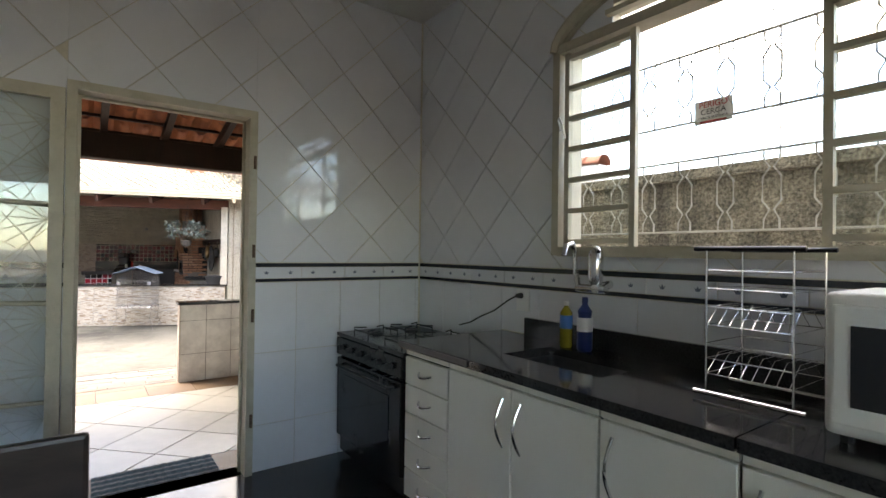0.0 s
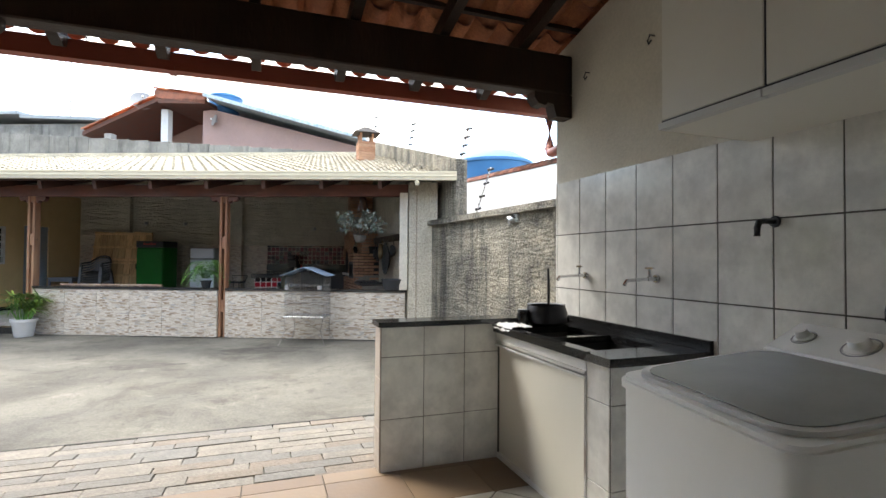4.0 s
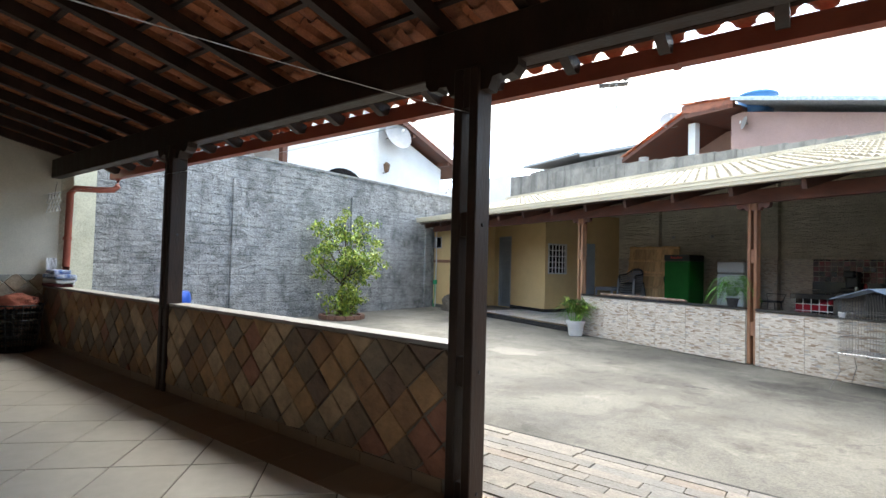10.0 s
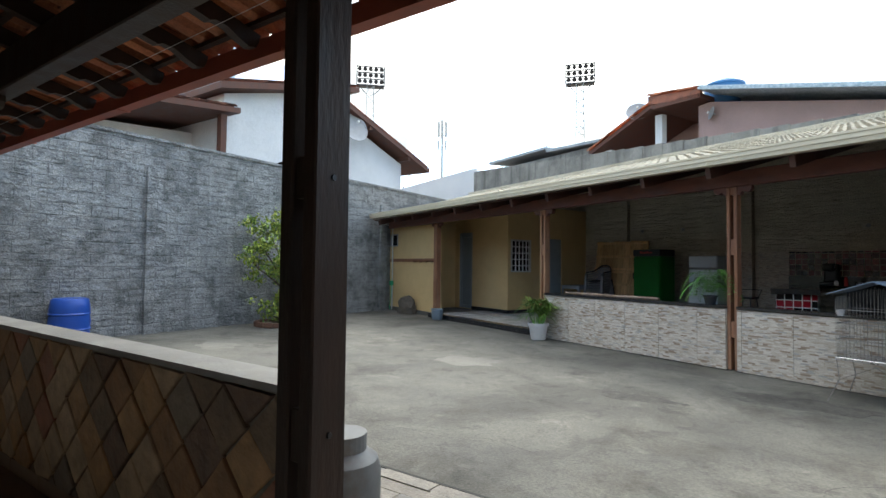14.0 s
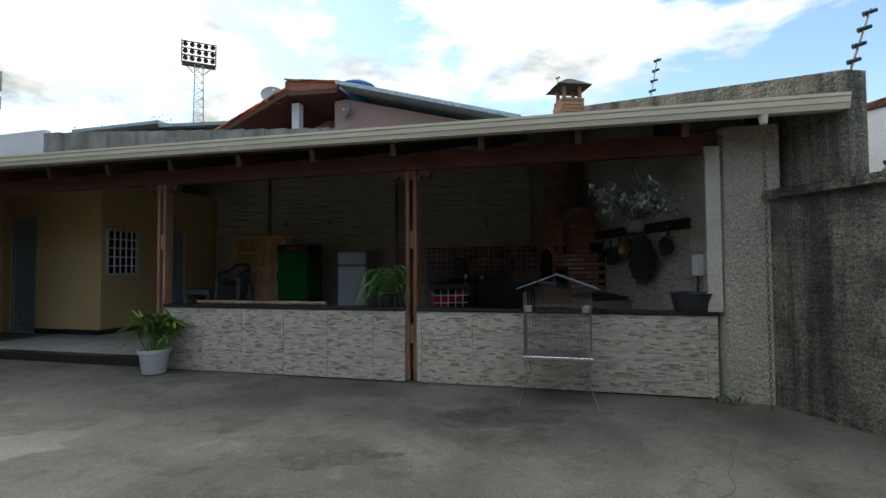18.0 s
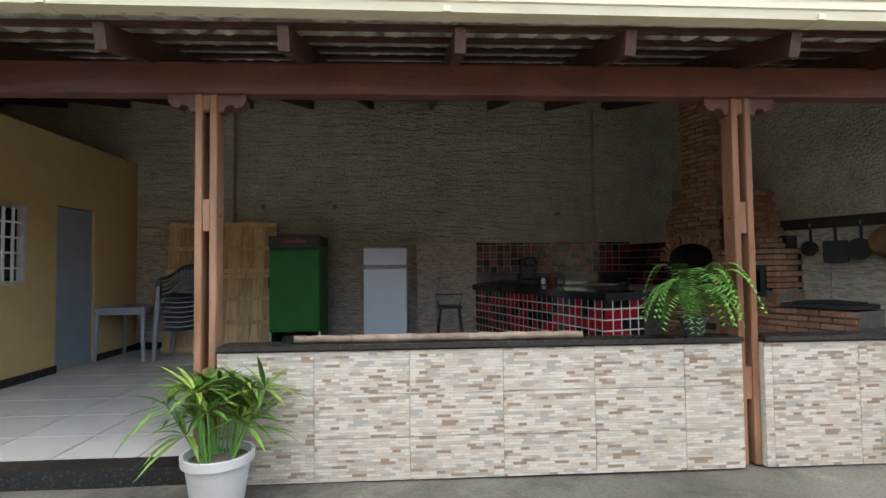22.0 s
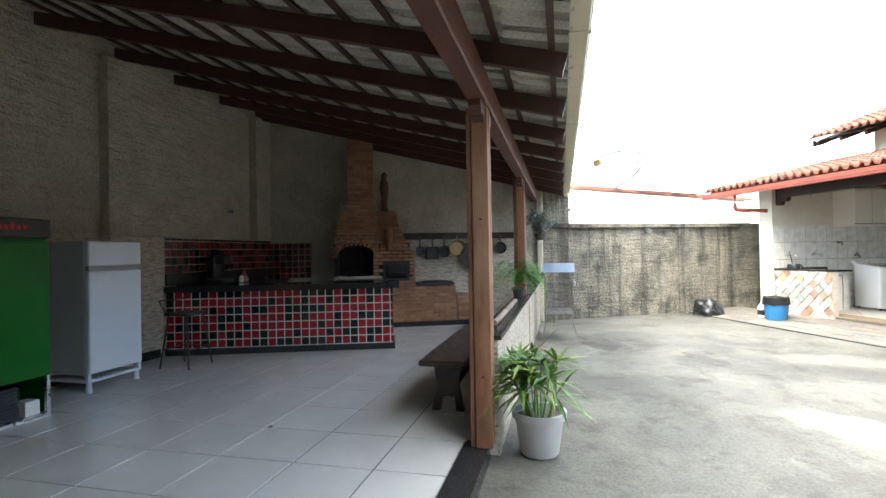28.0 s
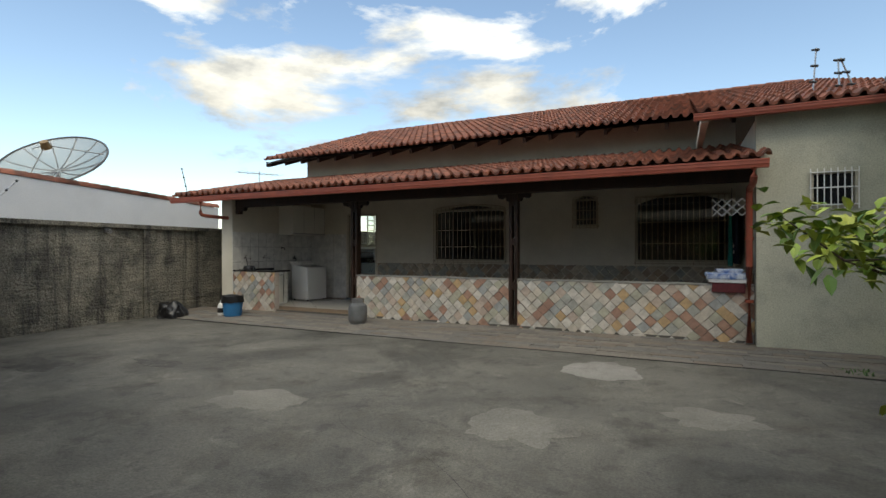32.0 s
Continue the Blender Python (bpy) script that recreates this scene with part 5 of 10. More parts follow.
for a, b in ((0.72, 1.14), (-0.42, 0.0), (-1.14, -0.72)):
    nm = part("louvre_casement", bars((-0.03, a, 0.045, 0.0, a + 0.03, WH), (-0.03, b - 0.03, 0.045, 0.0, b, WH)), M_WINCREAM, win)
    for k in range(7):
        z = 0.06 + k * 0.162
        part("glazing_bar", bars((-0.034, a + 0.03, z, 0.002, b - 0.03, z + 0.024)), M_WINCREAM, nm)
    for k in range(6):
        z = 0.084 + k * 0.162
        p = part("pane", bars((-0.018, a + 0.03, z, -0.014, b - 0.03, z + 0.138)), M_PANE, nm)
        p.visible_shadow = False
bm = bmesh.new()
tube(bm, [(-0.035, 1.13, 0.62), (-0.05, 1.135, 0.68), (-0.06, 1.15, 0.73), (-0.05, 1.165, 0.72), (-0.045, 1.15, 0.66)], 0.006, 6)
part("latch", bm, M_WHITE, win)

# window guard outside
grille = thing("window_grille", "pale iron window grille with twisted loops", "grille", pose(2.33, 0.72, 1.5))
for z in (0.16, 0.5, 0.68, 1.01):
    bm = bmesh.new()
    tube(bm, [(0, -1.2, z), (0, 1.2, z)], 0.006, 6)
    part("rail", bm, M_IRONPALE, grille)
for z0, z1 in ((0.16, 0.5), (0.68, 1.01)):
    for k in range(13):
        y = -1.15 + k * 0.187
        bm = bmesh.new()
        h = z1 - z0
        for s in (-1, 1):
            tube(bm, [(0, y + s * 0.03, z0), (0, y + s * 0.03, z0 + 0.13 * h), (0, y + s * 0.008, z0 + 0.25 * h), (0, y + s * 0.035, z0 + 0.36 * h), (0, y + s * 0.035, z0 + 0.66 * h),
                      (0, y + s * 0.008, z0 + 0.78 * h), (0, y + s * 0.03, z0 + 0.88 * h), (0, y + s * 0.03, z1)], 0.0045, 5)
        part("loop_bar", bm, M_IRONPALE, grille)
for r in ((-0.08, -1.21, 0.1, 0.006, -1.19, 0.13), (-0.08, 1.19, 0.1, 0.006, 1.21, 0.13), (-0.08, -1.21, 1.0, 0.006, -1.19, 1.03), (-0.08, 1.19, 1.0, 0.006, 1.21, 1.03)):
    part("side_mount", boxes(r), M_IRONPALE, grille)


def lettering(text, size, m, parent, material, name="lettering"):
    c = bpy.data.curves.new(name, "FONT")
    c.body, c.size, c.extrude, c.align_x, c.align_y = text, size, 0.0008, "CENTER", "CENTER"
    tmp = bpy.data.objects.new("tmp", c)
    scene.collection.objects.link(tmp)
    bpy.context.view_layer.update()
    me = bpy.data.meshes.new_from_object(tmp.evaluated_get(bpy.context.evaluated_depsgraph_get()))
    bpy.data.objects.remove(tmp)
    me.materials.clear()
    me.materials.append(material)
    ob = new(name, me)
    ob.parent = parent
    ob.matrix_basis = m
    return ob


sign = thing("warning_sign", "small white and red electric fence warning plate wired to the grille", "sign", pose(2.35, 1.13, 2.22))
part("plate", boxes((-0.002, -0.085, -0.055, 0.002, 0.085, 0.055)), M_WHITE, sign)
face = plane((-0.003, 0, 0), (0, -1, 0), (0, 0, 1))
lettering("PERIGO", 0.038, face @ pose(0, 0.033, 0), sign, M_REDPAINT)
lettering("CERCA", 0.036, face @ pose(0, 0.0, 0), sign, M_DARKPAINT)
lettering("CERCA ELÉTRICA", 0.017, face @ pose(0, -0.028, 0), sign, M_DARKPAINT)
part("text_bar", boxes((-0.003, -0.06, -0.05, -0.002, 0.06, -0.042)), M_REDPAINT, sign)

# door frame, open glazed leaf
frame_1 = thing("door_1", "cream metal kitchen door frame with chipped paint", "door", pose(0, 3.225, KIT_Z), kind="structure")
part("jamb", boxes((0.815, -0.045, 0, 0.86, 0.15, 2.26)), M_WINCREAM, frame_1)
part("jamb", boxes((-0.09, -0.045, 0, -0.045, 0.15, 2.26)), M_WINCREAM, frame_1)
part("head", boxes((-0.045, -0.045, 2.215, 0.815, 0.15, 2.26)), M_WINCREAM, frame_1)
part("stop", boxes((-0.045, 0.06, 0, -0.03, 0.085, 2.215), (0.80, 0.06, 0, 0.815, 0.085, 2.215), (-0.03, 0.06, 2.2, 0.80, 0.085, 2.215)), M_WINCREAM, frame_1)
for z in (0.3, 0.95, 1.35, 1.9):
    bm = bmesh.new()
    cyl(bm, (0.845, -0.05, z), (0.845, -0.05, z + 0.08), 0.009, 0.009, 8)
    part("hinge", bm, M_RUST, frame_1)
leaf = thing("kitchen_door", "open cream metal door leaf with star-pattern iron grille folded against the wall", "door", pose(-0.095, 3.17, KIT_Z + 0.005))
LW, LH = 0.84, 2.2
part("leaf_frame", boxes((-0.06, -0.02, 0, 0, 0.02, LH), (-LW, -0.02, 0, -LW + 0.06, 0.02, LH), (-LW + 0.06, -0.02, 0, -0.06, 0.02, 0.12), (-LW + 0.06, -0.02, LH - 0.06, -0.06, 0.02, LH)), M_WINCREAM, leaf)
for k in range(1, 4):
    bm = bmesh.new()
    z = 0.12 + k * 0.495
    tube(bm, [(-LW + 0.05, 0, z), (-LW * 0.6, 0, z - 0.006), (-LW * 0.4, 0, z + 0.01), (-0.05, 0, z)], 0.012, 8)
    part("cross_bar", bm, M_WINCREAM, leaf)
for k in range(8):
    for side in (-0.06, -LW + 0.06):
        z = 0.28 + k * 0.25
        bm = bmesh.new()
        s = -1 if side > -0.1 else 1
        for a in (-60, -38, -20, 0, 20, 38, 60):
            tube(bm, [(side, 0.004, z), (side + s * 0.18 * math.cos(radians(a)), 0.004, z + 0.18 * math.sin(radians(a)) + 0.01), (side + s * 0.38 * math.cos(radians(a)), 0.004, z + 0.34 * math.sin(radians(a)))], 0.0022, 4)
        bmesh.ops.delete(bm, geom=[v for v in bm.verts if v.co.z < 0.12 or v.co.z > LH - 0.05], context="VERTS")
        part("star_rod", bm, M_IRONPALE, leaf)
pane_k = part("pane", boxes((-LW + 0.06, 0.008, 0.12, -0.06, 0.012, LH - 0.06)), M_PANE, leaf)
pane_k.visible_shadow = False

# chair and mats
chair = thing("kitchen_chair", "dark brown wooden chair with a solid back", "chair", pose(-0.32, 1.72, KIT_Z))
bm = bmesh.new()
rbox(bm, -0.3, 0.16, 0.5, 0.34, 0.2, 0.82, 0.015)
part("backrest", bm, M_CHAIRWOOD, chair)
bm = bmesh.new()
rbox(bm, -0.3, -0.3, 0.43, 0.32, 0.17, 0.47, 0.012)
part("seat", bm, M_CHAIRWOOD, chair)
for x in (-0.27, 0.29):
    for y, h in ((-0.26, 0.43), (0.18, 0.8)):
        bm = bmesh.new()
        rbox(bm, x - 0.022, y - 0.02, 0, x + 0.022, y + 0.02, h if y < 0 else 0.5, 0.005, 1)
        part("leg", bm, M_CHAIRWOOD, chair)


def rag_mat(label, x0, y0, x1, y1, z, rows, material):
    ob = thing("door_mat", label, "mat", pose((x0 + x1) / 2, (y0 + y1) / 2, z))
    rng = random.Random(5)
    for k in range(rows):
        bm = bmesh.new()
        y = y0 + (y1 - y0) * (k + 0.5) / rows - (y0 + y1) / 2
        n = 26
        tube(bm, [(x0 + (x1 - x0) * i / n - (x0 + x1) / 2, y + rng.uniform(-0.003, 0.003), 0.009 + 0.003 * (i % 2)) for i in range(n + 1)], 0.01, 6)
        part("braid", bm, material[k % len(material)], ob)


rag_mat("blue-grey braided rag mat at the kitchen door", 0.05, 3.4, 0.72, 3.72, VER_Z, 18, (M_RAG1, M_RAG2, M_RAG1, M_RAG3))

# wall finish: diagonal white tiles above a dark-edged band, upright tiles below
for wall, m, a0, a1, holes in ((wall_front, plane((0, 3.225, 0), (1, 0, 0), (0, 0, 1)), -1.3, 2.09, [DOOR]),
                               (wall_kitchen, plane((2.105, 0, 0), (0, -1, 0), (0, 0, 1)), -3.21, 0.6, [(-1.94, 0.6, 1.46, 2.62)])):
    # the plane's normal points into the kitchen
    base = m if wall is wall_kitchen else plane((0, 3.225, 0), (1, 0, 0), (0, 0, 1))
    up, low = [], []
    if wall is wall_front:
        up = [(a0, 1.47, DOOR[0] - 0.03, 3.33), (DOOR[0] - 0.03, 2.42, 0.86, 3.33), (0.86, 1.47, a1, 3.33)]
        low = [(a0, KIT_Z, DOOR[0] - 0.03, 1.34), (0.86, KIT_Z, a1, 1.34)]
        band = [(a0, DOOR[0] - 0.03), (0.86, a1)]
        lay(wall, "wall_tile", diamonds(a0, 1.4, a1, 3.4, 1.22, 1.885, 0.455, 0.455, 0.005), up, base, 0.006, M_KTILE, 0.0018)
        lay(wall, "wall_tile", grid(a0, 0.1, a1, 1.34, 1.135, 1.35 - 0.455 * 3, 0.31, 0.455, 0.004), low, base, 0.006, M_KTILE, 0.0018)
    else:
        up = [(a0, 1.47, -1.81, 3.33), (-1.81, 1.47, 0.5, 1.54), (-1.81, 2.68, -1.5, 3.33), (-1.5, 2.83, -1.25, 3.33), (-1.25, 2.93, a1, 3.33)]
        low = [(a0, KIT_Z, -2.28, 1.34), (-2.28, 1.08, a1, 1.34)]
        band = [(a0, a1)]
        lay(wall, "wall_tile", diamonds(a0, 1.4, a1, 3.4, -2.9, 1.885, 0.455, 0.455, 0.005), up, base, 0.006, M_KTILE, 0.0018)
        lay(wall, "wall_tile", grid(a0, 0.1, a1, 1.34, -3.21, 1.35 - 0.455 * 3, 0.31, 0.455, 0.004), low, base, 0.006, M_KTILE, 0.0018)
    for b0, b1 in band:
        for z0, z1, nm, mt in ((1.345, 1.365, "dark_listel", M_DARKLISTEL), (1.44, 1.465, "dark_listel", M_DARKLISTEL)):
            piece(nm, slab_mesh(nm, [(b0, z0), (b1, z0), (b1, z1), (b0, z1)], 0.011, mt, 0.004), wall, base)
        n = max(1, round((b1 - b0) / 0.31))
        w = (b1 - b0) / n
        border = slab_mesh("border_tile", [(0.002, 1.367), (w - 0.002, 1.367), (w - 0.002, 1.438), (0.002, 1.438)], 0.007, M_KTILE, 0.002)
        motif = slab_mesh("border_motif", [(-0.016, 0.012), (-0.008, -0.006), (0.008, -0.006), (0.016, 0.012), (0.006, 0.004), (0.0, 0.018), (-0.006, 0.004)], 0.0006, M_MOTIF)
        for k in range(n):
            piece("border_tile", border, wall, base @ pose(b0 + k * w, 0, 0))
            for j in (0.25, 0.75):
                piece("border_motif", motif, wall, base @ pose(b0 + (k + j) * w, 1.4, 0.0072))

# unseen window added in the wall behind, to brighten the kitchen
wb = thing("window_3", "unseen kitchen window with a cream metal frame, added for daylight", "window", pose(-0.3, -2.66, 1.1), kind="structure")
for r in ((-1.2, -0.03, 0, -1.16, 0.03, 1.4), (1.16, -0.03, 0, 1.2, 0.03, 1.4), (-1.16, -0.03, 0, 1.16, 0.03, 0.04), (-1.16, -0.03, 1.36, 1.16, 0.03, 1.4), (-0.02, -0.03, 0.04, 0.02, 0.03, 1.36)):
    part("frame_bar", boxes(r), M_WINCREAM, wb)
for r in ((-1.16, -0.003, 0.04, -0.02, 0.003, 1.36), (0.02, -0.003, 0.04, 1.16, 0.003, 1.36)):
    p = part("pane", boxes(r), M_PANE, wb)
    p.visible_shadow = False

# ---- laundry corner ----
lhalf = solid("laundry_half_wall", boxes((0.835, 5.965, 0.05, 2.1, 6.095, 0.945)), M_GROUT, "low laundry wall, tiled inside and stone-clad outside", "wall")
solid("laundry_half_wall_top", boxes((0.815, 5.945, 0.95, 2.095, 6.125, 0.978)), M_GRANITE, "black granite top of the low laundry wall", "trim")
tank = thing("laundry_tank", "black granite laundry counter with two sunk basins", "laundry tank", pose(0, 0, 0))
for r in ((1.535, 5.79, 0.9, 2.1, 5.944, 0.937), (1.535, 4.84, 0.9, 2.1, 5.03, 0.937), (1.535, 5.03, 0.9, 1.61, 5.79, 0.937), (1.97, 5.03, 0.9, 2.1, 5.79, 0.937), (1.61, 5.39, 0.9, 1.97, 5.43, 0.937)):
    part("counter", boxes(r), M_GRANITE, tank)
for y0, y1 in ((5.03, 5.39), (5.43, 5.79)):
    part("basin", boxes((1.605, y0 - 0.005, 0.64, 1.975, y1 + 0.005, 0.66), (1.595, y0, 0.66, 1.61, y1, 0.901), (1.97, y0, 0.66, 1.985, y1, 0.901), (1.61, y0 - 0.015, 0.66, 1.97, y0, 0.901), (1.61, y1, 0.66, 1.97, y1 + 0.015, 0.901)), M_BLACKSINK, tank)
    bm = bmesh.new()
    lathe(bm, [(0.03, 0.0), (0.034, 0.003), (0.02, 0.004), (0.012, 0.001)], 16, pose(1.79, (y0 + y1) / 2, 0.661))
    part("drain", bm, M_STEEL, tank)
part("backsplash", boxes((2.075, 4.84, 0.938, 2.097, 5.944, 0.985)), M_GRANITE, tank)
part("front_lip", boxes((1.528, 4.99, 0.934, 1.55, 5.944, 0.943)), M_GRANITE, tank)
pier = thing("tank_pier", "tiled masonry pier carrying the laundry counter", "pier", pose(0, 0, 0), kind="structure")
part("core", boxes((1.573, 4.885, VER_Z, 2.09, 5.04, 0.898)), M_GROUT, pier)
lcab = thing("tank_cabinet", "white sliding-door cabinet under the laundry tank", "cabinet", pose(1.585, 5.5, VER_Z))
part("fascia", boxes((-0.02, -0.455, 0.725, 0.0, 0.46, 0.778)), M_WHITE, lcab)
part("top_track", boxes((-0.03, -0.455, 0.69, 0.02, 0.46, 0.702), (-0.026, -0.455, 0.71, 0.0, 0.46, 0.724)), M_LIDFRAME, lcab, "pale sliding track")
part("bottom_track", boxes((-0.015, -0.455, 0.0, 0.03, 0.46, 0.03)), M_WHITE, lcab)
part("sliding_door", boxes((-0.014, -0.455, 0.03, -0.002, 0.05, 0.69)), M_CABINET, lcab)
part("sliding_door", boxes((0.002, 0.0, 0.03, 0.014, 0.46, 0.69)), M_CABINET, lcab)
part("edge_profile", boxes((-0.022, -0.462, 0.03, -0.008, -0.445, 0.7)), M_CHROME, lcab)


def wall_tap(label, y, z, lever):
    ob = thing("wall_tap", label, "tap", pose(2.095, y, z), "laundry taps")
    bm = bmesh.new()
    cyl(bm, (0, 0, 0), (-0.012, 0, 0), 0.024, 0.02, 14)
    cyl(bm, (-0.012, 0, 0), (-0.06, 0, 0), 0.011, 0.011, 12)
    part("body", bm, M_CHROME if lever else M_DARKMETAL, ob, smooth=True)
    bm = bmesh.new()
    if lever:
        tube(bm, [(-0.04, 0, 0), (-0.12, 0, -0.004), (-0.19, 0, -0.008), (-0.205, 0, -0.03)], 0.009, 8)
    else:
        tube(bm, [(-0.06, 0, 0), (-0.09, 0, -0.005), (-0.1, 0, -0.03), (-0.1, 0, -0.06)], 0.012, 8)
    part("spout", bm, M_CHROME if lever else M_DARKMETAL, ob, smooth=True)
    if not lever and z > 1.4:
        return
    bm = bmesh.new()
    cyl(bm, (-0.045, 0, 0.0), (-0.045, 0, 0.05), 0.007, 0.007, 8)
    box(bm, -0.052, -0.028, 0.05, -0.038, 0.028, 0.06)
    part("handle", bm, M_CHROME if lever else M_DARKMETAL, ob)


wall_tap("small chrome wall tap over the laundry tank", 5.78, 1.25, True)
wall_tap("small chrome wall tap over the laundry tank", 5.18, 1.25, True)
wall_tap("dark metal hose tap high on the tiled wall", 4.55, 1.5, False)
wall_tap("dark metal tap feeding the washing machine", 4.12, 1.22, False)

pot_ = thing("cooking_pot", "dark aluminium pot standing on the laundry counter", "pot", pose(1.86, 5.86, 0.938))
bm = bmesh.new()
lathe(bm, [(0.1, 0.0), (0.125, 0.02), (0.13, 0.08), (0.115, 0.125), (0.12, 0.13), (0.105, 0.125), (0.11, 0.03)], 22)
part("body", bm, M_DARKMETAL, pot_, smooth=True)
bm = bmesh.new()
tube(bm, [(0.03, 0.02, 0.1), (0.035, 0.03, 0.22), (0.05, 0.06, 0.35)], 0.008, 6)
part("spoon_handle", bm, M_BLACK, pot_)
jar = thing("jar", "small dark glass jar on the laundry counter", "jar", pose(1.70, 5.87, 0.938))
bm = bmesh.new()
lathe(bm, [(0.035, 0), (0.037, 0.07), (0.03, 0.085)], 16)
part("body", bm, M_DARKGLASS, jar, smooth=True)
bm = bmesh.new()
lathe(bm, [(0.034, 0.085), (0.034, 0.1), (0.03, 0.102)], 16)
part("lid", bm, M_BLACK, jar)
cloth = bmesh.new()
bmesh.ops.create_grid(cloth, x_segments=14, y_segments=10, size=0.5)
for v in cloth.verts:
    x, y = v.co.x, v.co.y
    v.co = Vector((1.6 + x * 0.16 + 0.02 * noise.noise((x * 5, y * 5, 1)), 5.82 + y * 0.22, 0.953 + 0.012 * noise.noise((x * 9, y * 9, 4)) - max(0, -x - 0.3) * 0.12))
solid("cloth", cloth, M_CLOTHWHITE, "white cleaning cloth lying over the counter edge", "cloth", kind="", smooth=True)

# washing machine
wm = thing("washing_machine", "white top-loading washing machine with a tinted lid", "washing machine", pose(1.24, 4.16, VER_Z, 0, 0, -10))


def wm_top(x):
    return 0.855 + 0.115 * x


bm = bmesh.new()
t = bmesh.new()
box(t, 0, -0.335, 0.04, 0.64, 0.335, 0.82)
for v in t.verts:
    if v.co.z > 0.5:
        v.co.z = wm_top(v.co.x) - 0.03
bmesh.ops.bevel(t, geom=[e for e in t.edges if abs(e.verts[0].co.z - e.verts[1].co.z) > 0.3], offset=0.05, segments=5, profile=0.5, affect="EDGES")
join(bm, t)
part("cabinet", bm, M_APPLIANCE, wm, smooth=True)
bm = bmesh.new()
t = bmesh.new()
box(t, -0.014, -0.345, 0, 0.66, 0.345, 1)
for v in t.verts:
    v.co.z = wm_top(v.co.x) + (0.0 if v.co.z > 0.5 else -0.045)
bmesh.ops.bevel(t, geom=[e for e in t.edges if abs(e.verts[0].co.y - e.verts[1].co.y) + abs(e.verts[0].co.x - e.verts[1].co.x) < 0.01], offset=0.06, segments=5, profile=0.5, affect="EDGES")
bmesh.ops.bevel(t, geom=[e for e in t.edges if e.calc_face_angle(0) > 0.9], offset=0.012, segments=2, affect="EDGES")
join(bm, t)
part("top_cover", bm, M_APPLIANCE, wm, smooth=True)


def wm_sheet(x0, x1, hw, lift, thick, r):
    t = bmesh.new()
    box(t, x0, -hw, 0, x1, hw, 1)
    for v in t.verts:
        v.co.z = wm_top(v.co.x) + lift + (thick if v.co.z > 0.5 else 0)
    bmesh.ops.bevel(t, geom=[e for e in t.edges if abs(e.verts[0].co.y - e.verts[1].co.y) + abs(e.verts[0].co.x - e.verts[1].co.x) < 0.01], offset=r, segments=6, profile=0.5, affect="EDGES")
    return t


bm = bmesh.new()
join(bm, wm_sheet(0.02, 0.52, 0.315, 0.001, 0.012, 0.1))
lid = part("lid_frame", bm, M_LIDFRAME, wm, "pale rounded lid frame", True)
bm = bmesh.new()
join(bm, wm_sheet(0.042, 0.505, 0.295, 0.0135, 0.003, 0.085))
part("lid_window", bm, M_LIDGLASS, lid, "tinted translucent lid window", True)
bm = bmesh.new()
t = bmesh.new()
box(t, 0.53, -0.34, 0, 0.69, 0.34, 1)
for v in t.verts:
    v.co.z = wm_top(v.co.x) + ((0.012 + (v.co.x - 0.53) * 0.42) if v.co.z > 0.5 else 0.0)
bmesh.ops.bevel(t, geom=t.edges[:], offset=0.01, segments=3, affect="EDGES")
join(bm, t)
cons = part("console", bm, M_APPLIANCE, wm, smooth=True)
TILT_W = -math.degrees(math.atan(0.535))


def on_console(x, y):
    return Matrix.Translation((x, y, wm_top(x) + 0.012 + (x - 0.53) * 0.42)) @ pose(0, 0, 0, 0, TILT_W, 0)


for y, r in ((0.25, 0.022), (0.06, 0.03)):
    bm = bmesh.new()
    lathe(bm, [(r * 1.4, 0), (r * 1.4, 0.004), (r, 0.008), (r * 0.85, 0.03), (r * 0.3, 0.032)], 22, on_console(0.61, y))
    part("dial", bm, M_APPLIANCE, cons, smooth=True)
    bm = bmesh.new()
    lathe(bm, [(r * 1.75, 0), (r * 1.75, 0.001), (r * 1.6, 0.001), (r * 1.6, 0.0)], 22, on_console(0.61, y))
    part("dial_ring", bm, M_GREYPLASTIC, cons)
for k in range(6):
    bm = bmesh.new()
    t = bmesh.new()
    rbox(t, -0.008, -0.012, 0, 0.008, 0.012, 0.005, 0.002, 1)
    join(bm, t, on_console(0.59 + 0.035 * (k // 3), -0.19 - 0.04 * (k % 3)))
    part("button", bm, M_GREYPLASTIC, cons)
for x in (0.06, 0.58):
    for y in (-0.27, 0.27):
        bm = bmesh.new()
        cyl(bm, (x, y, 0), (x, y, 0.045), 0.025, 0.02, 10)
        part("foot", bm, M_BLACK, wm)

# wall cabinet
wc_ = thing("wall_cabinet", "white wall cabinet with aluminium handle profiles", "cabinet", pose(1.62, 4.02, 1.84))
part("body", boxes((0.02, -0.63, 0.0, 0.48, 0.63, 0.75)), M_CABINET, wc_)
for k in range(3):
    y0 = -0.63 + k * 0.42
    bm = bmesh.new()
    rbox(bm, 0, y0 + 0.004, 0.036, 0.02, y0 + 0.416, 0.748, 0.003, 1)
    d = part("door", bm, M_CABINET, wc_)
    part("handle_profile", boxes((-0.014, y0 + 0.003, 0.0, 0.02, y0 + 0.417, 0.024)), M_LIDFRAME, d, "aluminium handle profile")
    # dark strips stand in for the shade in the groove and door gaps
    part("groove_shade", boxes((0.002, y0 + 0.003, 0.0245, 0.0195, y0 + 0.417, 0.0355)), M_DARKMETAL, d, "dark strip for the shade in the finger groove")
    part("gap_shade", boxes((0.004, y0 - 0.0035, 0.03, 0.0192, y0 + 0.0035, 0.746)), M_DARKMETAL, d)

# tiles
TY = 6.07
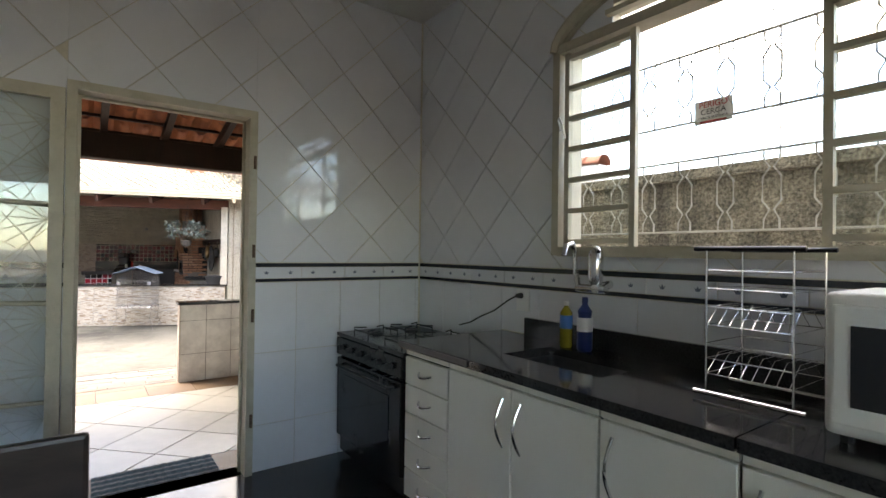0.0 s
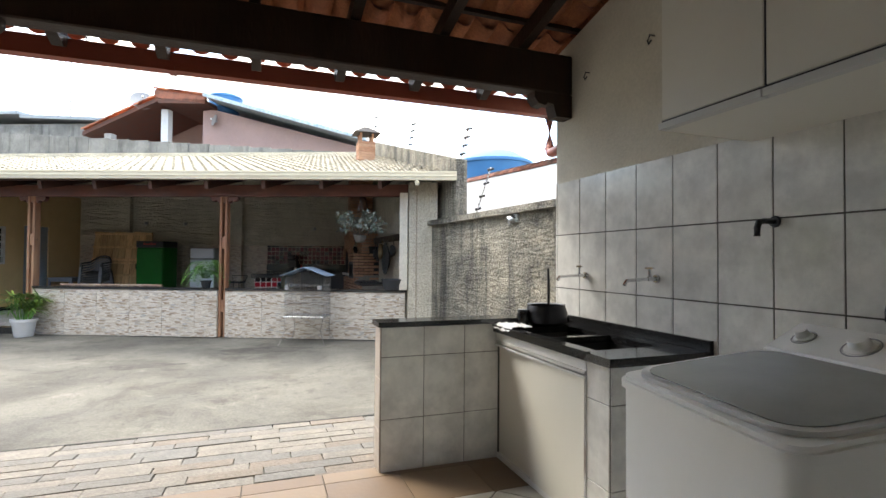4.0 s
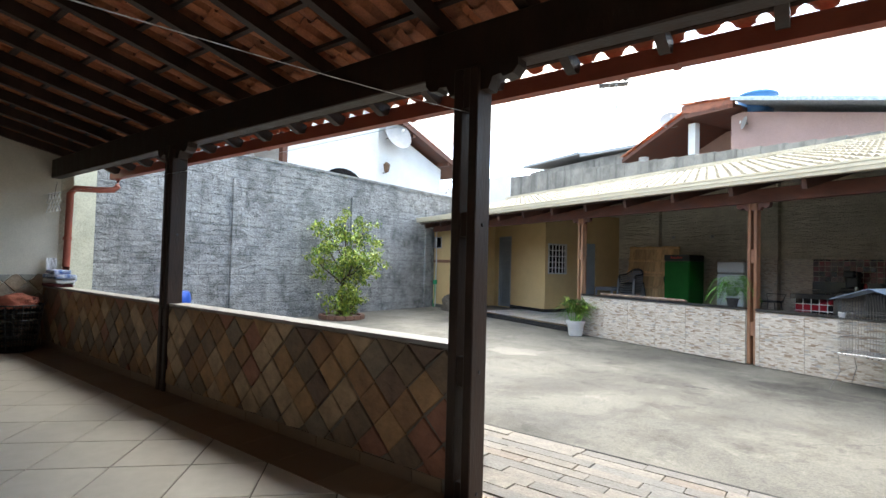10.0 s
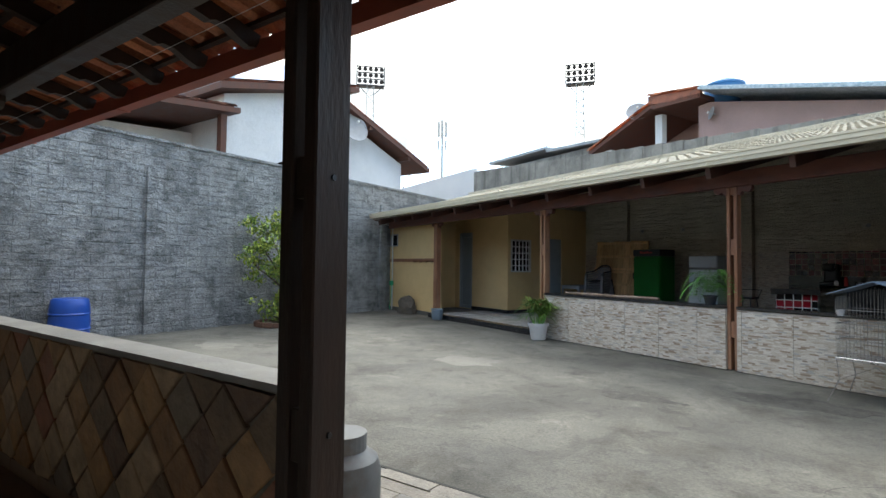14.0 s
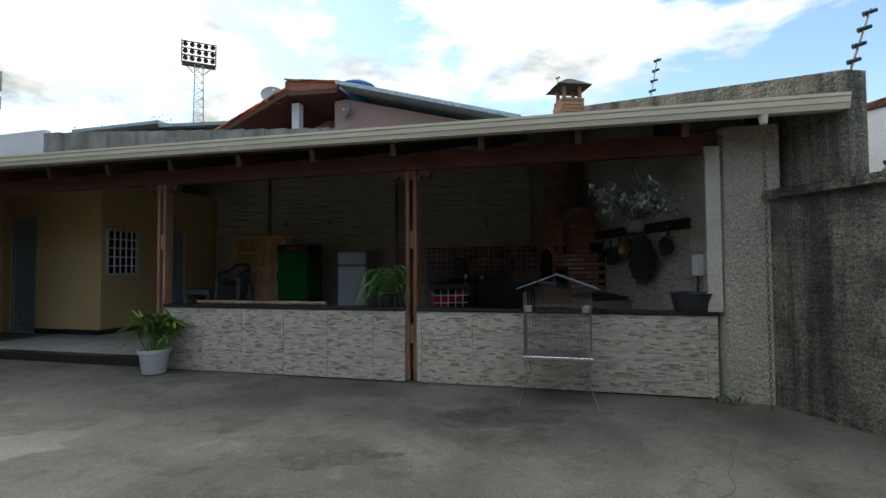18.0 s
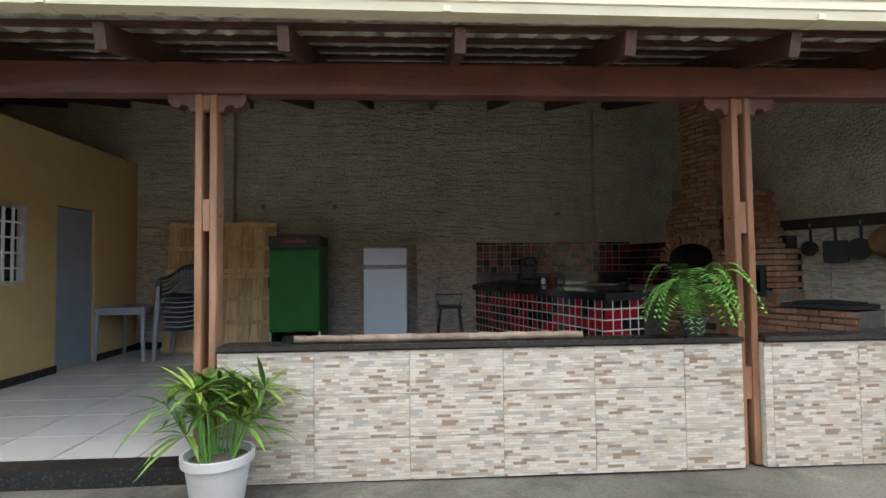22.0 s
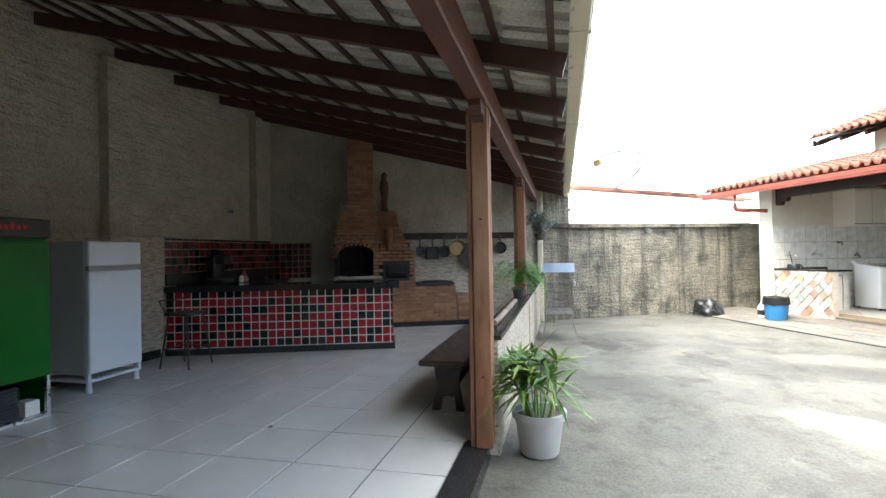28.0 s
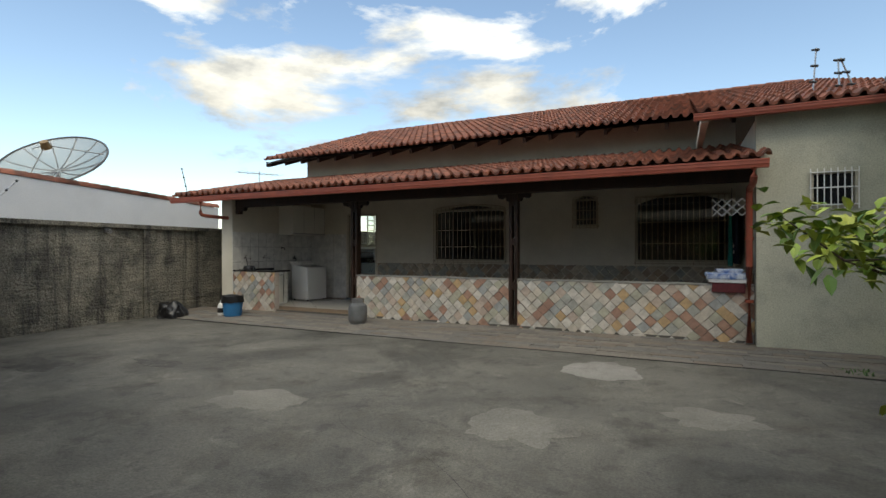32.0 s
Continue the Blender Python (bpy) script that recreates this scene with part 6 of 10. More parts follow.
lm = plane((2.105, 0, 0), (0, -1, 0), (0, 0, 1))
part("grout_bed", boxes((2.1022, 3.38, VER_Z, 2.1048, 6.125, 1.868)), M_GROUT, wall_laundry)
lay(wall_laundry, "wall_tile", grid(-6.37, 0.1, -3.37, 1.87, -6.11 - 0.258, 1.872 - 0.358 * 5, 0.258, 0.358, 0.006), [(-6.126, VER_Z, -3.375, 1.872)], lm, 0.006, M_LTILE, 0.0016)
lm2 = plane((0, 3.37, 0), (-1, 0, 0), (0, 0, 1))
lay(wall_front, "wall_tile", grid(-2.1, 0.1, -0.9, 1.87, -2.1, 1.872 - 0.358 * 5, 0.258, 0.358, 0.004), [(-2.1, VER_Z, -0.9, 1.872)], lm2, 0.006, M_LTILE, 0.0016)
lm3 = plane((0, 5.965, 0), (1, 0, 0), (0, 0, 1))
lay(lhalf, "wall_tile", grid(0.83, 0.1, 1.58, 0.95, 0.835, 0.945 - 0.17 - 0.358 * 3, 0.258, 0.358, 0.004), [(0.835, VER_Z, 1.575, 0.945)], lm3, 0.006, M_LTILE, 0.0016)
lm4 = plane((1.573, 0, 0), (0, -1, 0), (0, 0, 1))
lay(pier, "wall_tile", grid(-5.04, 0.1, -4.88, 0.9, -5.04, 0.9 - 0.17 - 0.358 * 3, 0.258, 0.358, 0.004), [(-5.038, VER_Z, -4.887, 0.897)], lm4, 0.006, M_LTILE, 0.0016)
lm5 = plane((0, 4.885, 0), (1, 0, 0), (0, 0, 1))
lay(pier, "wall_tile", grid(1.573, 0.1, 2.09, 0.9, 1.573, 0.9 - 0.17 - 0.358 * 3, 0.258, 0.358, 0.004), [(1.573, VER_Z, 2.09, 0.897)], lm5, 0.006, M_LTILE, 0.0016)
lm6 = plane((0.835, 0, 0), (0, -1, 0), (0, 0, 1))
lay(lhalf, "edge_tile", grid(-6.1, 0.05, -5.96, 0.95, -6.1, 0.05, 0.14, 0.3, 0.004), [(-6.095, STRIP_Z, -5.965, 0.945)], lm6, 0.006, M_STONEOUT, 0.002)
for x, y in ((2.1, 5.2), (2.1, 5.75)):
    hk = bmesh.new()
    tube(hk, [(x, y, 2.52), (x - 0.03, y, 2.52), (x - 0.035, y + 0.01, 2.49), (x - 0.02, y + 0.02, 2.48), (x - 0.012, y + 0.01, 2.5)], 0.004, 6)
    solid("wall_hook", hk, M_DARKMETAL, "small metal hook screwed into the wall", "hook", kind="")

# ---- veranda ----
SLOPE_V = math.atan(0.22)


def raf_z(y):
    """Underside of the veranda rafters."""
    return 3.27 - 0.22 * (y - 3.4)


def slotted_post(name, label, m, h, w, d, material, blocks, gap, foot=0.0):
    """A post of two planks held apart by blocks."""
    ob = thing(name, label, "post", m, kind="structure")
    pw = (w - gap) / 2
    for s in (-1, 1):
        bm = bmesh.new()
        x0 = -w / 2 if s < 0 else w / 2 - pw
        rbox(bm, x0, -d / 2, foot, x0 + pw, d / 2, h, 0.006, 1)
        part("plank", bm, material, ob)
    for z0, z1 in blocks:
        bm = bmesh.new()
        rbox(bm, -gap / 2, -d / 2 + 0.012, z0, gap / 2, d / 2 - 0.012, z1, 0.004, 1)
        part("spacer_block", bm, material, ob)
    for z in [0.5 * (b[0] + b[1]) for b in blocks]:
        bm = bmesh.new()
        cyl(bm, (-w / 2 - 0.006, 0, z), (-w / 2 + 0.002, 0, z), 0.009, 0.011, 8)
        cyl(bm, (w / 2 - 0.002, 0, z), (w / 2 + 0.006, 0, z), 0.011, 0.009, 8)
        part("bolt", bm, M_DARKMETAL, ob)
    return ob


def bracket(ob, s, z, d, material, reach=0.3, drop=0.13):
    """A carved bracket under a beam, at one side of a post."""
    bm = bmesh.new()
    prof = [(0, 0), (reach, 0), (reach, -0.04), (reach * 0.9, -0.075), (reach * 0.72, -0.085), (reach * 0.66, -0.065), (reach * 0.5, -0.07), (reach * 0.42, -drop), (0, -drop)]
    t = bmesh.new()
    f = t.faces.new([t.verts.new((s * x, -d / 2, zz)) for x, zz in prof])
    g = bmesh.ops.extrude_face_region(t, geom=[f])
    bmesh.ops.translate(t, vec=(0, d, 0), verts=[v for v in g["geom"] if isinstance(v, bmesh.types.BMVert)])
    join(bm, t, Matrix.Translation((0, 0, z)))
    part("bracket", bm, material, ob)


for x in (-1.253, -4.662):
    p = slotted_post("veranda_post", "dark stained wooden veranda post of two bolted planks", pose(x, 5.95, 0.1), 2.335, 0.158, 0.145, M_DARKWOOD, [(0.0, 0.12), (0.62, 0.78), (1.42, 1.55), (2.12, 2.335)], 0.046)
    for s in (-1, 1):
        bracket(p, s, 2.335, 0.09, M_DARKWOOD)
bm = bmesh.new()
rbox(bm, -8.3, 5.932, 2.435, 2.1, 6.05, 2.695, 0.008, 1)
beam = solid("veranda_beam", bm, M_DARKWOOD, "dark stained wooden beam over the veranda posts", "beam")
corbel = thing("beam_corbel", "carved dark wooden corbel under the beam end", "corbel", pose(2.1, 5.99, 0), kind="structure")
bracket(corbel, -1, 2.434, 0.1, M_DARKWOOD, 0.28, 0.15)
roof_v = thing("veranda_roof", "low veranda roof of red clay tiles on dark rafters", "roof", pose(0, 0, 0), kind="structure")
x = 2.83
while x > -8.3:
    bm = bmesh.new()
    t = bmesh.new()
    L = (6.64 - 3.375) / math.cos(SLOPE_V)
    # the tail is cut to a scroll
    prof = [(0, 0), (L - 0.3, 0), (L - 0.27, 0.022), (L - 0.2, 0.03), (L - 0.13, 0.012), (L - 0.05, 0), (L - 0.008, 0.022), (L, 0.06), (L, 0.105), (0, 0.105)]
    f = t.faces.new([t.verts.new((-0.03, a, b)) for a, b in prof])
    g = bmesh.ops.extrude_face_region(t, geom=[f])
    bmesh.ops.translate(t, vec=(0.06, 0, 0), verts=[q for q in g["geom"] if isinstance(q, bmesh.types.BMVert)])
    join(bm, t, Matrix.Translation((x, 3.378, raf_z(3.378))) @ pose(0, 0, 0, -math.degrees(SLOPE_V), 0, 0))
    part("rafter", bm, M_DARKWOOD, roof_v)
    x -= 0.5405
for j in range(10):
    y = 6.6 - j * 0.355
    bm = bmesh.new()
    box(bm, -8.3, y - 0.02, raf_z(y) + 0.108, 3.3, y + 0.02, raf_z(y) + 0.135)
    part("batten", bm, M_DARKWOOD, roof_v)
mv = plane((3.33, 6.75, raf_z(6.75) + 0.15), (-1, 0, 0), (0, -math.cos(SLOPE_V), math.sin(SLOPE_V)))
tile_roof(roof_v, mv, 67, 10, 0.175, 0.345, M_CLAY, lambda c, r: 8 <= c < 38, below=M_CLAYIN)


def gutter(name, label, pts, material, w=0.1, h=0.09, m=None):
    """An open box gutter along a straight line."""
    ob = thing(name, label, "gutter", m or pose(0, 0, 0), kind="structure")
    (x0, y0, z0), (x1, y1, z1) = pts
    d = (Vector((x1, y1, z1)) - Vector((x0, y0, z0)))
    L = d.length
    f = Matrix.Translation((x0, y0, z0)) @ d.to_track_quat("X", "Z").to_matrix().to_4x4()
    prof = [(0, h), (0, 0), (w * 0.85, 0), (w * 0.92, h * 0.35), (w, h * 0.4), (w, h * 0.75), (w * 1.08, h * 0.8), (w * 1.08, h), (w * 1.02, h), (w * 1.02, h * 0.85), (w * 0.94, h * 0.8), (w * 0.94, h * 0.45), (w * 0.8, h * 0.06), (0.006, h * 0.06), (0.006, h)]
    bm = bmesh.new()
    t = bmesh.new()
    a = [t.verts.new((0, y, z)) for y, z in prof]
    b = [t.verts.new((L, y, z)) for y, z in prof]
    n = len(prof)
    for i in range(n):
        t.faces.new((a[i], a[(i + 1) % n], b[(i + 1) % n], b[i]))
    t.faces.new(a[::-1])
    t.faces.new(b)
    join(bm, t, f)
    part("channel", bm, material, ob)
    for q in range(1, int(L / 2.0)):
        bm = bmesh.new()
        t = bmesh.new()
        box(t, q * 2.0 - 0.02, -0.004, -0.004, q * 2.0 + 0.02, w * 1.0, h * 0.2)
        join(bm, t, f)
        part("joint", bm, material, ob)
    return ob


gutter("veranda_gutter", "red painted metal gutter along the veranda eave", ((-8.38, 6.675, 2.532), (3.4, 6.675, 2.532)), M_GUTTERRED, 0.1, 0.115)


def pipe(name, label, pts, r, material, bands=()):
    ob = thing(name, label, "pipe", pose(0, 0, 0), kind="structure")
    bm = bmesh.new()
    tube(bm, pts, r, 12)
    part("pipe", bm, material, ob, smooth=True)
    for p in bands:
        bm = bmesh.new()
        cyl(bm, (p[0], p[1], p[2] - 0.02), (p[0], p[1], p[2] + 0.02), r * 1.25, r * 1.25, 12)
        part("clip", bm, material, ob)


pipe("downpipe", "red painted downpipe with elbows at the laundry end of the gutter", [(2.42, 6.73, 2.54), (2.42, 6.73, 2.28), (2.415, 6.7, 2.235), (2.38, 6.62, 2.215), (2.27, 6.2, 2.195), (2.24, 6.1, 2.19)], 0.04, M_GUTTERRED)
pipe("downpipe", "red painted downpipe at the corner of the veranda", [(-8.21, 6.73, 2.54), (-8.21, 6.73, 2.42), (-8.21, 6.67, 2.36), (-8.22, 6.5, 2.34), (-8.22, 6.2, 2.32), (-8.22, 6.14, 2.24), (-8.22, 6.13, 1.2), (-8.22, 6.13, 0.1)], 0.045, M_GUTTERRED, [(-8.22, 6.13, 1.6), (-8.22, 6.13, 0.7)])

# lamps under the veranda roof
for x, y in ((-2.49, 4.85), (-6.2, 4.83), (1.1, 4.72)):
    lamp = thing("tube_lamp", "white compact lamp tube in a ceiling socket, switched off", "lamp", pose(x, y, raf_z(y)), "veranda lamps")
    bm = bmesh.new()
    cyl(bm, (0, 0, 0.01), (0, 0, -0.025), 0.035, 0.03, 14)
    cyl(bm, (0, 0, -0.02), (-0.05, 0.015, -0.035), 0.024, 0.022, 12)
    part("socket", bm, M_BLACK, lamp)
    bm = bmesh.new()
    for s in (-0.016, 0.016):
        cyl(bm, (-0.045, s + 0.015, -0.035), (-0.23, s + 0.07, -0.055), 0.013, 0.013, 10)
    part("tube", bm, M_WHITE, lamp, smooth=True)

# clothes lines
for pts in ([(-1.24, 5.89, 2.19), (-0.5, 3.4, 1.65)], [(-1.35, 5.9, 2.2), (-4.66, 5.88, 2.16), (-8.28, 5.85, 2.19)], [(-8.25, 5.7, 2.18), (-8.2, 4.9, 2.13), (-8.25, 3.75, 2.09)], [(-8.2, 5.7, 2.14), (-8.15, 4.9, 2.1), (-8.2, 3.8, 2.05)]):
    bm = bmesh.new()
    ln = []
    for a, b in zip(pts, pts[1:]):
        for q in range(8):
            v = Vector(a).lerp(Vector(b), q / 8)
            v.z -= 0.015 * math.sin(math.pi * q / 8)
            ln.append(v)
    ln.append(Vector(pts[-1]))
    tube(bm, ln, 0.0013, 4)
    solid("clothes_line", bm, M_CLOTHWHITE, "thin white clothes line strung under the veranda roof", "clothes line", kind="", group="clothes lines")


# windows with iron bars
def barred_window(label, x0, x1, z0, z1, arch, pitch=0.105, glass_on=True):
    ob = thing("window_2", label, "window", pose((x0 + x1) / 2, 3.37, z0), kind="structure")
    w, h = (x1 - x0) / 2, z1 - z0
    fr = boxes((-w, -0.1, 0, -w + 0.04, 0.02, h), (w - 0.04, -0.1, 0, w, 0.02, h), (-w + 0.04, -0.1, 0, w - 0.04, 0.02, 0.04))
    part("window_frame", fr, M_WINCREAM, ob)
    part("frame_head", boxes((-w + 0.04, -0.1, h - 0.04, w - 0.04, 0.02, h)), M_WINCREAM, ob)
    for k in range(1, 4):
        x = -w + k * w / 2
        part("mullion", boxes((x - 0.015, -0.08, 0.04, x + 0.015, -0.05, h - 0.04)), M_DARKMETAL, ob)
    p = part("pane", boxes((-w + 0.04, -0.068, 0.04, w - 0.04, -0.064, h - 0.04)), M_PANE, ob)
    p.visible_shadow = False
    gr = thing("window_bars", "cream iron security bars in front of the window", "grille", pose((x0 + x1) / 2, 3.45, z0 - 0.04), "window bars")
    n = int(2 * w / pitch)

    def top(x):
        return h + 0.02 + (arch * math.sqrt(max(0, 1 - (x / (w + 0.02)) ** 2)) if arch else 0)
    for k in range(n + 1):
        x = -w + 2 * w * k / n
        bm = bmesh.new()
        tube(bm, [(x, 0, -0.02), (x, 0, top(x))], 0.009, 6)
        part("bar", bm, M_IRONRUST, gr)
    for z in (0.0, 0.3 * h, 0.62 * h):
        part("cross_rail", boxes((-w - 0.02, -0.012, z, w + 0.02, 0.012, z + 0.016)), M_IRONRUST, gr)
    bm = bmesh.new()
    tube(bm, [(-w + 2 * w * k / 20, 0, top(-w + 2 * w * k / 20)) for k in range(21)], 0.009, 6)
    part("top_rail", bm, M_IRONRUST, gr)
    for r in ((-w - 0.02, -0.08, 0.02, -w, 0.0, 0.05), (w, -0.08, 0.02, w + 0.02, 0.0, 0.05), (-w - 0.02, -0.08, h - 0.1, -w, 0.0, h - 0.07), (w, -0.08, h - 0.1, w + 0.02, 0.0, h - 0.07)):
        part("wall_stay", boxes(r), M_IRONRUST, gr)


barred_window("wide arched window with dark panes behind iron bars", -3.65, -1.81, 1.17, 2.42, 0.12)
barred_window("small arched window behind iron bars", -5.73, -5.21, 1.95, 2.55, 0.07, 0.07)
barred_window("wide window with dark panes behind iron bars", -8.22, -6.49, 1.19, 2.55, 0.0)

# end wall: window covered by towels, laundry basket
def cloth_sheet(bm, y0, y1, z0, z1, x, seed, waves=7, depth=0.03):
    t = bmesh.new()
    bmesh.ops.create_grid(t, x_segments=40, y_segments=16, size=0.5)
    for v in t.verts:
        a, b = v.co.x + 0.5, v.co.y + 0.5
        v.co = Vector((x + depth * math.sin(a * waves * 2 * math.pi / 2 + seed) * (1.1 - b * 0.6) + 0.01 * noise.noise((a * 6, b * 4, seed)), y0 + (y1 - y0) * a, z0 + (z1 - z0) * b + 0.01 * noise.noise((a * 5, 0, seed)) * (1 - b)))
    join(bm, t)


for y0, y1, z0, z1, x, mt, lb, sd in ((3.84, 4.95, 1.2, 2.1, -8.2, M_NAVY, "navy blue towel with white print hung over the line", 1.0), (3.98, 4.42, 1.15, 2.05, -8.14, M_TEAL, "teal green towel hung over the line", 3.0)):
    bm = bmesh.new()
    cloth_sheet(bm, y0, y1, z0, z1, x, sd, 5 if sd > 2 else 6)
    tw = solid("towel", bm, mt, lb, "towel", kind="", group="towels on the line", smooth=True)
    if sd < 2:
        lettering("ico", 0.13, plane((-8.145, 4.72, 1.52), (0, 1, 0), (0, 0, 1)), tw, M_WHITE)
        lettering("ePOD", 0.09, plane((-8.145, 4.75, 1.4), (0, 1, 0), (0, 0, 1)), tw, M_WHITE)
peg = bmesh.new()
box(peg, -8.3, 3.68, 2.24, -8.26, 3.76, 2.34)
solid("wall_socket", peg, M_GREYPLASTIC, "small grey wall box on the end wall", "socket", kind="")
basket = thing("laundry_basket", "black plastic lattice laundry basket full of clothes", "basket", pose(-7.95, 5.55, VER_Z))
for j in range(7):
    bm = bmesh.new()
    r = 0.2 + j * 0.012
    tube(bm, [(r * math.cos(a), r * math.sin(a), 0.02 + j * 0.095) for a in [2 * math.pi * k / 24 for k in range(24)]], 0.012, 6, True)
    part("ring", bm, M_BLACK, basket)
for k in range(20):
    a = 2 * math.pi * k / 20
    bm = bmesh.new()
    tube(bm, [(0.2 * math.cos(a), 0.2 * math.sin(a), 0.01), (0.272 * math.cos(a), 0.272 * math.sin(a), 0.6)], 0.009, 5)
    part("stave", bm, M_BLACK, basket)
bm = bmesh.new()
cyl(bm, (0, 0, 0), (0, 0, 0.02), 0.2, 0.2, 24)
part("base", bm, M_BLACK, basket)


def heap(bm, m, rx, ry, rz, seed):
    t = bmesh.new()
    bmesh.ops.create_icosphere(t, subdivisions=4, radius=1.0)
    for v in t.verts:
        k = 1 + 0.25 * noise.noise(v.co * 1.7 + Vector((seed, 0, 0))) + 0.14 * noise.noise(v.co * 4.5 + Vector((0, seed, 0)))
        v.co = Vector((v.co.x * rx * k, v.co.y * ry * k, max(v.co.z * k, -0.15) * rz))
    join(bm, t, m)


bm = bmesh.new()
heap(bm, pose(-7.95, 5.55, VER_Z + 0.58), 0.22, 0.22, 0.16, 2.0)
solid("crumpled_towel", bm, M_TERRACOTTA, "crumpled terracotta towel on top of the laundry basket", "towel", kind="", smooth=True)
def folded(label, x0, x1, y0, y1, z, h, material, drop):
    """A folded cloth lying over the coping, its edge hanging down outside."""
    bm = bmesh.new()
    t = bmesh.new()
    rbox(t, x0, y0, z, x1, y1, z + h, h * 0.45, 3)
    rbox(t, x0 + 0.02, y1 - 0.02, z - drop, x1 - 0.03, y1 + 0.012, z + h * 0.8, 0.01, 2)
    bmesh.ops.subdivide_edges(t, edges=[e for e in t.edges if e.calc_length() > 0.12], cuts=5, use_grid_fill=True)
    for v in t.verts:
        v.co += Vector((0.012 * noise.noise(v.co * 11), 0.014 * noise.noise(v.co * 9 + Vector((4, 0, 0))), 0.008 * noise.noise(v.co * 13 + Vector((0, 7, 0)))))
    join(bm, t)
    solid("folded_cloth", bm, material, label, "cloth", kind="", group="folded cloths", smooth=True)


folded("dark red cloth folded on the half wall", -8.2, -7.72, 5.86, 6.075, 0.939, 0.035, M_DARKRED, 0.13)
folded("white folded sheet on the half wall", -8.22, -7.68, 5.87, 6.09, 0.985, 0.05, M_CLOTHWHITE, 0.03)
folded("blue and white folded blanket on the half wall", -8.2, -7.66, 5.86, 6.1, 1.045, 0.055, M_STRIPE, 0.04)
folded("blue and white folded towel on top of the pile", -8.16, -7.8, 5.88, 6.07, 1.108, 0.05, M_STRIPE, 0.02)
bm = bmesh.new()
cloth_sheet(bm, 5.9, 6.02, 1.05, 1.32, -8.22, 2.0, 2, 0.015)
solid("cloth", bm, M_CLOTHWHITE, "white cloth hung from a nail by the corner", "cloth", kind="", smooth=True)
# lattice ornament hung under the eave
lat = thing("lattice_ornament", "white wooden lattice hung in the corner of the veranda", "lattice", pose(-8.02, 5.9, 2.02))
for row in range(2):
    for k in range(4):
        for s in (-1, 1):
            bm = bmesh.new()
            t = bmesh.new()
            box(t, -0.092, -0.006, -0.009, 0.092, 0.006, 0.009)
            join(bm, t, pose(k * 0.13 - 0.2, s * 0.007, 0.12 - row * 0.125, 0, s * 45, 0))
            part("slat", bm, M_WHITE, lat)
lat_nail = bmesh.new()
tube(lat_nail, [(-8.02, 5.9, 2.15), (-8.02, 5.93, 2.36)], 0.003, 4)
solid("hanging_wire", lat_nail, M_DARKMETAL, "thin wire holding the lattice", "wire", kind="")

# main house roof
SL_M = math.atan(0.351)
roof_m = thing("house_roof", "red clay tile roof of the house with dark eaves", "roof", pose(0, 0, 0), kind="structure")
mm = plane((2.95, 4.3, 3.9), (-1, 0, 0), (0, -math.cos(SL_M), math.sin(SL_M)))
tile_roof(roof_m, mm, 63, 15, 0.175, 0.365, M_CLAY, lambda c, r: r < 2 and False)
bm = bmesh.new()
RZ, RY = 3.9 + 0.351 * 5.13, 4.3 - 5.13
v = [bm.verts.new(p) for p in ((2.9, 4.28, 3.82), (-8.0, 4.28, 3.82), (-8.0, RY, RZ - 0.07), (2.9, RY, RZ - 0.07))]
bm.faces.new(v)
v2 = [bm.verts.new(p) for p in ((2.9, -6.0, 3.82), (-10.3, -6.0, 3.82), (-10.3, RY, RZ - 0.07), (2.9, RY, RZ - 0.07))]
bm.faces.new(v2)
part("deck", bm, M_DARKWOOD, roof_m)
bm = bmesh.new()
for k in range(21):
    x = 2.8 - k * 0.55
    t = bmesh.new()
    box(t, -0.03, 0, -0.1, 0.03, 1.05, 0)
    join(bm, t, Matrix.Translation((x, 4.26, 3.81)) @ pose(0, 0, 0, math.degrees(SL_M), 0, 180))
part("rafter_ends", bm, M_DARKWOOD, roof_m)
bm = bmesh.new()
for k in range(34):
    t = bmesh.new()
    lathe(t, [(0.11, 0), (0.09, 0.42)], 10)
    join(bm, t, Matrix.Translation((2.95 - k * 0.385, RY, RZ - 0.02)) @ pose(0, 0, 0, 0, -90, 0))
part("ridge_tiles", bm, M_CLAY, roof_m)
part("verge_board", boxes((2.86, 4.2, 3.72, 2.9, 4.28, 3.85)), M_DARKWOOD, roof_m)
gab = bmesh.new()
t = bmesh.new()
f = t.faces.new([t.verts.new(p) for p in ((2.1, 3.37, 4.05), (2.1, -5.0, 4.05), (2.1, RY, RZ - 0.1))])
gg = bmesh.ops.extrude_face_region(t, geom=[f])
bmesh.ops.translate(t, vec=(0.15, 0, 0), verts=[q for q in gg["geom"] if isinstance(q, bmesh.types.BMVert)])
join(gab, t)
solid("wall_gable", gab, M_CREAM, "cream gable wall of the house", "wall")
roof_w = thing("west_roof", "red clay tile roof over the west room", "roof", pose(0, 0, 0), kind="structure")
SL_W = math.atan(0.31)
mw_ = plane((-7.55, 6.45, 3.42), (-1, 0, 0), (0, -math.cos(SL_W), math.sin(SL_W)))
tile_roof(roof_w, mw_, 16, 20, 0.175, 0.365, M_CLAY, lambda c, r: False)
bm = bmesh.new()
bm.faces.new([bm.verts.new(p) for p in ((-7.6, 6.4, 3.36), (-10.3, 6.4, 3.36), (-10.3, RY, 5.58), (-7.6, RY, 5.58))])
part("deck", bm, M_DARKWOOD, roof_w)
gutter("west_gutter", "red painted metal gutter on the west roof", ((-10.2, 6.4, 3.3), (-7.5, 6.4, 3.3)), M_GUTTERRED)
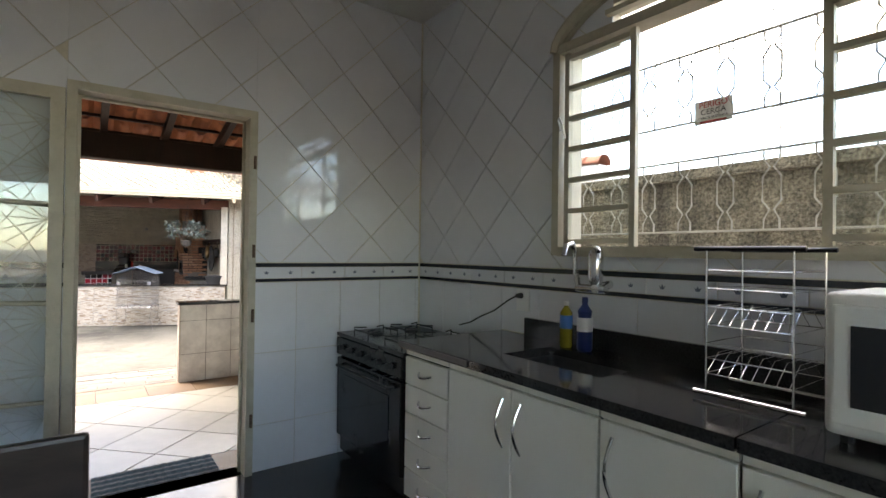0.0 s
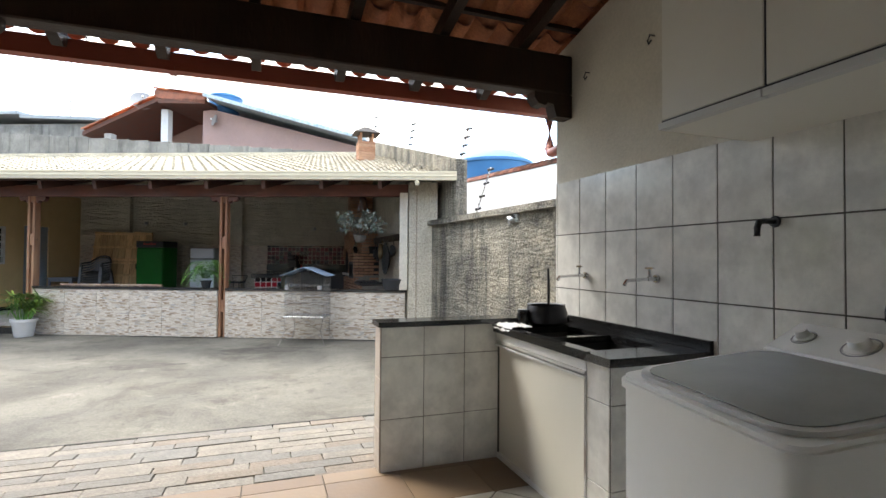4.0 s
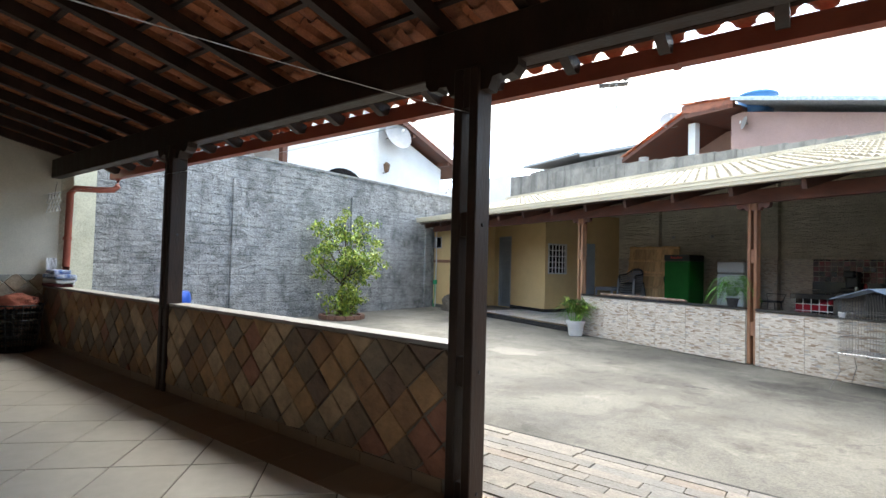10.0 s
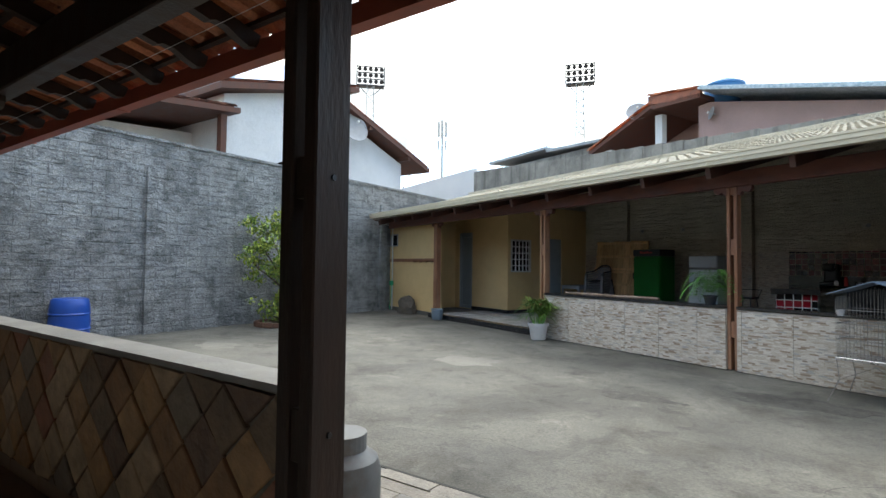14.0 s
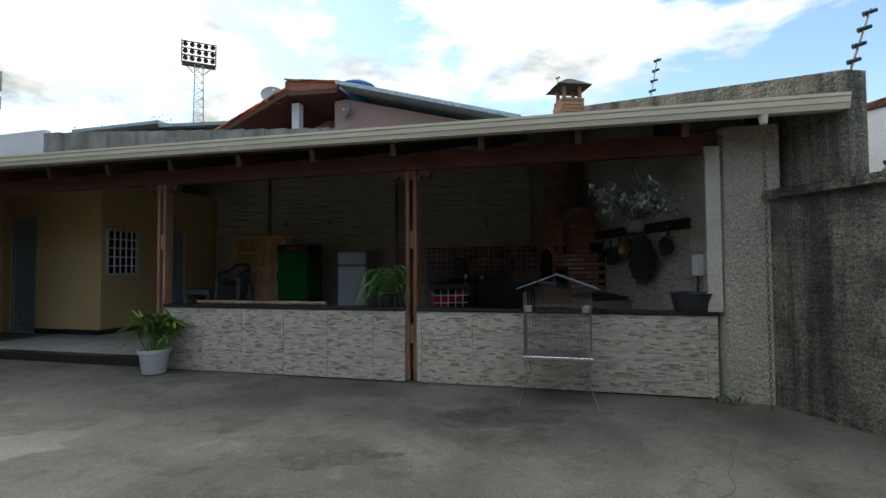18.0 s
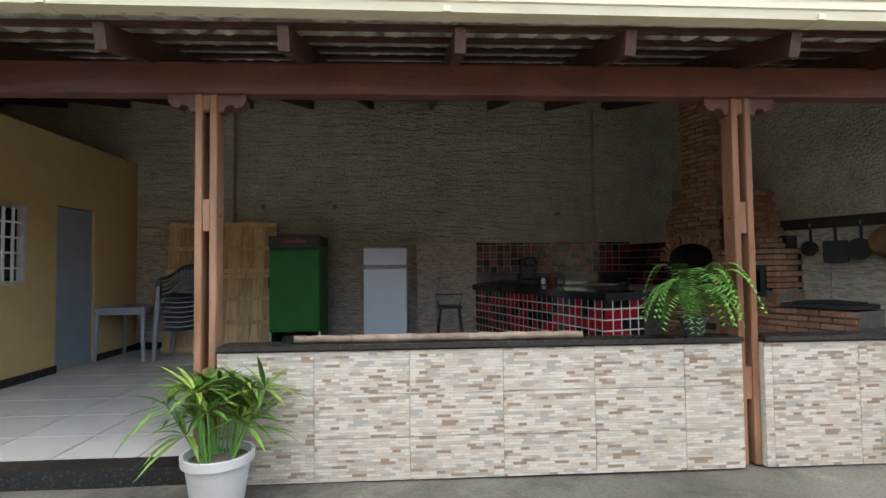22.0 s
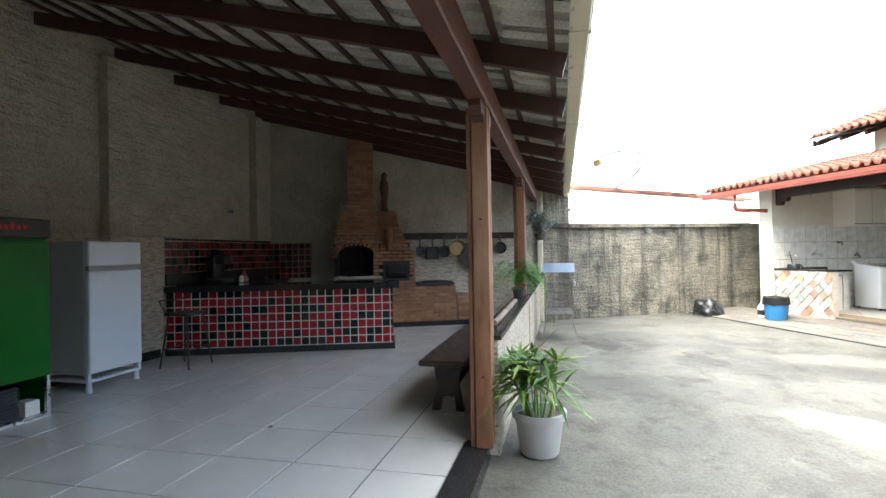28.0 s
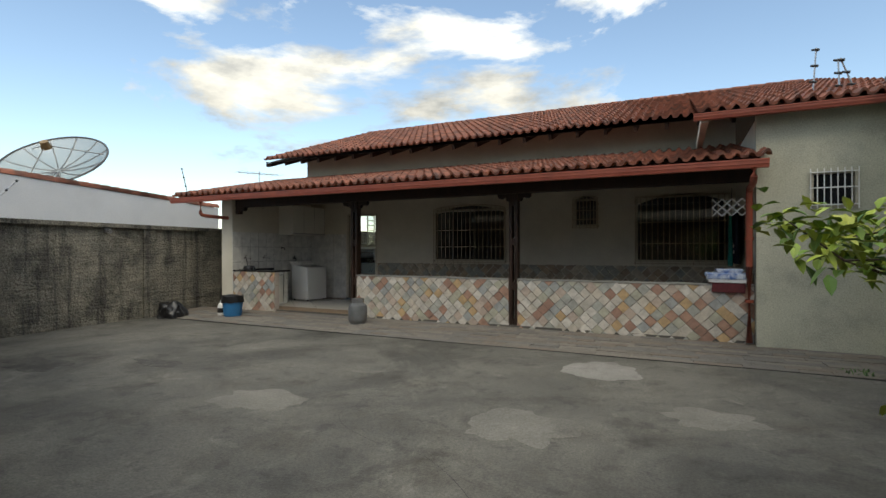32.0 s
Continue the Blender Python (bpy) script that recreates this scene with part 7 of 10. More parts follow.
solid("roof_side_wall", boxes((-7.7, 4.2, 3.3, -7.6, 6.3, 3.42)), M_CREAM, "cream wall below the west roof", "wall")
bm = bmesh.new()
bm.faces.new([bm.verts.new(p) for p in ((-8.6, 1.0, 5.1), (-10.0, 1.0, 5.1), (-10.1, -0.6, 5.62), (-8.9, -0.6, 5.62))])
solid("roof_flashing", bm, M_FLASHING, "grey metal sheet patched into the roof", "flashing")
wb = thing("window_3", "small barred window of the west room", "window", pose(-9.185, 6.21, 2.02), kind="structure")
part("window_frame", boxes((-0.255, -0.1, 0, -0.225, 0.01, 0.48), (0.225, -0.1, 0, 0.255, 0.01, 0.48), (-0.225, -0.1, 0, 0.225, 0.01, 0.03), (-0.225, -0.1, 0.45, 0.225, 0.01, 0.48)), M_WINCREAM, wb)
part("pane", boxes((-0.225, -0.09, 0.03, 0.225, -0.086, 0.45)), M_DARKGLASS, wb)
for k in range(8):
    bm = bmesh.new()
    x = -0.26 + k * 0.0743
    tube(bm, [(x, 0.03, -0.03), (x, 0.03, 0.52)], 0.007, 6)
    part("bar", bm, M_WHITE, wb)
for z in (0.02, 0.25, 0.46):
    part("cross_rail", boxes((-0.27, 0.02, z, 0.27, 0.04, z + 0.014)), M_WHITE, wb)

# ---- barbecue shed ----
for u in (-8.78, -5.28):
    p = slotted_post("shed_post", "reddish brown wooden shed post of two planks with spacer blocks", SHED @ pose(u + 0.03 if u < -6 else u - 0.013, 11.27 if u < -6 else 11.28, 0.0), 2.4, 0.135, 0.115, M_REDWOOD, [(0.47, 0.69), (1.54, 1.74), (2.3, 2.4)] if u < -6 else [(0.42, 0.63), (1.5, 1.71), (2.3, 2.4)], 0.045, foot=0.0 if u > -6 else SHED_Z)
    for s in (-1, 1):
        bracket(p, s, 2.4, 0.08, M_BEAM, 0.24, 0.11)
    bm = bmesh.new()
    rbox(bm, -0.05, 0.06, 0.835 if u > -6 else SHED_Z, 0.05, 0.095, 2.4, 0.006, 1)
    part("back_plank", bm, M_REDWOOD, p)
p = thing("shed_post", "plain reddish brown wooden post beside the store", "post", SHED @ pose(-12.66, 11.36, 0), kind="structure")
bm = bmesh.new()
rbox(bm, -0.07, -0.07, 0.0, 0.07, 0.07, 2.42, 0.008, 1)
part("shaft", bm, M_REDWOOD, p)
for s in (-1, 1):
    bracket(p, s, 2.42, 0.08, M_BEAM, 0.22)
bm = bmesh.new()
rbox(bm, -15.1, 11.2, 2.4, -2.05, 11.32, 2.6, 0.008, 1)
solid("shed_beam", bm, M_BEAM, "reddish brown front beam of the shed", "beam", SHED)
SS = 0.262
SL_S = math.atan(SS)


def srf_z(v):
    """Underside of the shed rafters."""
    return 2.61 + SS * (v - 11.3)


roof_s = thing("shed_roof", "shed roof of pale concrete tiles on reddish rafters", "roof", SHED, kind="structure")
for k in range(16):
    u = -16.6 + k * 0.94
    v1 = 15.99
    xw = 0.9205 * u + 0.3907 * 15.9
    if xw < -9.6:
        v1 = 15.99
    if 0.9205 * u + 0.3907 * 10.8 < -9.7:
        continue
    if xw > 2.5:
        v1 = 15.9 - (xw - 2.5) / 0.39
    L = (v1 - 10.72) / math.cos(SL_S)
    bm = bmesh.new()
    t = bmesh.new()
    box(t, -0.03, 0, 0, 0.03, L, 0.13)
    join(bm, t, Matrix.Translation((u, 10.72, srf_z(10.72))) @ pose(0, 0, 0, math.degrees(SL_S), 0, 0))
    part("rafter", bm, M_REDDARK, roof_s)
for j in range(16):
    v = 10.78 + j * 0.328
    u0, u1 = max(-17.0, (-9.72 - 0.3907 * v) / 0.9205), (2.45 - 0.3907 * v) / 0.9205
    bm = bmesh.new()
    z = srf_z(v) + 0.135
    box(bm, u0, v - 0.02, z, u1, v + 0.02, z + 0.025)
    part("batten", bm, M_REDDARK, roof_s)
ms = plane((-17.6, 10.66, srf_z(10.66) + 0.185), (1, 0, 0), (0, math.cos(SL_S), math.sin(SL_S)))


def in_shed(x, y):
    u, v = -17.6 + x, 10.66 + y * math.cos(SL_S)
    w = 0.9205 * u + 0.3907 * v
    return -9.72 < w < 2.84


tile_roof(roof_s, ms, 86, 17, 0.2, 0.335, M_PALETILE, lambda c, r: r < 5 and 14 <= c < 74, skew=in_shed, jitter=0.008, below=M_LITUNDER)
gutter("shed_gutter", "cream painted metal gutter along the shed eave", ((-1.28, 10.68, 2.573), (-15.05, 10.68, 2.66)), M_GUTTERCREAM, 0.12, 0.13, SHED)
pipe_s = thing("rain_chain", "rusty rain chain and spout at the end of the shed gutter", "rain chain", SHED @ pose(-1.9, 10.62, 0), kind="structure")
bm = bmesh.new()
cyl(bm, (0, 0, 2.5), (0, 0, 2.58), 0.03, 0.04, 12)
part("spout", bm, M_GUTTERCREAM, pipe_s)
bm = bmesh.new()
for k in range(60):
    a, z = (k % 2) * math.pi / 2, 0.06 + k * 0.041
    tube(bm, [(0.012 * math.cos(b) * math.cos(a), 0.012 * math.cos(b) * math.sin(a), z + 0.026 * math.sin(b)) for b in [2 * math.pi * i / 8 for i in range(8)]], 0.003, 4, True)
part("chain", bm, M_RUST, pipe_s)
solid("tile_edge_east", boxes((-2.24, 11.14, 0.835, -2.11, 11.2, 2.45)), M_CREAMLINE, "pale plaster edge at the end of the low wall", "trim", SHED)

# timber panel against the wall
panel_t = thing("timber_panel", "knotty pine board panel with cross battens leaning on the wall", "panel", SHED @ pose(-10.35, 15.5, SHED_Z + 0.002, -7.6, 0, 1.5))
for k in range(9):
    bm = bmesh.new()
    rbox(bm, -0.79 + k * 0.1755, 0, 0, -0.79 + k * 0.1755 + 0.1705, 0.022, 1.95 - 0.012 * (k % 3), 0.003, 1)
    part("board", bm, M_PINE, panel_t)
for z in (0.03, 0.4, 0.75, 1.08, 1.16, 1.5, 1.86):
    bm = bmesh.new()
    rbox(bm, -0.79, -0.032, z, 0.785, 0, z + 0.06, 0.003, 1)
    part("batten", bm, M_PINE, panel_t)

# stacked plastic chairs
def plastic_chair(label, m, material):
    ob = thing("plastic_chair", label, "chair", m, "stacked plastic chairs")
    bm = bmesh.new()
    t = bmesh.new()
    bmesh.ops.create_grid(t, x_segments=10, y_segments=10, size=0.21)
    for v in t.verts:
        v.co.z = 0.42 - 0.025 * (1 - (v.co.x / 0.21) ** 2) + 0.02 * (v.co.y / 0.21)
    g = bmesh.ops.extrude_face_region(t, geom=t.faces[:])
    bmesh.ops.translate(t, vec=(0, 0, -0.012), verts=[q for q in g["geom"] if isinstance(q, bmesh.types.BMVert)])
    join(bm, t)
    part("seat", bm, material, ob, smooth=True)
    bm = bmesh.new()
    n = 9
    pts = [(-0.22 + 0.44 * k / 14, 0.2 + 0.07 * (1 - ((k - 7) / 7) ** 2), 0.82 - 0.10 * abs((k - 7) / 7) ** 2.5) for k in range(15)]
    tube(bm, pts, 0.02, 6)
    part("top_rail", bm, material, ob, smooth=True)
    bm = bmesh.new()
    tube(bm, [(-0.2 + 0.4 * k / 10, 0.2 + 0.03 * (1 - ((k - 5) / 5) ** 2), 0.47) for k in range(11)], 0.018, 6)
    part("lower_rail", bm, material, ob, smooth=True)
    for k in range(n):
        x = -0.17 + 0.34 * k / (n - 1)
        zt = 0.80 - 0.09 * abs(x / 0.22) ** 2.5
        yt = 0.2 + 0.07 * (1 - (x / 0.22) ** 2)
        t = bmesh.new()
        a, b = Vector((x, 0.2 + 0.03 * (1 - (x / 0.2) ** 2), 0.47)), Vector((x * 1.05, yt, zt))
        cyl(t, a, b, 0.014, 0.014, 5)
        part("back_slat", t, material, ob, smooth=True)
    for s in (-1, 1):
        bm = bmesh.new()
        tube(bm, [(s * 0.22, 0.2, 0.72), (s * 0.265, 0.12, 0.66), (s * 0.275, -0.05, 0.64), (s * 0.27, -0.2, 0.625), (s * 0.262, -0.23, 0.58)], 0.02, 6)
        part("armrest", bm, material, ob, smooth=True)
        for y in (-0.2, 0.2):
            bm = bmesh.new()
            t = bmesh.new()
            top_z = 0.6 if y < 0 else 0.46
            a, b = Vector((s * 0.27, y * 1.3, 0.0)), Vector((s * (0.26 if y < 0 else 0.2), y * 1.05, top_z))
            cyl(t, a, b, 0.026, 0.038, 6)
            join(bm, t)
            part("leg", bm, material, ob, smooth=True)
    return ob


cm = SHED @ pose(-10.70, 15.2, SHED_Z, 0, 0, 2)
first = plastic_chair("grey plastic garden chair in a tall stack", cm, M_GREYCHAIR)
for k in range(1, 7):
    copy_thing(first, cm @ pose(0, 0.008 * k, 0.065 * k, 0, 0, 0.5 * ((k * 7) % 5 - 2)))
plastic_chair("dark charcoal plastic chair on top of the stack", cm @ pose(0, 0.06, 0.455, 0, 0, 1), M_DARKCHAIR)
tbl = thing("plastic_table", "grey plastic garden table beside the stacked chairs", "table", SHED @ pose(-11.4, 15.25, SHED_Z))
bm = bmesh.new()
rbox(bm, -0.33, -0.36, 0.69, 0.33, 0.36, 0.72, 0.012)
part("tabletop", bm, M_GREYCHAIR, tbl)
part("apron", boxes((-0.3, -0.34, 0.62, 0.3, -0.32, 0.69), (-0.3, 0.32, 0.62, 0.3, 0.34, 0.69), (-0.32, -0.3, 0.62, -0.3, 0.3, 0.69), (0.3, -0.3, 0.62, 0.32, 0.3, 0.69)), M_GREYCHAIR, tbl)
for x in (-0.29, 0.29):
    for y in (-0.32, 0.32):
        bm = bmesh.new()
        cyl(bm, (x * 1.08, y * 1.05, 0), (x, y, 0.7), 0.022, 0.034, 8)
        part("leg", bm, M_GREYCHAIR, tbl)

# beer cooler
cool = thing("drinks_cooler", "green upright drinks cooler with a black header and open base", "cooler", SHED @ pose(-9.125, 15.3, SHED_Z))
bm = bmesh.new()
rbox(bm, -0.35, -0.27, 0.34, 0.35, 0.3, 1.5, 0.012)
part("body", bm, M_GREEN, cool)
bm = bmesh.new()
rbox(bm, -0.34, -0.31, 0.34, 0.34, -0.272, 1.47, 0.012)
d = part("door", bm, M_GREEN, cool)
bm = bmesh.new()
rbox(bm, -0.352, -0.325, 0.95, -0.342, -0.27, 1.1, 0.003, 1)
part("hinge", bm, M_BLACK, d)
bm = bmesh.new()
rbox(bm, -0.355, -0.31, 1.5, 0.355, 0.3, 1.66, 0.015)
head = part("header", bm, M_BLACK, cool)
rng = random.Random(3)
for k in range(7):
    bm = bmesh.new()
    h = 0.035 + 0.02 * (k in (0, 4))
    rbox(bm, -0.16 + k * 0.047, -0.314, 1.565, -0.16 + k * 0.047 + 0.034, -0.309, 1.565 + h, 0.002, 1)
    part("sign_bar", bm, M_REDPAINT, head, "red lettering bar with pale outline")
part("base_post", boxes((-0.35, -0.29, 0.0, -0.32, -0.26, 0.34)), M_STEEL, cool)
part("base_post", boxes((0.32, -0.29, 0.0, 0.35, -0.26, 0.34)), M_STEEL, cool)
part("base_tray", boxes((-0.35, -0.29, 0.0, 0.35, 0.3, 0.02)), M_STEEL, cool)
part("back_panel", boxes((-0.35, 0.27, 0.02, 0.35, 0.3, 0.34), (-0.35, -0.25, 0.02, -0.335, 0.27, 0.34), (0.335, -0.25, 0.02, 0.35, 0.27, 0.34)), M_GREEN, cool)
comp = part("condenser", boxes((-0.17, -0.2, 0.021, 0.15, 0.1, 0.28)), M_BLACK, cool)
for k in range(9):
    part("fin", boxes((-0.18, -0.21, 0.04 + k * 0.027, 0.16, -0.2, 0.05 + k * 0.027)), M_DARKMETAL, comp)
bm = bmesh.new()
rbox(bm, 0.18, -0.24, 0.02, 0.3, -0.1, 0.14, 0.004, 1)
part("control_box", bm, M_WHITE, cool)
bm = bmesh.new()
cyl(bm, (-0.351, -0.02, 0.95), (-0.356, -0.02, 0.95), 0.13, 0.13, 24)
part("emblem", bm, M_CREAMLINE, cool, "round pale emblem on the side")

# fridge
fr = thing("fridge", "white two-door fridge on feet with a grey handle strip", "fridge", SHED @ pose(-7.905, 15.585, SHED_Z))
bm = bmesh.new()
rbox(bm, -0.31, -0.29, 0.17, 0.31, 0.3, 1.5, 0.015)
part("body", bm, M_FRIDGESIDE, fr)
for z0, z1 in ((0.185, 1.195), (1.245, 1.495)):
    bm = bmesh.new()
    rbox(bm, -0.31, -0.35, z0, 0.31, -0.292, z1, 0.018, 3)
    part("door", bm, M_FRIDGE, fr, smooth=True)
part("handle_strip", boxes((-0.305, -0.345, 1.197, 0.305, -0.3, 1.243)), M_GREYPLASTIC, fr)
part("plinth_frame", boxes((-0.31, -0.33, 0.12, -0.28, -0.29, 0.2), (0.28, -0.33, 0.12, 0.31, -0.29, 0.2), (-0.31, -0.33, 0.1, 0.31, 0.3, 0.12)), M_FRIDGE, fr)
for k in range(10):
    part("grille_bar", boxes((-0.26 + k * 0.053, -0.32, 0.121, -0.235 + k * 0.053, 0.1, 0.13)), M_FRIDGE, fr)
for x in (-0.28, 0.28):
    for y in (-0.3, 0.26):
        bm = bmesh.new()
        cyl(bm, (x, y, 0), (x, y, 0.11), 0.03, 0.022, 12)
        part("foot", bm, M_FRIDGE, fr)

# wall spots
for u, z in ((-9.88, 2.26), (-8.78, 2.25), (-5.25, 2.13)):
    sp = thing("wall_spot", "small grey wall spotlight on a square plate", "spotlight", SHED @ pose(u, 15.945, z), "shed wall spots")
    bm = bmesh.new()
    rbox(bm, -0.06, -0.02, -0.06, 0.06, 0, 0.06, 0.006, 1)
    part("plate", bm, M_CREAMLINE, sp)
    bm = bmesh.new()
    cyl(bm, (0.02, -0.02, 0.0), (0.07, -0.1, 0.01), 0.02, 0.035, 12)
    part("head", bm, M_GREYPLASTIC, sp)

# bar
BAR = pose(0.22, 17.2, SHED_Z, 0, 0, -94.2)
bar = thing("bar_counter", "red and black tiled bar counter under a black granite top", "bar", BAR)
BL, BW = 3.03, 0.52
part("core", boxes((0, 0.0, 0.0, BL - 0.012, BW, 0.842)), M_WHITEPAINT, bar)
bm = bmesh.new()
rbox(bm, -0.0, -0.06, 0.842, BL + 0.09, BW + 0.03, 0.925, 0.006, 1)
part("granite_top", bm, M_GRANITE, bar)
part("plinth", boxes((0, -0.03, 0.0, BL + 0.02, 0.0, 0.085), (BL - 0.012, 0.0, 0.0, BL + 0.02, BW, 0.085)), M_KERB, bar)
# bar frame: x runs along the bar away from the wall, the tiled face looks to -y
bface = plane((0, -0.001, 0), (1, 0, 0), (0, 0, 1))
lay(bar, "bar_tile", grid(0, 0.085, BL, 0.86, 0.0, 0.087, 0.1107, 0.1107, 0.013), [(0, 0.087, BL, 0.841)], bface, 0.003, M_BARTILE, 0.002)
bend = plane((BL - 0.011, 0, 0), (0, 1, 0), (0, 0, 1))
lay(bar, "bar_tile", grid(0, 0.085, BW, 0.86, 0.0, 0.087, 0.1107, 0.1107, 0.013), [(0, 0.087, BW, 0.841)], bend, 0.003, M_BARTILE, 0.002)
back = thing("back_counter", "black granite counter along the shed wall behind the bar", "counter", SHED, kind="")
part("slab", boxes((-6.3, 15.4, 0.99, -4.25, 15.94, 1.03)), M_GRANITE, back)
part("upstand", boxes((-6.5, 15.915, 1.03, -4.05, 15.94, 1.2)), M_GRANITE, back)
part("base", boxes((-5.4, 15.45, SHED_Z, -4.25, 15.93, 0.99)), M_BLACK, back)
lay(wall_shed, "splash_tile", grid(-6.5, 1.2, -3.9, 1.69, -6.5, 1.2, 0.1107, 0.1107, 0.013), [(-6.5, 1.2, -4.0, 1.68)], plane((0, 15.998, 0), (1, 0, 0), (0, 0, 1)), 0.008, M_BARTILE2, 0.002)
lay(wall_shed_east, "splash_tile", grid(-16.4, 1.0, -15.45, 1.69, -16.4, 1.2, 0.1107, 0.1107, 0.013), [(-16.4, 1.0, -15.5, 1.64)], plane((2.51, 0, 0), (0, -1, 0), (0, 0, 1)), 0.03, M_BARTILE2, 0.002)
cof = thing("coffee_machine", "black pod coffee machine on the back counter", "coffee machine", SHED @ pose(-5.72, 15.68, 1.031))
bm = bmesh.new()
rbox(bm, -0.13, -0.15, 0.0, 0.13, 0.17, 0.06, 0.02)
part("base", bm, M_BLACK, cof)
bm = bmesh.new()
rbox(bm, -0.11, 0.02, 0.06, 0.11, 0.17, 0.4, 0.04, 3)
part("body", bm, M_BLACK, cof, smooth=True)
bm = bmesh.new()
rbox(bm, -0.09, -0.14, 0.27, 0.09, 0.05, 0.41, 0.04, 3)
part("head", bm, M_BLACK, cof, smooth=True)
bm = bmesh.new()
lathe(bm, [(0.04, 0), (0.045, 0.01), (0.04, 0.02)], 16, pose(0.1, -0.08, 0.34, 0, 90, 0))
part("dial", bm, M_CHROME, cof)
for u, v, h, r, mt, lb in ((-5.42, 15.5, 0.17, 0.03, M_REDPLASTIC, "dark red bottle on the back counter"), (-5.55, 15.45, 0.1, 0.035, M_WHITE, "small white cup on the back counter"), (-5.25, 15.6, 0.08, 0.05, M_STEEL, "small steel bowl on the back counter")):
    b = thing("kitchenware", lb, "kitchenware", SHED @ pose(u, v, 1.031))
    bm = bmesh.new()
    lathe(bm, [(r * 0.8, 0), (r, 0.01), (r, h * 0.7), (r * 0.6, h * 0.9), (r * 0.5, h)], 14)
    part("body", bm, mt, b, smooth=True)
# stool
st = thing("bar_stool", "black metal bar stool with a low back rail", "stool", SHED @ pose(-6.98, 15.2, SHED_Z))
bm = bmesh.new()
rbox(bm, -0.17, -0.17, 0.62, 0.17, 0.17, 0.655, 0.015)
part("seat", bm, M_BLACK, st)
for x in (-1, 1):
    for y in (-1, 1):
        bm = bmesh.new()
        tube(bm, [(x * 0.2, y * 0.2, 0.0), (x * 0.13, y * 0.13, 0.62)], 0.011, 6)
        part("leg", bm, M_BLACK, st)
bm = bmesh.new()
tube(bm, [(-0.15, 0.15, 0.64), (-0.2, 0.2, 0.8), (0.2, 0.2, 0.8), (0.15, 0.15, 0.64)], 0.01, 6)
part("back_rail", bm, M_BLACK, st)
bm = bmesh.new()
tube(bm, [(-0.18, -0.18, 0.22), (0.18, -0.18, 0.22), (0.18, 0.18, 0.22), (-0.18, 0.18, 0.22)], 0.008, 6, True)
part("foot_ring", bm, M_BLACK, st)

# bench along the low wall
bench = thing("wooden_bench", "dark rustic wooden bench along the inside of the low wall", "bench", SHED @ pose(-7.3, 11.68, SHED_Z))
bm = bmesh.new()
rbox(bm, -1.0, -0.18, 0.41, 1.0, 0.2, 0.46, 0.02)
part("seat", bm, M_CHAIRWOOD, bench)
for x in (-0.75, 0.75):
    bm = bmesh.new()
    prism(bm, [(-0.13, 0), (-0.06, 0), (-0.05, 0.12), (0.06, 0.12), (0.08, 0), (0.15, 0), (0.1, 0.2), (0.13, 0.41), (-0.11, 0.41), (-0.08, 0.2)], -0.03, 0.03, pose(x, 0, 0, 90, 0, 90))
    part("leg", bm, M_CHAIRWOOD, bench)
bm = bmesh.new()
rbox(bm, -0.7, -0.02, 0.14, 0.7, 0.03, 0.22, 0.008)
part("stretcher", bm, M_CHAIRWOOD, bench)

# pole on the low wall
pole = thing("wooden_pole", "weathered round wooden pole lying on the low wall", "pole", SHED @ pose(-7.3, 11.27, 0.857))
for k in range(5):
    bm = bmesh.new()
    x0 = -0.92 + k * 0.368
    tube(bm, [(x0 + 0.368 * i / 6, 0.004 * math.sin(i + k), 0.003 * math.cos(2 * i + k)) for i in range(7)], 0.023 + 0.001 * (k % 2), 10)
    part("segment", bm, M_POLE if k % 2 else M_POLE2, pole)

# barbecue along the side wall
bbq = thing("barbecue", "red brick barbecue with an arched firebox, side oven and chimney", "barbecue", pose(0, 0, 0))
part("core", boxes((2.0, 13.64, SHED_Z, 2.5, 15.05, 1.0), (2.0, 12.9, SHED_Z, 2.48, 13.64, 0.82), (2.0, 12.66, SHED_Z, 2.47, 12.9, 0.66)), M_MORTAR, bbq)
part("fire_back", boxes((2.3, 13.7, 1.0, 2.55, 15.05, 1.62), (2.0, 13.66, 1.0, 2.55, 13.74, 1.47), (2.0, 14.26, 1.0, 2.5, 14.36, 1.6), (2.0, 15.0, 1.0, 2.55, 15.08, 1.6)), M_SOOT, bbq)
part("slab", boxes((1.93, 14.25, 0.98, 2.3, 15.06, 1.025)), M_STONEOUT, bbq)
t = bmesh.new()
rbox(t, 0, 0, 0, 0.045, 0.205, 0.052, 0.006, 1)
brick_me = finish(t, "brick", M_BRICK)
t = bmesh.new()
rbox(t, 0, 0, 0, 0.045, 0.1, 0.052, 0.006, 1)
half_me = finish(t, "brick", M_BRICK)
rngb = random.Random(11)
PITCH_Y, PITCH_Z = 0.217, 0.0635


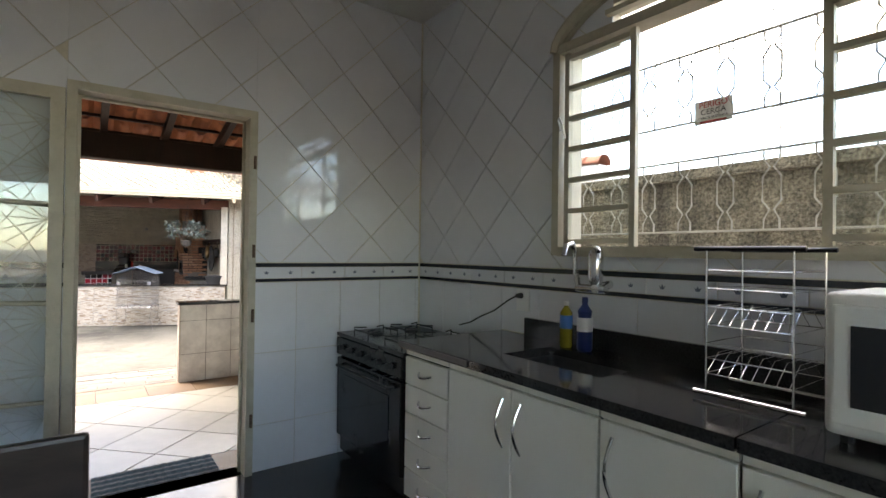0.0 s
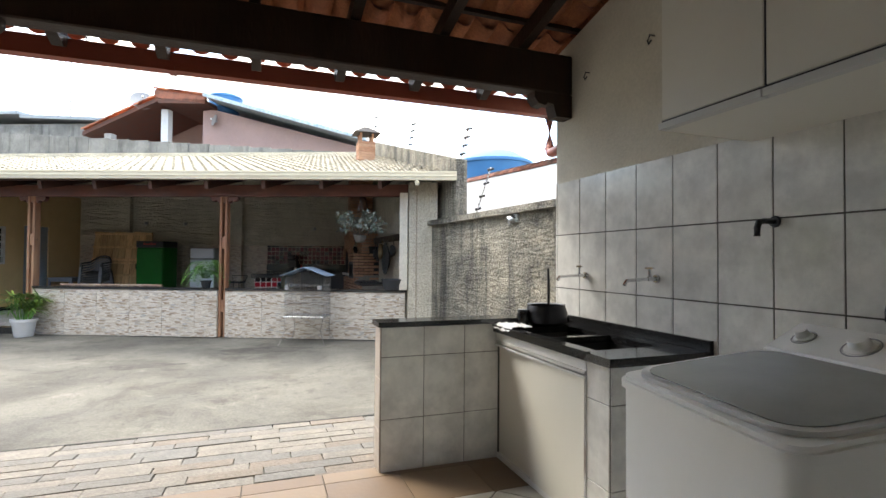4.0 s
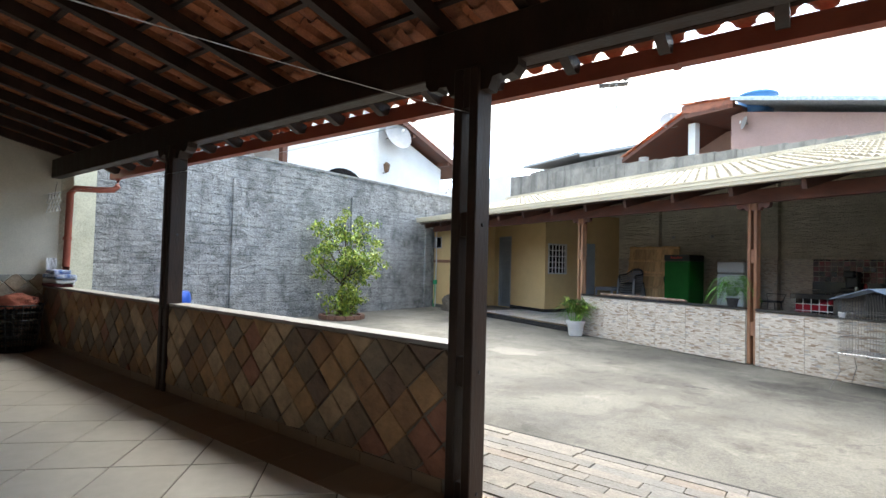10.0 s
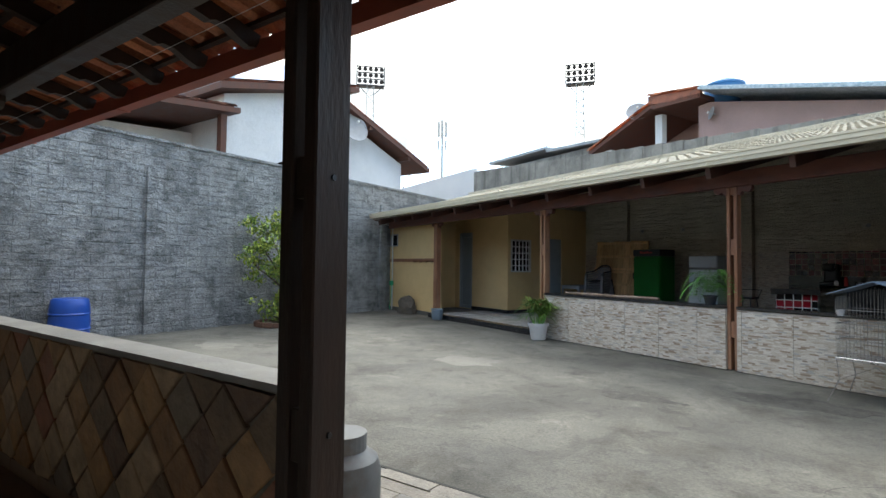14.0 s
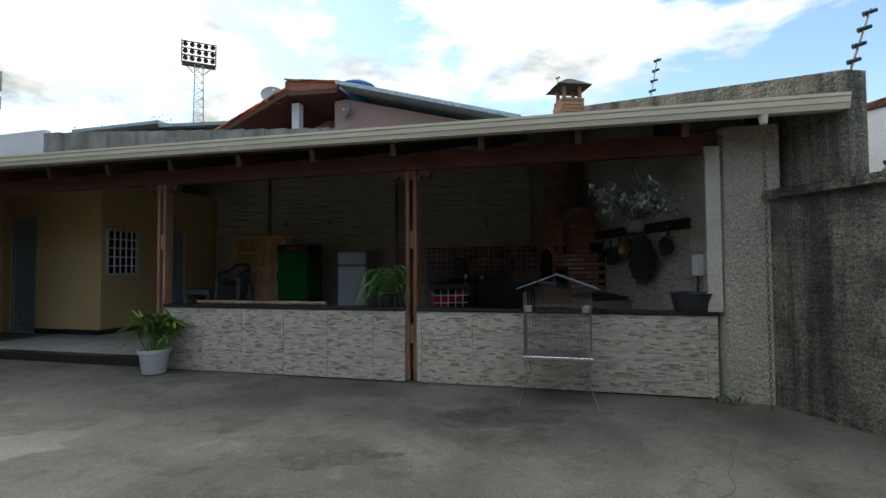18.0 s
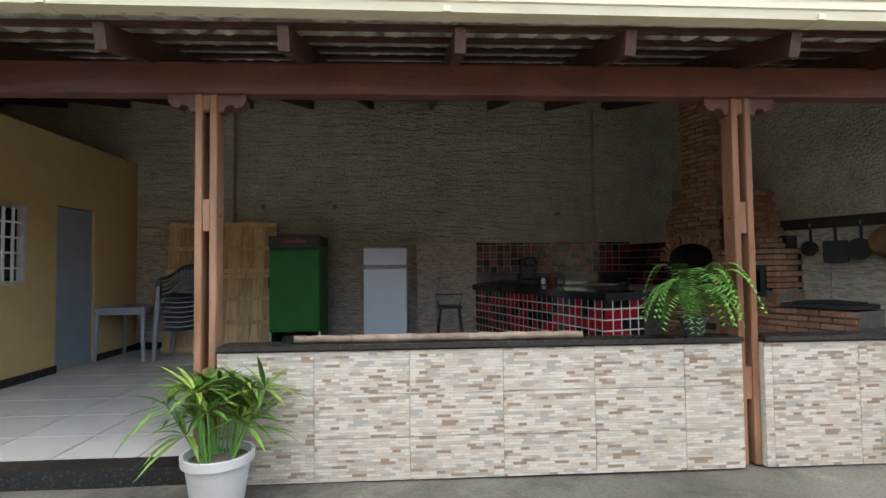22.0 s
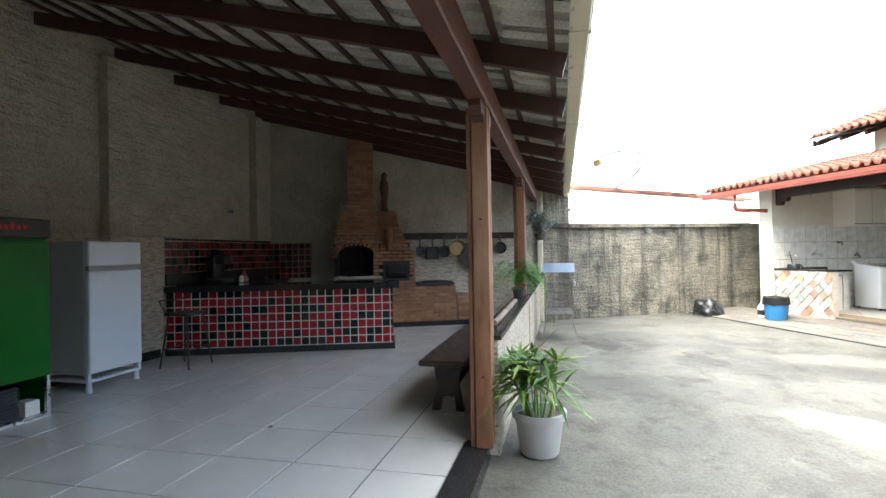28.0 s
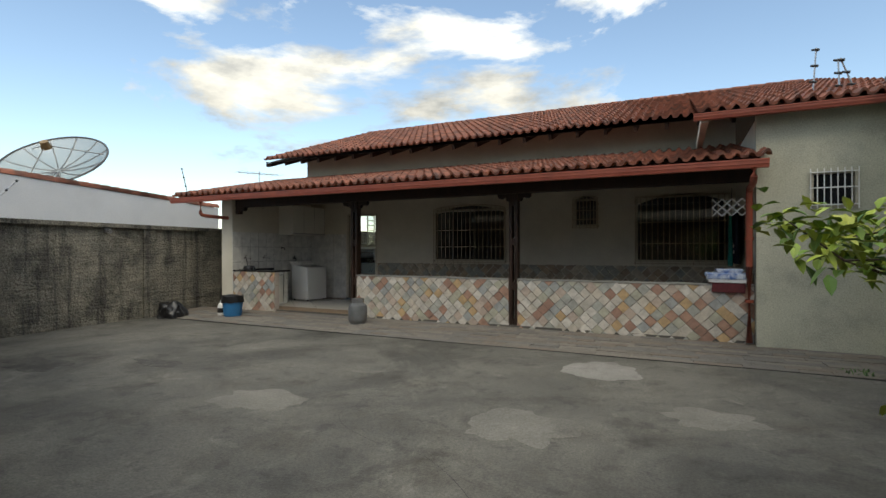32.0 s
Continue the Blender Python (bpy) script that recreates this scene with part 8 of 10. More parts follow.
def brick_face(x, y0, y1, z0, z1, holes=(), arch=None, shift=0):
    """Courses of bricks on a face that looks to -x."""
    row = shift
    z = z0
    while z + 0.05 < z1 + 0.02:
        y = y0 - (PITCH_Y / 2 if row % 2 else 0)
        while y < y1 - 0.03:
            me, w = brick_me, 0.205
            yy = y
            if y < y0 - 0.01:
                me, w, yy = half_me, 0.1, y0
            elif y + 0.205 > y1 + 0.03:
                me, w = half_me, 0.1
            cz = z + 0.026

            def is_free(c):
                return not any(a < c < b and lo < cz < hi for a, b, lo, hi in holes) and not (arch and arch(c, cz))
            spots = [(me, yy)] if is_free(yy + w / 2) and (w < 0.2 or is_free(yy + 0.05) and is_free(yy + 0.155)) else [(half_me, q) for q in (yy, yy + 0.105) if w > 0.2 and is_free(q + 0.05)]
            for what, q in spots:
                piece("brick", what, bbq, pose(x + rngb.uniform(-0.004, 0.004), q, z, rngb.uniform(-0.6, 0.6), 0, rngb.uniform(-0.8, 0.8)))
            y += PITCH_Y
        z += PITCH_Z
        row += 1


def brick_side(y, z0, z1, x0=1.965, x1=2.46, shift=0):
    """Courses of bricks on a face that looks to -y."""
    z, row = z0, shift
    while z + 0.05 < z1 + 0.02:
        x = x0
        if row % 2:
            piece("brick", half_me, bbq, pose(x, y, z, 0, 0, -90) @ pose(-0.043, 0, 0))
            x += 0.112
        while x + 0.2 < x1 + 0.12:
            piece("brick", brick_me, bbq, pose(x, y, z, 0, 0, -90) @ pose(-0.043 + rngb.uniform(-0.003, 0.003), 0, 0))
            x += PITCH_Y
        z += PITCH_Z
        row += 1


def fire_arch(y, z):
    return 14.36 < y < 15.02 and (1.02 < z < 1.4 or (z >= 1.4 and (y - 14.69) ** 2 / 0.34 ** 2 + (z - 1.38) ** 2 / 0.26 ** 2 < 1))


brick_face(1.955, 13.64, 15.06, SHED_Z + 0.09, 0.97)
brick_face(1.955, 12.9, 13.64, SHED_Z + 0.09, 0.80)
brick_face(1.955, 12.66, 12.9, SHED_Z + 0.09, 0.64)
brick_face(1.955, 13.64, 15.06, 1.03, 1.85, [(13.74, 14.23, 0.92, 1.27), (13.6, 14.3, 1.46, 2.0)], fire_arch)
brick_side(13.64, 0.84, 1.45)
brick_side(12.66, SHED_Z + 0.09, 0.64)
part("base_strip", boxes((1.94, 12.64, SHED_Z, 2.0, 15.08, SHED_Z + 0.085)), M_KERB, bbq)
# hood narrows into the chimney
z = 1.85
k = 0
while z < 3.55:
    f = min(1.0, (z - 1.85) / 0.42)
    y0, y1 = 14.3 + 0.06 * f, 15.05 - 0.22 * f
    if z < 3.52 - 0.0:
        n = 3 if f < 0.6 else 2
        w = (y1 - y0) / n
        t = bmesh.new()
        for q in range(n):
            o = (w / 2 if k % 2 else 0)
            a, b = max(y0, y0 + q * w - o), y0 + (q + 1) * w - o
            rbox(t, 1.955 + 0.05 * f, a + 0.004, z, 2.05 + 0.1 * f, b - 0.004, z + 0.052, 0.005, 1)
        if k % 2:
            rbox(t, 1.955 + 0.05 * f, y1 - w / 2 + 0.004, z, 2.05 + 0.1 * f, y1 - 0.004, z + 0.052, 0.005, 1)
        for side in (y0, y1 - 0.05):
            rbox(t, 2.06 + 0.1 * f, side, z, 2.5, side + 0.05, z + 0.052, 0.005, 1)
        part("brick_course", t, M_BRICK, bbq)
    z += PITCH_Z
    k += 1
part("chimney_core", boxes((2.02, 14.33, 1.85, 2.5, 14.98, 2.3), (2.06, 14.40, 2.3, 2.48, 14.78, 3.56)), M_MORTAR, bbq)
part("shoulder", boxes((2.17, 13.97, 1.47, 2.5, 14.33, 2.2)), M_MORTAR, bbq)
for k in range(11):
    z = 1.478 + k * PITCH_Z
    y0 = 13.72 + 0.22 * min(1.0, k / 8)
    brick_face(2.14, y0, 14.33, z, z + 0.05, shift=k % 2)
    brick_side(y0, z, z + 0.05, 2.145, shift=k % 2)
    part("backing", boxes((2.175, y0 + 0.03, z - 0.006, 2.5, 14.0, z + 0.056)), M_MORTAR, bbq)
t = bmesh.new()
rbox(t, 0, -0.026, 0, 0.055, 0.026, 0.12, 0.006, 1)
arch_me = finish(t, "arch_brick", M_BRICK)
for k in range(15):
    a = math.pi * k / 14
    y, z = 14.69 - 0.34 * math.cos(a), 1.37 + 0.2 * math.sin(a)
    piece("arch_brick", arch_me, bbq, pose(1.943, y, z, math.degrees(math.atan2(math.cos(a) / 0.34, math.sin(a) / 0.2)), 0, 0))
oven2 = part("oven_front", boxes((1.95, 13.75, 0.93, 1.97, 14.22, 1.285)), M_CASTIRON, bbq, "black cast iron oven front")
part("oven_pane", boxes((1.944, 13.8, 0.98, 1.95, 14.17, 1.225)), M_DARKGLASS, oven2)
part("ash_slot", boxes((1.945, 14.35, 0.5, 1.957, 14.65, 0.58)), M_BLACK, bbq)
part("hot_plate", boxes((1.96, 12.92, 0.84, 2.45, 13.6, 0.875)), M_CASTIRON, bbq)
for k in range(5):
    bm = bmesh.new()
    a = rngb.uniform(-0.3, 0.3)
    tube(bm, [(2.05 + 0.07 * k, 13.0 + a * 0.2, 0.885), (2.07 + 0.06 * k, 13.25, 0.9), (2.05 + 0.07 * k + a * 0.2, 13.5, 0.887)], 0.014, 6)
    part("skewer", bm, M_CASTIRON, bbq)
bm = bmesh.new()
heap(bm, pose(2.15, 14.7, 1.027), 0.14, 0.24, 0.1, 8.0)
solid("charcoal", bm, M_SOOT, "heap of charcoal and ash in the firebox", "charcoal", kind="", smooth=True)

# carved statue and cup on the hood
bm = bmesh.new()
lathe(bm, [(0.07, 0), (0.08, 0.03), (0.05, 0.06), (0.055, 0.16), (0.075, 0.3), (0.085, 0.42), (0.07, 0.52), (0.045, 0.56), (0.055, 0.62), (0.05, 0.68), (0.02, 0.71)], 18, pose(0, 0, 0, 0, -4, 0))
for v in bm.verts:
    v.co.x += 0.012 * noise.noise(v.co * 9) + 0.03 * math.sin(v.co.z * 7)
    v.co.y += 0.014 * noise.noise(v.co * 11 + Vector((3, 0, 0)))
solid("carved_statue", bm, M_CARVED, "dark carved wooden statue standing on the barbecue hood", "statue", pose(2.27, 14.16, 2.203), kind="", smooth=True)
cup = bmesh.new()
lathe(cup, [(0.06, 0), (0.065, 0.01), (0.03, 0.1), (0.03, 0.13), (0.07, 0.2), (0.075, 0.34), (0.06, 0.39), (0.05, 0.39)], 18)
solid("wooden_mortar", cup, M_CARVEDLIGHT, "turned wooden mortar on the brick ledge", "mortar", pose(1.955, 14.11, 1.472) @ pose(0.03, 0, 0), kind="", smooth=True)
solid("brick_ledge", boxes((1.9, 13.62, 1.47, 1.99, 14.3, 1.473)), M_BRICKDARK, "thin ledge on the oven", "ledge")

# rail with pans
rail = thing("pan_rail", "dark wooden rail for pans on the side wall", "rail", pose(0, 0, 0))
bm = bmesh.new()
rbox(bm, 2.415, 11.6, 1.68, 2.455, 13.92, 1.8, 0.01)
part("board", bm, M_DARKWOOD, rail)


def pan(y, z, r, depth, label, material, handle=True):
    ob = thing("pan", label, "pan", pose(2.405, y, z), "pans on the rail")
    bm = bmesh.new()
    lathe(bm, [(r * 0.8, 0), (r, depth * 0.9), (r * 1.02, depth), (r * 0.96, depth), (r * 0.78, 0.008)], 24, pose(0, 0, 0, 0, -90, 0))
    part("bowl", bm, material, ob, smooth=True)
    if handle:
        bm = bmesh.new()
        box(bm, -0.02, -0.012, r * 0.95, -0.008, 0.012, 1.7 - z + 0.03)
        part("handle", bm, M_BLACK, ob)
    else:
        bm = bmesh.new()
        tube(bm, [(-0.03, -0.04, r), (-0.03, 0, r + 0.05), (-0.03, 0.04, r)], 0.008, 6)
        part("ring_handle", bm, material, ob)
    bm = bmesh.new()
    tube(bm, [(0.012, 0, 1.73 - z), (-0.03, 0, 1.73 - z), (-0.03, 0, 1.70 - z)], 0.004, 5)
    part("hook", bm, M_STEEL, ob)


pan(13.5, 1.46, 0.085, 0.05, "small dark frying pan with a pale ring", M_DARKMETAL)
pan(13.03, 1.44, 0.11, 0.06, "black frying pan hanging from the rail", M_CASTIRON)
pan(12.78, 1.50, 0.16, 0.08, "bronze-coloured deep pan hanging from the rail", M_BRONZE, False)
sg = thing("griddle", "large round black iron griddle with a scalloped edge", "griddle", pose(2.405, 12.42, 1.36), "pans on the rail")
bm = bmesh.new()
lathe(bm, [(0.02, 0.006), (0.2, 0.006), (0.235, 0.035), (0.29, 0.05), (0.292, 0.058), (0.23, 0.045), (0.195, 0.016), (0.02, 0.016)], 96, pose(0, 0, 0, 0, -90, 0))
for v in bm.verts:
    r = math.hypot(v.co.y, v.co.z)
    if r > 0.21:
        f = 1 + 0.055 * (abs(math.sin(6 * math.atan2(v.co.z, v.co.y))) - 0.5) * 2
        v.co.y *= f
        v.co.z *= f
part("plate", bm, M_CASTIRON, sg, smooth=True)
bm = bmesh.new()
tube(bm, [(0.0, 0, 0.26), (-0.02, 0, 0.34), (0.02, 0, 0.37)], 0.005, 6)
part("hook", bm, M_STEEL, sg)
pan(11.92, 1.5, 0.11, 0.06, "black pan hanging at the end of the rail", M_CASTIRON)
gd = thing("griddle", "square black griddle hanging from the rail", "griddle", pose(2.4, 13.26, 1.42), "pans on the rail")
bm = bmesh.new()
rbox(bm, -0.03, -0.12, -0.12, 0.0, 0.12, 0.12, 0.02)
part("plate", bm, M_CASTIRON, gd)
bm = bmesh.new()
box(bm, -0.02, -0.012, 0.12, -0.008, 0.012, 0.3)
part("handle", bm, M_BLACK, gd)
# dryer-like white fixture and basin on the low wall
fix = thing("water_filter", "small white fixture mounted on the side wall", "fixture", pose(2.43, 11.45, 1.18))
bm = bmesh.new()
rbox(bm, -0.05, -0.05, 0.0, 0.02, 0.05, 0.22, 0.012)
part("body", bm, M_WHITE, fix)
bm = bmesh.new()
tube(bm, [(-0.015, 0, 0.0), (-0.02, 0, -0.12), (-0.02, 0.01, -0.3)], 0.01, 6)
part("hose", bm, M_BLACK, fix)
basin = bmesh.new()
lathe(basin, [(0.15, 0), (0.165, 0.02), (0.2, 0.17), (0.215, 0.175), (0.205, 0.18), (0.19, 0.165), (0.15, 0.02)], 26)
solid("plastic_basin", basin, M_DARKCHAIR, "dark grey plastic basin on the low wall", "basin", SHED @ pose(-2.36, 11.27, 0.834), kind="", smooth=True)

# wash room door, window, store fittings
wd = thing("door_2", "open-slatted blue-grey metal wash room door", "door", SHED @ pose(-13.6, 13.0, SHED_Z), kind="structure")
part("door_frame", boxes((-0.32, -0.03, 0, -0.28, 0.05, 2.18), (0.28, -0.03, 0, 0.32, 0.05, 2.18), (-0.28, -0.03, 2.14, 0.28, 0.05, 2.18)), M_BLUEGREY, wd)
dl = part("leaf", boxes((-0.28, 0.0, 0.01, -0.22, 0.03, 2.14), (0.22, 0.0, 0.01, 0.28, 0.03, 2.14), (-0.22, 0.0, 0.01, 0.22, 0.03, 0.1), (-0.22, 0.0, 2.06, 0.22, 0.03, 2.14)), M_BLUEGREY, wd)
for k in range(38):
    t = bmesh.new()
    box(t, -0.22, -0.004, -0.026, 0.22, 0.004, 0.026)
    b = bmesh.new()
    join(b, t, pose(0, 0.015, 0.128 + k * 0.0513, 30, 0, 0))
    part("slat", b, M_BLUEGREY, dl)
bm = bmesh.new()
tube(bm, [(0.24, -0.03, 1.0), (0.24, -0.05, 1.02), (0.17, -0.05, 1.02)], 0.008, 6)
part("door_handle", bm, M_STEEL, wd)
sd = thing("door_3", "grey metal side door of the wash room", "door", SHED @ pose(-11.8, 14.6, SHED_Z), kind="structure")
part("leaf", boxes((-0.02, -0.34, 0.01, 0.02, 0.34, 1.99)), M_BLUEGREY, sd)
ww = thing("window_4", "small window with white metal bars in the yellow wall", "window", SHED @ pose(-11.74, 13.4, 1.17), kind="structure")
part("window_frame", boxes((-0.08, -0.35, 0, 0.015, -0.31, 0.86), (-0.08, 0.31, 0, 0.015, 0.35, 0.86), (-0.08, -0.31, 0, 0.015, 0.31, 0.04), (-0.08, -0.31, 0.82, 0.015, 0.31, 0.86)), M_IRONPALE, ww)
for k in range(4):
    y = -0.19 + k * 0.125
    part("bar", boxes((-0.01, y - 0.012, 0.04, 0.01, y + 0.012, 0.82)), M_WHITE, ww)
for k in range(1, 5):
    part("cross_bar", boxes((-0.03, -0.31, k * 0.165, -0.012, 0.31, k * 0.165 + 0.02)), M_WHITE, ww)
part("pane", boxes((-0.06, -0.31, 0.04, -0.055, 0.31, 0.82)), M_DARKGLASS, ww)
sw = thing("window_5", "small square store window with a metal frame", "window", SHED @ pose(-15.185, 11.45, 1.88), kind="structure")
part("window_frame", boxes((-0.235, -0.015, 0, -0.2, 0.08, 0.37), (0.2, -0.015, 0, 0.235, 0.08, 0.37), (-0.2, -0.015, 0, 0.2, 0.08, 0.03), (-0.2, -0.015, 0.34, 0.2, 0.08, 0.37)), M_GREYPLASTIC, sw)
part("pane", boxes((-0.2, 0.03, 0.03, 0.2, 0.034, 0.34)), M_DARKGLASS, sw)
hr = thing("hook_rail", "brown wooden wall rail with saddle pegs", "rail", SHED @ pose(-14.1, 11.449, 1.42))
part("board", boxes((-1.5, -0.02, 0, 1.42, 0, 0.09)), M_REDWOOD, hr)
for k in range(4):
    bm = bmesh.new()
    tube(bm, [(0.3 + k * 0.3, -0.02, 0.02), (0.3 + k * 0.3, -0.1, 0.0), (0.3 + k * 0.3, -0.14, 0.04)], 0.022, 8)
    part("peg", bm, M_REDWOOD, hr)
hose = thing("hose_point", "green garden tap and hose hanging on a standpipe", "tap", SHED @ pose(-15.2, 11.4, 0.0))
bm = bmesh.new()
tube(bm, [(0, 0, 0.0), (0, 0, 1.5), (-0.02, 0.0, 2.45), (-0.05, -0.3, 2.58)], 0.022, 8)
part("standpipe", bm, M_IRONPALE, hose)
bm = bmesh.new()
rbox(bm, -0.02, -0.1, 0.72, 0.14, -0.02, 0.86, 0.02)
part("hose_reel", bm, M_GREENPLASTIC, hose)
bm = bmesh.new()
tube(bm, [(0.05, -0.06, 0.74), (0.09, -0.08, 0.4), (0.02, -0.1, 0.1), (0.15, -0.14, 0.012)], 0.012, 6)
part("hose", bm, M_GREENPLASTIC, hose)
bm = bmesh.new()
heap(bm, SHED @ pose(-13.95, 11.2, 0.06), 0.42, 0.2, 0.4, 3.0)
solid("rubble_bag", bm, M_BURLAP, "dark lumpy sack against the store wall", "sack", kind="", smooth=True)
bk = thing("bucket", "small grey-blue plastic bucket beside the post", "bucket", SHED @ pose(-12.2, 11.08, 0))
bm = bmesh.new()
lathe(bm, [(0.11, 0), (0.12, 0.01), (0.155, 0.26), (0.165, 0.265), (0.15, 0.265), (0.11, 0.02)], 20)
part("body", bm, M_BUCKET, bk, smooth=True)
bm = bmesh.new()
tube(bm, [(-0.155, 0, 0.25), (-0.1, -0.12, 0.24), (0, -0.17, 0.23), (0.1, -0.12, 0.24), (0.155, 0, 0.25)], 0.004, 5)
part("handle", bm, M_STEEL, bk)

# chimney head above the roof
ch = thing("chimney_head", "brick chimney head with a small tiled cap", "chimney", pose(2.36, 14.58, 3.5), kind="structure")
for s in range(9):
    t = bmesh.new()
    o = 0.05 if s % 2 else 0
    for a in (-0.19, 0.14):
        rbox(t, -0.19, a, s * 0.062, 0.19, a + 0.05, s * 0.062 + 0.055, 0.004, 1)
        rbox(t, a, -0.14, s * 0.062, a + 0.05, 0.14, s * 0.062 + 0.055, 0.004, 1)
    part("brick_course", t, M_BRICK, ch)
for x in (-0.16, 0.11):
    for y in (-0.16, 0.11):
        part("pier", boxes((x, y, 0.558, x + 0.05, y + 0.05, 0.75)), M_BRICK, ch)
bm = bmesh.new()
bmesh.ops.create_cone(bm, cap_ends=True, segments=4, radius1=0.42, radius2=0.06, depth=0.17, matrix=Matrix.Translation((0, 0, 0.83)) @ pose(0, 0, 0, 0, 0, 45))
part("cap", bm, M_DARKROOF, ch)

# pieces: ledge-print tiles on the low wall, back wall and side wall, floor tiles
lay(shed_half, "ledge_tile", grid(-8.7, 0, -2.1, 0.8, -8.665, 0.79 - 0.2655 * 3, 0.5835, 0.2655, 0.003), [(-8.665, 0.0, -5.365, 0.79), (-5.22, 0.0, -2.15, 0.79)], plane((0, 11.195, 0), (1, 0, 0), (0, 0, 1)), 0.008, M_LEDGE, 0.0015)
lay(shed_half, "ledge_tile", grid(-12, 0, 12, 0.8, 11.19, 0.79 - 0.2655 * 3, 0.5835, 0.2655, 0.003), [(-11.335, SHED_Z, -11.19, 0.79)], plane((-8.66, 0, 0), (0, -1, 0), (0, 0, 1)), 0.006, M_LEDGE, 0.0015)
lay(wall_shed, "ledge_tile", grid(-11.74, 0.1, -6.5, 1.7, -11.74, 1.69 - 0.2655 * 6, 0.5835, 0.2655, 0.003), [(-11.74, 0.21, -10.55, 1.69), (-10.25, 0.21, -7.45, 1.69), (-7.15, 0.21, -6.5, 1.69)], plane((0, 15.998, 0), (1, 0, 0), (0, 0, 1)), 0.008, M_LEDGE2, 0.0015)
for u in (-10.4, -7.3):
    lay(wall_shed, "ledge_tile", grid(u - 0.15, 0.1, u + 0.15, 1.7, u - 0.15, 1.69 - 0.2655 * 6, 0.3, 0.2655, 0.003), [(u - 0.15, 0.1, u + 0.15, 1.69)], plane((0, 15.858, 0), (1, 0, 0), (0, 0, 1)), 0.008, M_LEDGE2, 0.0015)
lay(wall_shed_east, "ledge_tile", grid(0, 0.1, 2.4, 1.69, 0, 1.69 - 0.2655 * 6, 0.5835, 0.2655, 0.003), [(0, 0.1, 2.33, 1.68)], plane((2.519, 13.95, 0), (-0.0272, -1, 0), (0, 0, 1)), 0.01, M_LEDGE2, 0.0015)
lay(floor_shed, "floor_tile", grid(-13, 11.4, -2.2, 16, -9.26 - 0.545 * 8, 11.89 - 0.545, 0.545, 0.545, 0.013), [(-12.7, 11.42, -8.66, 12.94), (-11.74, 12.94, -8.66, 15.98), (-8.66, 11.36, -2.5, 15.98)], plane((0, 0, SHED_Z - 0.0075), (1, 0, 0), (0, 1, 0)), 0.0075, M_SHEDTILE, 0.0012)

# ---- plants ----
def leaf(verts, faces, p, d, up, length, width, fold=0.25, droop=0.0):
    """A folded leaf of four faces from p along d."""
    d = d.normalized()
    side = d.cross(up)
    if side.length < 1e-4:
        side = Vector((1, 0, 0))
    side.normalize()
    nrm = side.cross(d)
    k = len(verts)
    a = p
    m1, m2, tip = p + d * length * 0.35 - Vector((0, 0, droop * length * 0.12)), p + d * length * 0.7 - Vector((0, 0, droop * length * 0.4)), p + d * length - Vector((0, 0, droop * length * 0.8))
    for c, w in ((a, 0.12), (m1, 1.0), (m2, 0.75)):
        verts.append(c - side * width * w / 2 + nrm * width * fold * w)
        verts.append(c)
        verts.append(c + side * width * w / 2 + nrm * width * fold * w)
    verts.append(tip)
    for i in (0, 3):
        faces.append((k + i, k + i + 1, k + i + 4, k + i + 3))
        faces.append((k + i + 1, k + i + 2, k + i + 5, k + i + 4))
    faces.append((k + 6, k + 7, k + 9))
    faces.append((k + 7, k + 8, k + 9))


def leaf_mesh(name, verts, faces, material, parent, label=""):
    me = bpy.data.meshes.new(name)
    me.from_pydata([tuple(v) for v in verts], [], faces)
    me.materials.append(material)
    ob = new(name, me)
    ob.parent = parent
    return tagged(ob, label)


def rand_dir(rng, zlow=-0.3):
    while True:
        v = Vector((rng.uniform(-1, 1), rng.uniform(-1, 1), rng.uniform(zlow, 1)))
        if 0.1 < v.length < 1:
            return v.normalized()


def shrub(label, m, limbs, material, clumps, leaves, size, seed):
    """A shrub: forked limbs, each ending in loose clumps of leaves."""
    rng = random.Random(seed)
    ob = thing("shrub", label, "shrub", m)
    tips = []
    bm = bmesh.new()
    for base, top, r in limbs:
        pts = [Vector(base).lerp(Vector(top), k / 5) + Vector((rng.uniform(-0.04, 0.04), rng.uniform(-0.04, 0.04), 0)) * (k > 0) for k in range(6)]
        t = bmesh.new()
        for k, (a, b) in enumerate(zip(pts, pts[1:])):
            cyl(t, a, b, r * (1 - k * 0.15), r * (1 - (k + 1) * 0.15), 7)
        join(bm, t)
        tips += pts[2:]
        for k in range(2, 6):
            for q in range(2):
                e = pts[k] + rand_dir(rng, -0.2) * rng.uniform(0.25, 0.5)
                t = bmesh.new()
                cyl(t, pts[k], e, r * 0.3, r * 0.12, 5)
                join(bm, t)
                tips.append(e)
                tips.append(pts[k].lerp(e, 0.6))
    part("trunk", bm, M_BARK, ob)
    verts, faces = [], []
    for c in range(clumps):
        centre = rng.choice(tips) + rand_dir(rng, -0.6) * rng.uniform(0.0, 0.24)
        for q in range(leaves):
            d = rand_dir(rng, -0.7)
            p = centre + rand_dir(rng, -0.8) * rng.uniform(0.0, 0.13)
            leaf(verts, faces, p, d, Vector((0, 0, 1)), size * rng.uniform(0.6, 1.25), size * 0.55, 0.2, 0.3)
    leaf_mesh("crown", verts, faces, material, ob)
    return ob


BUSH = (-8.95, 11.95)
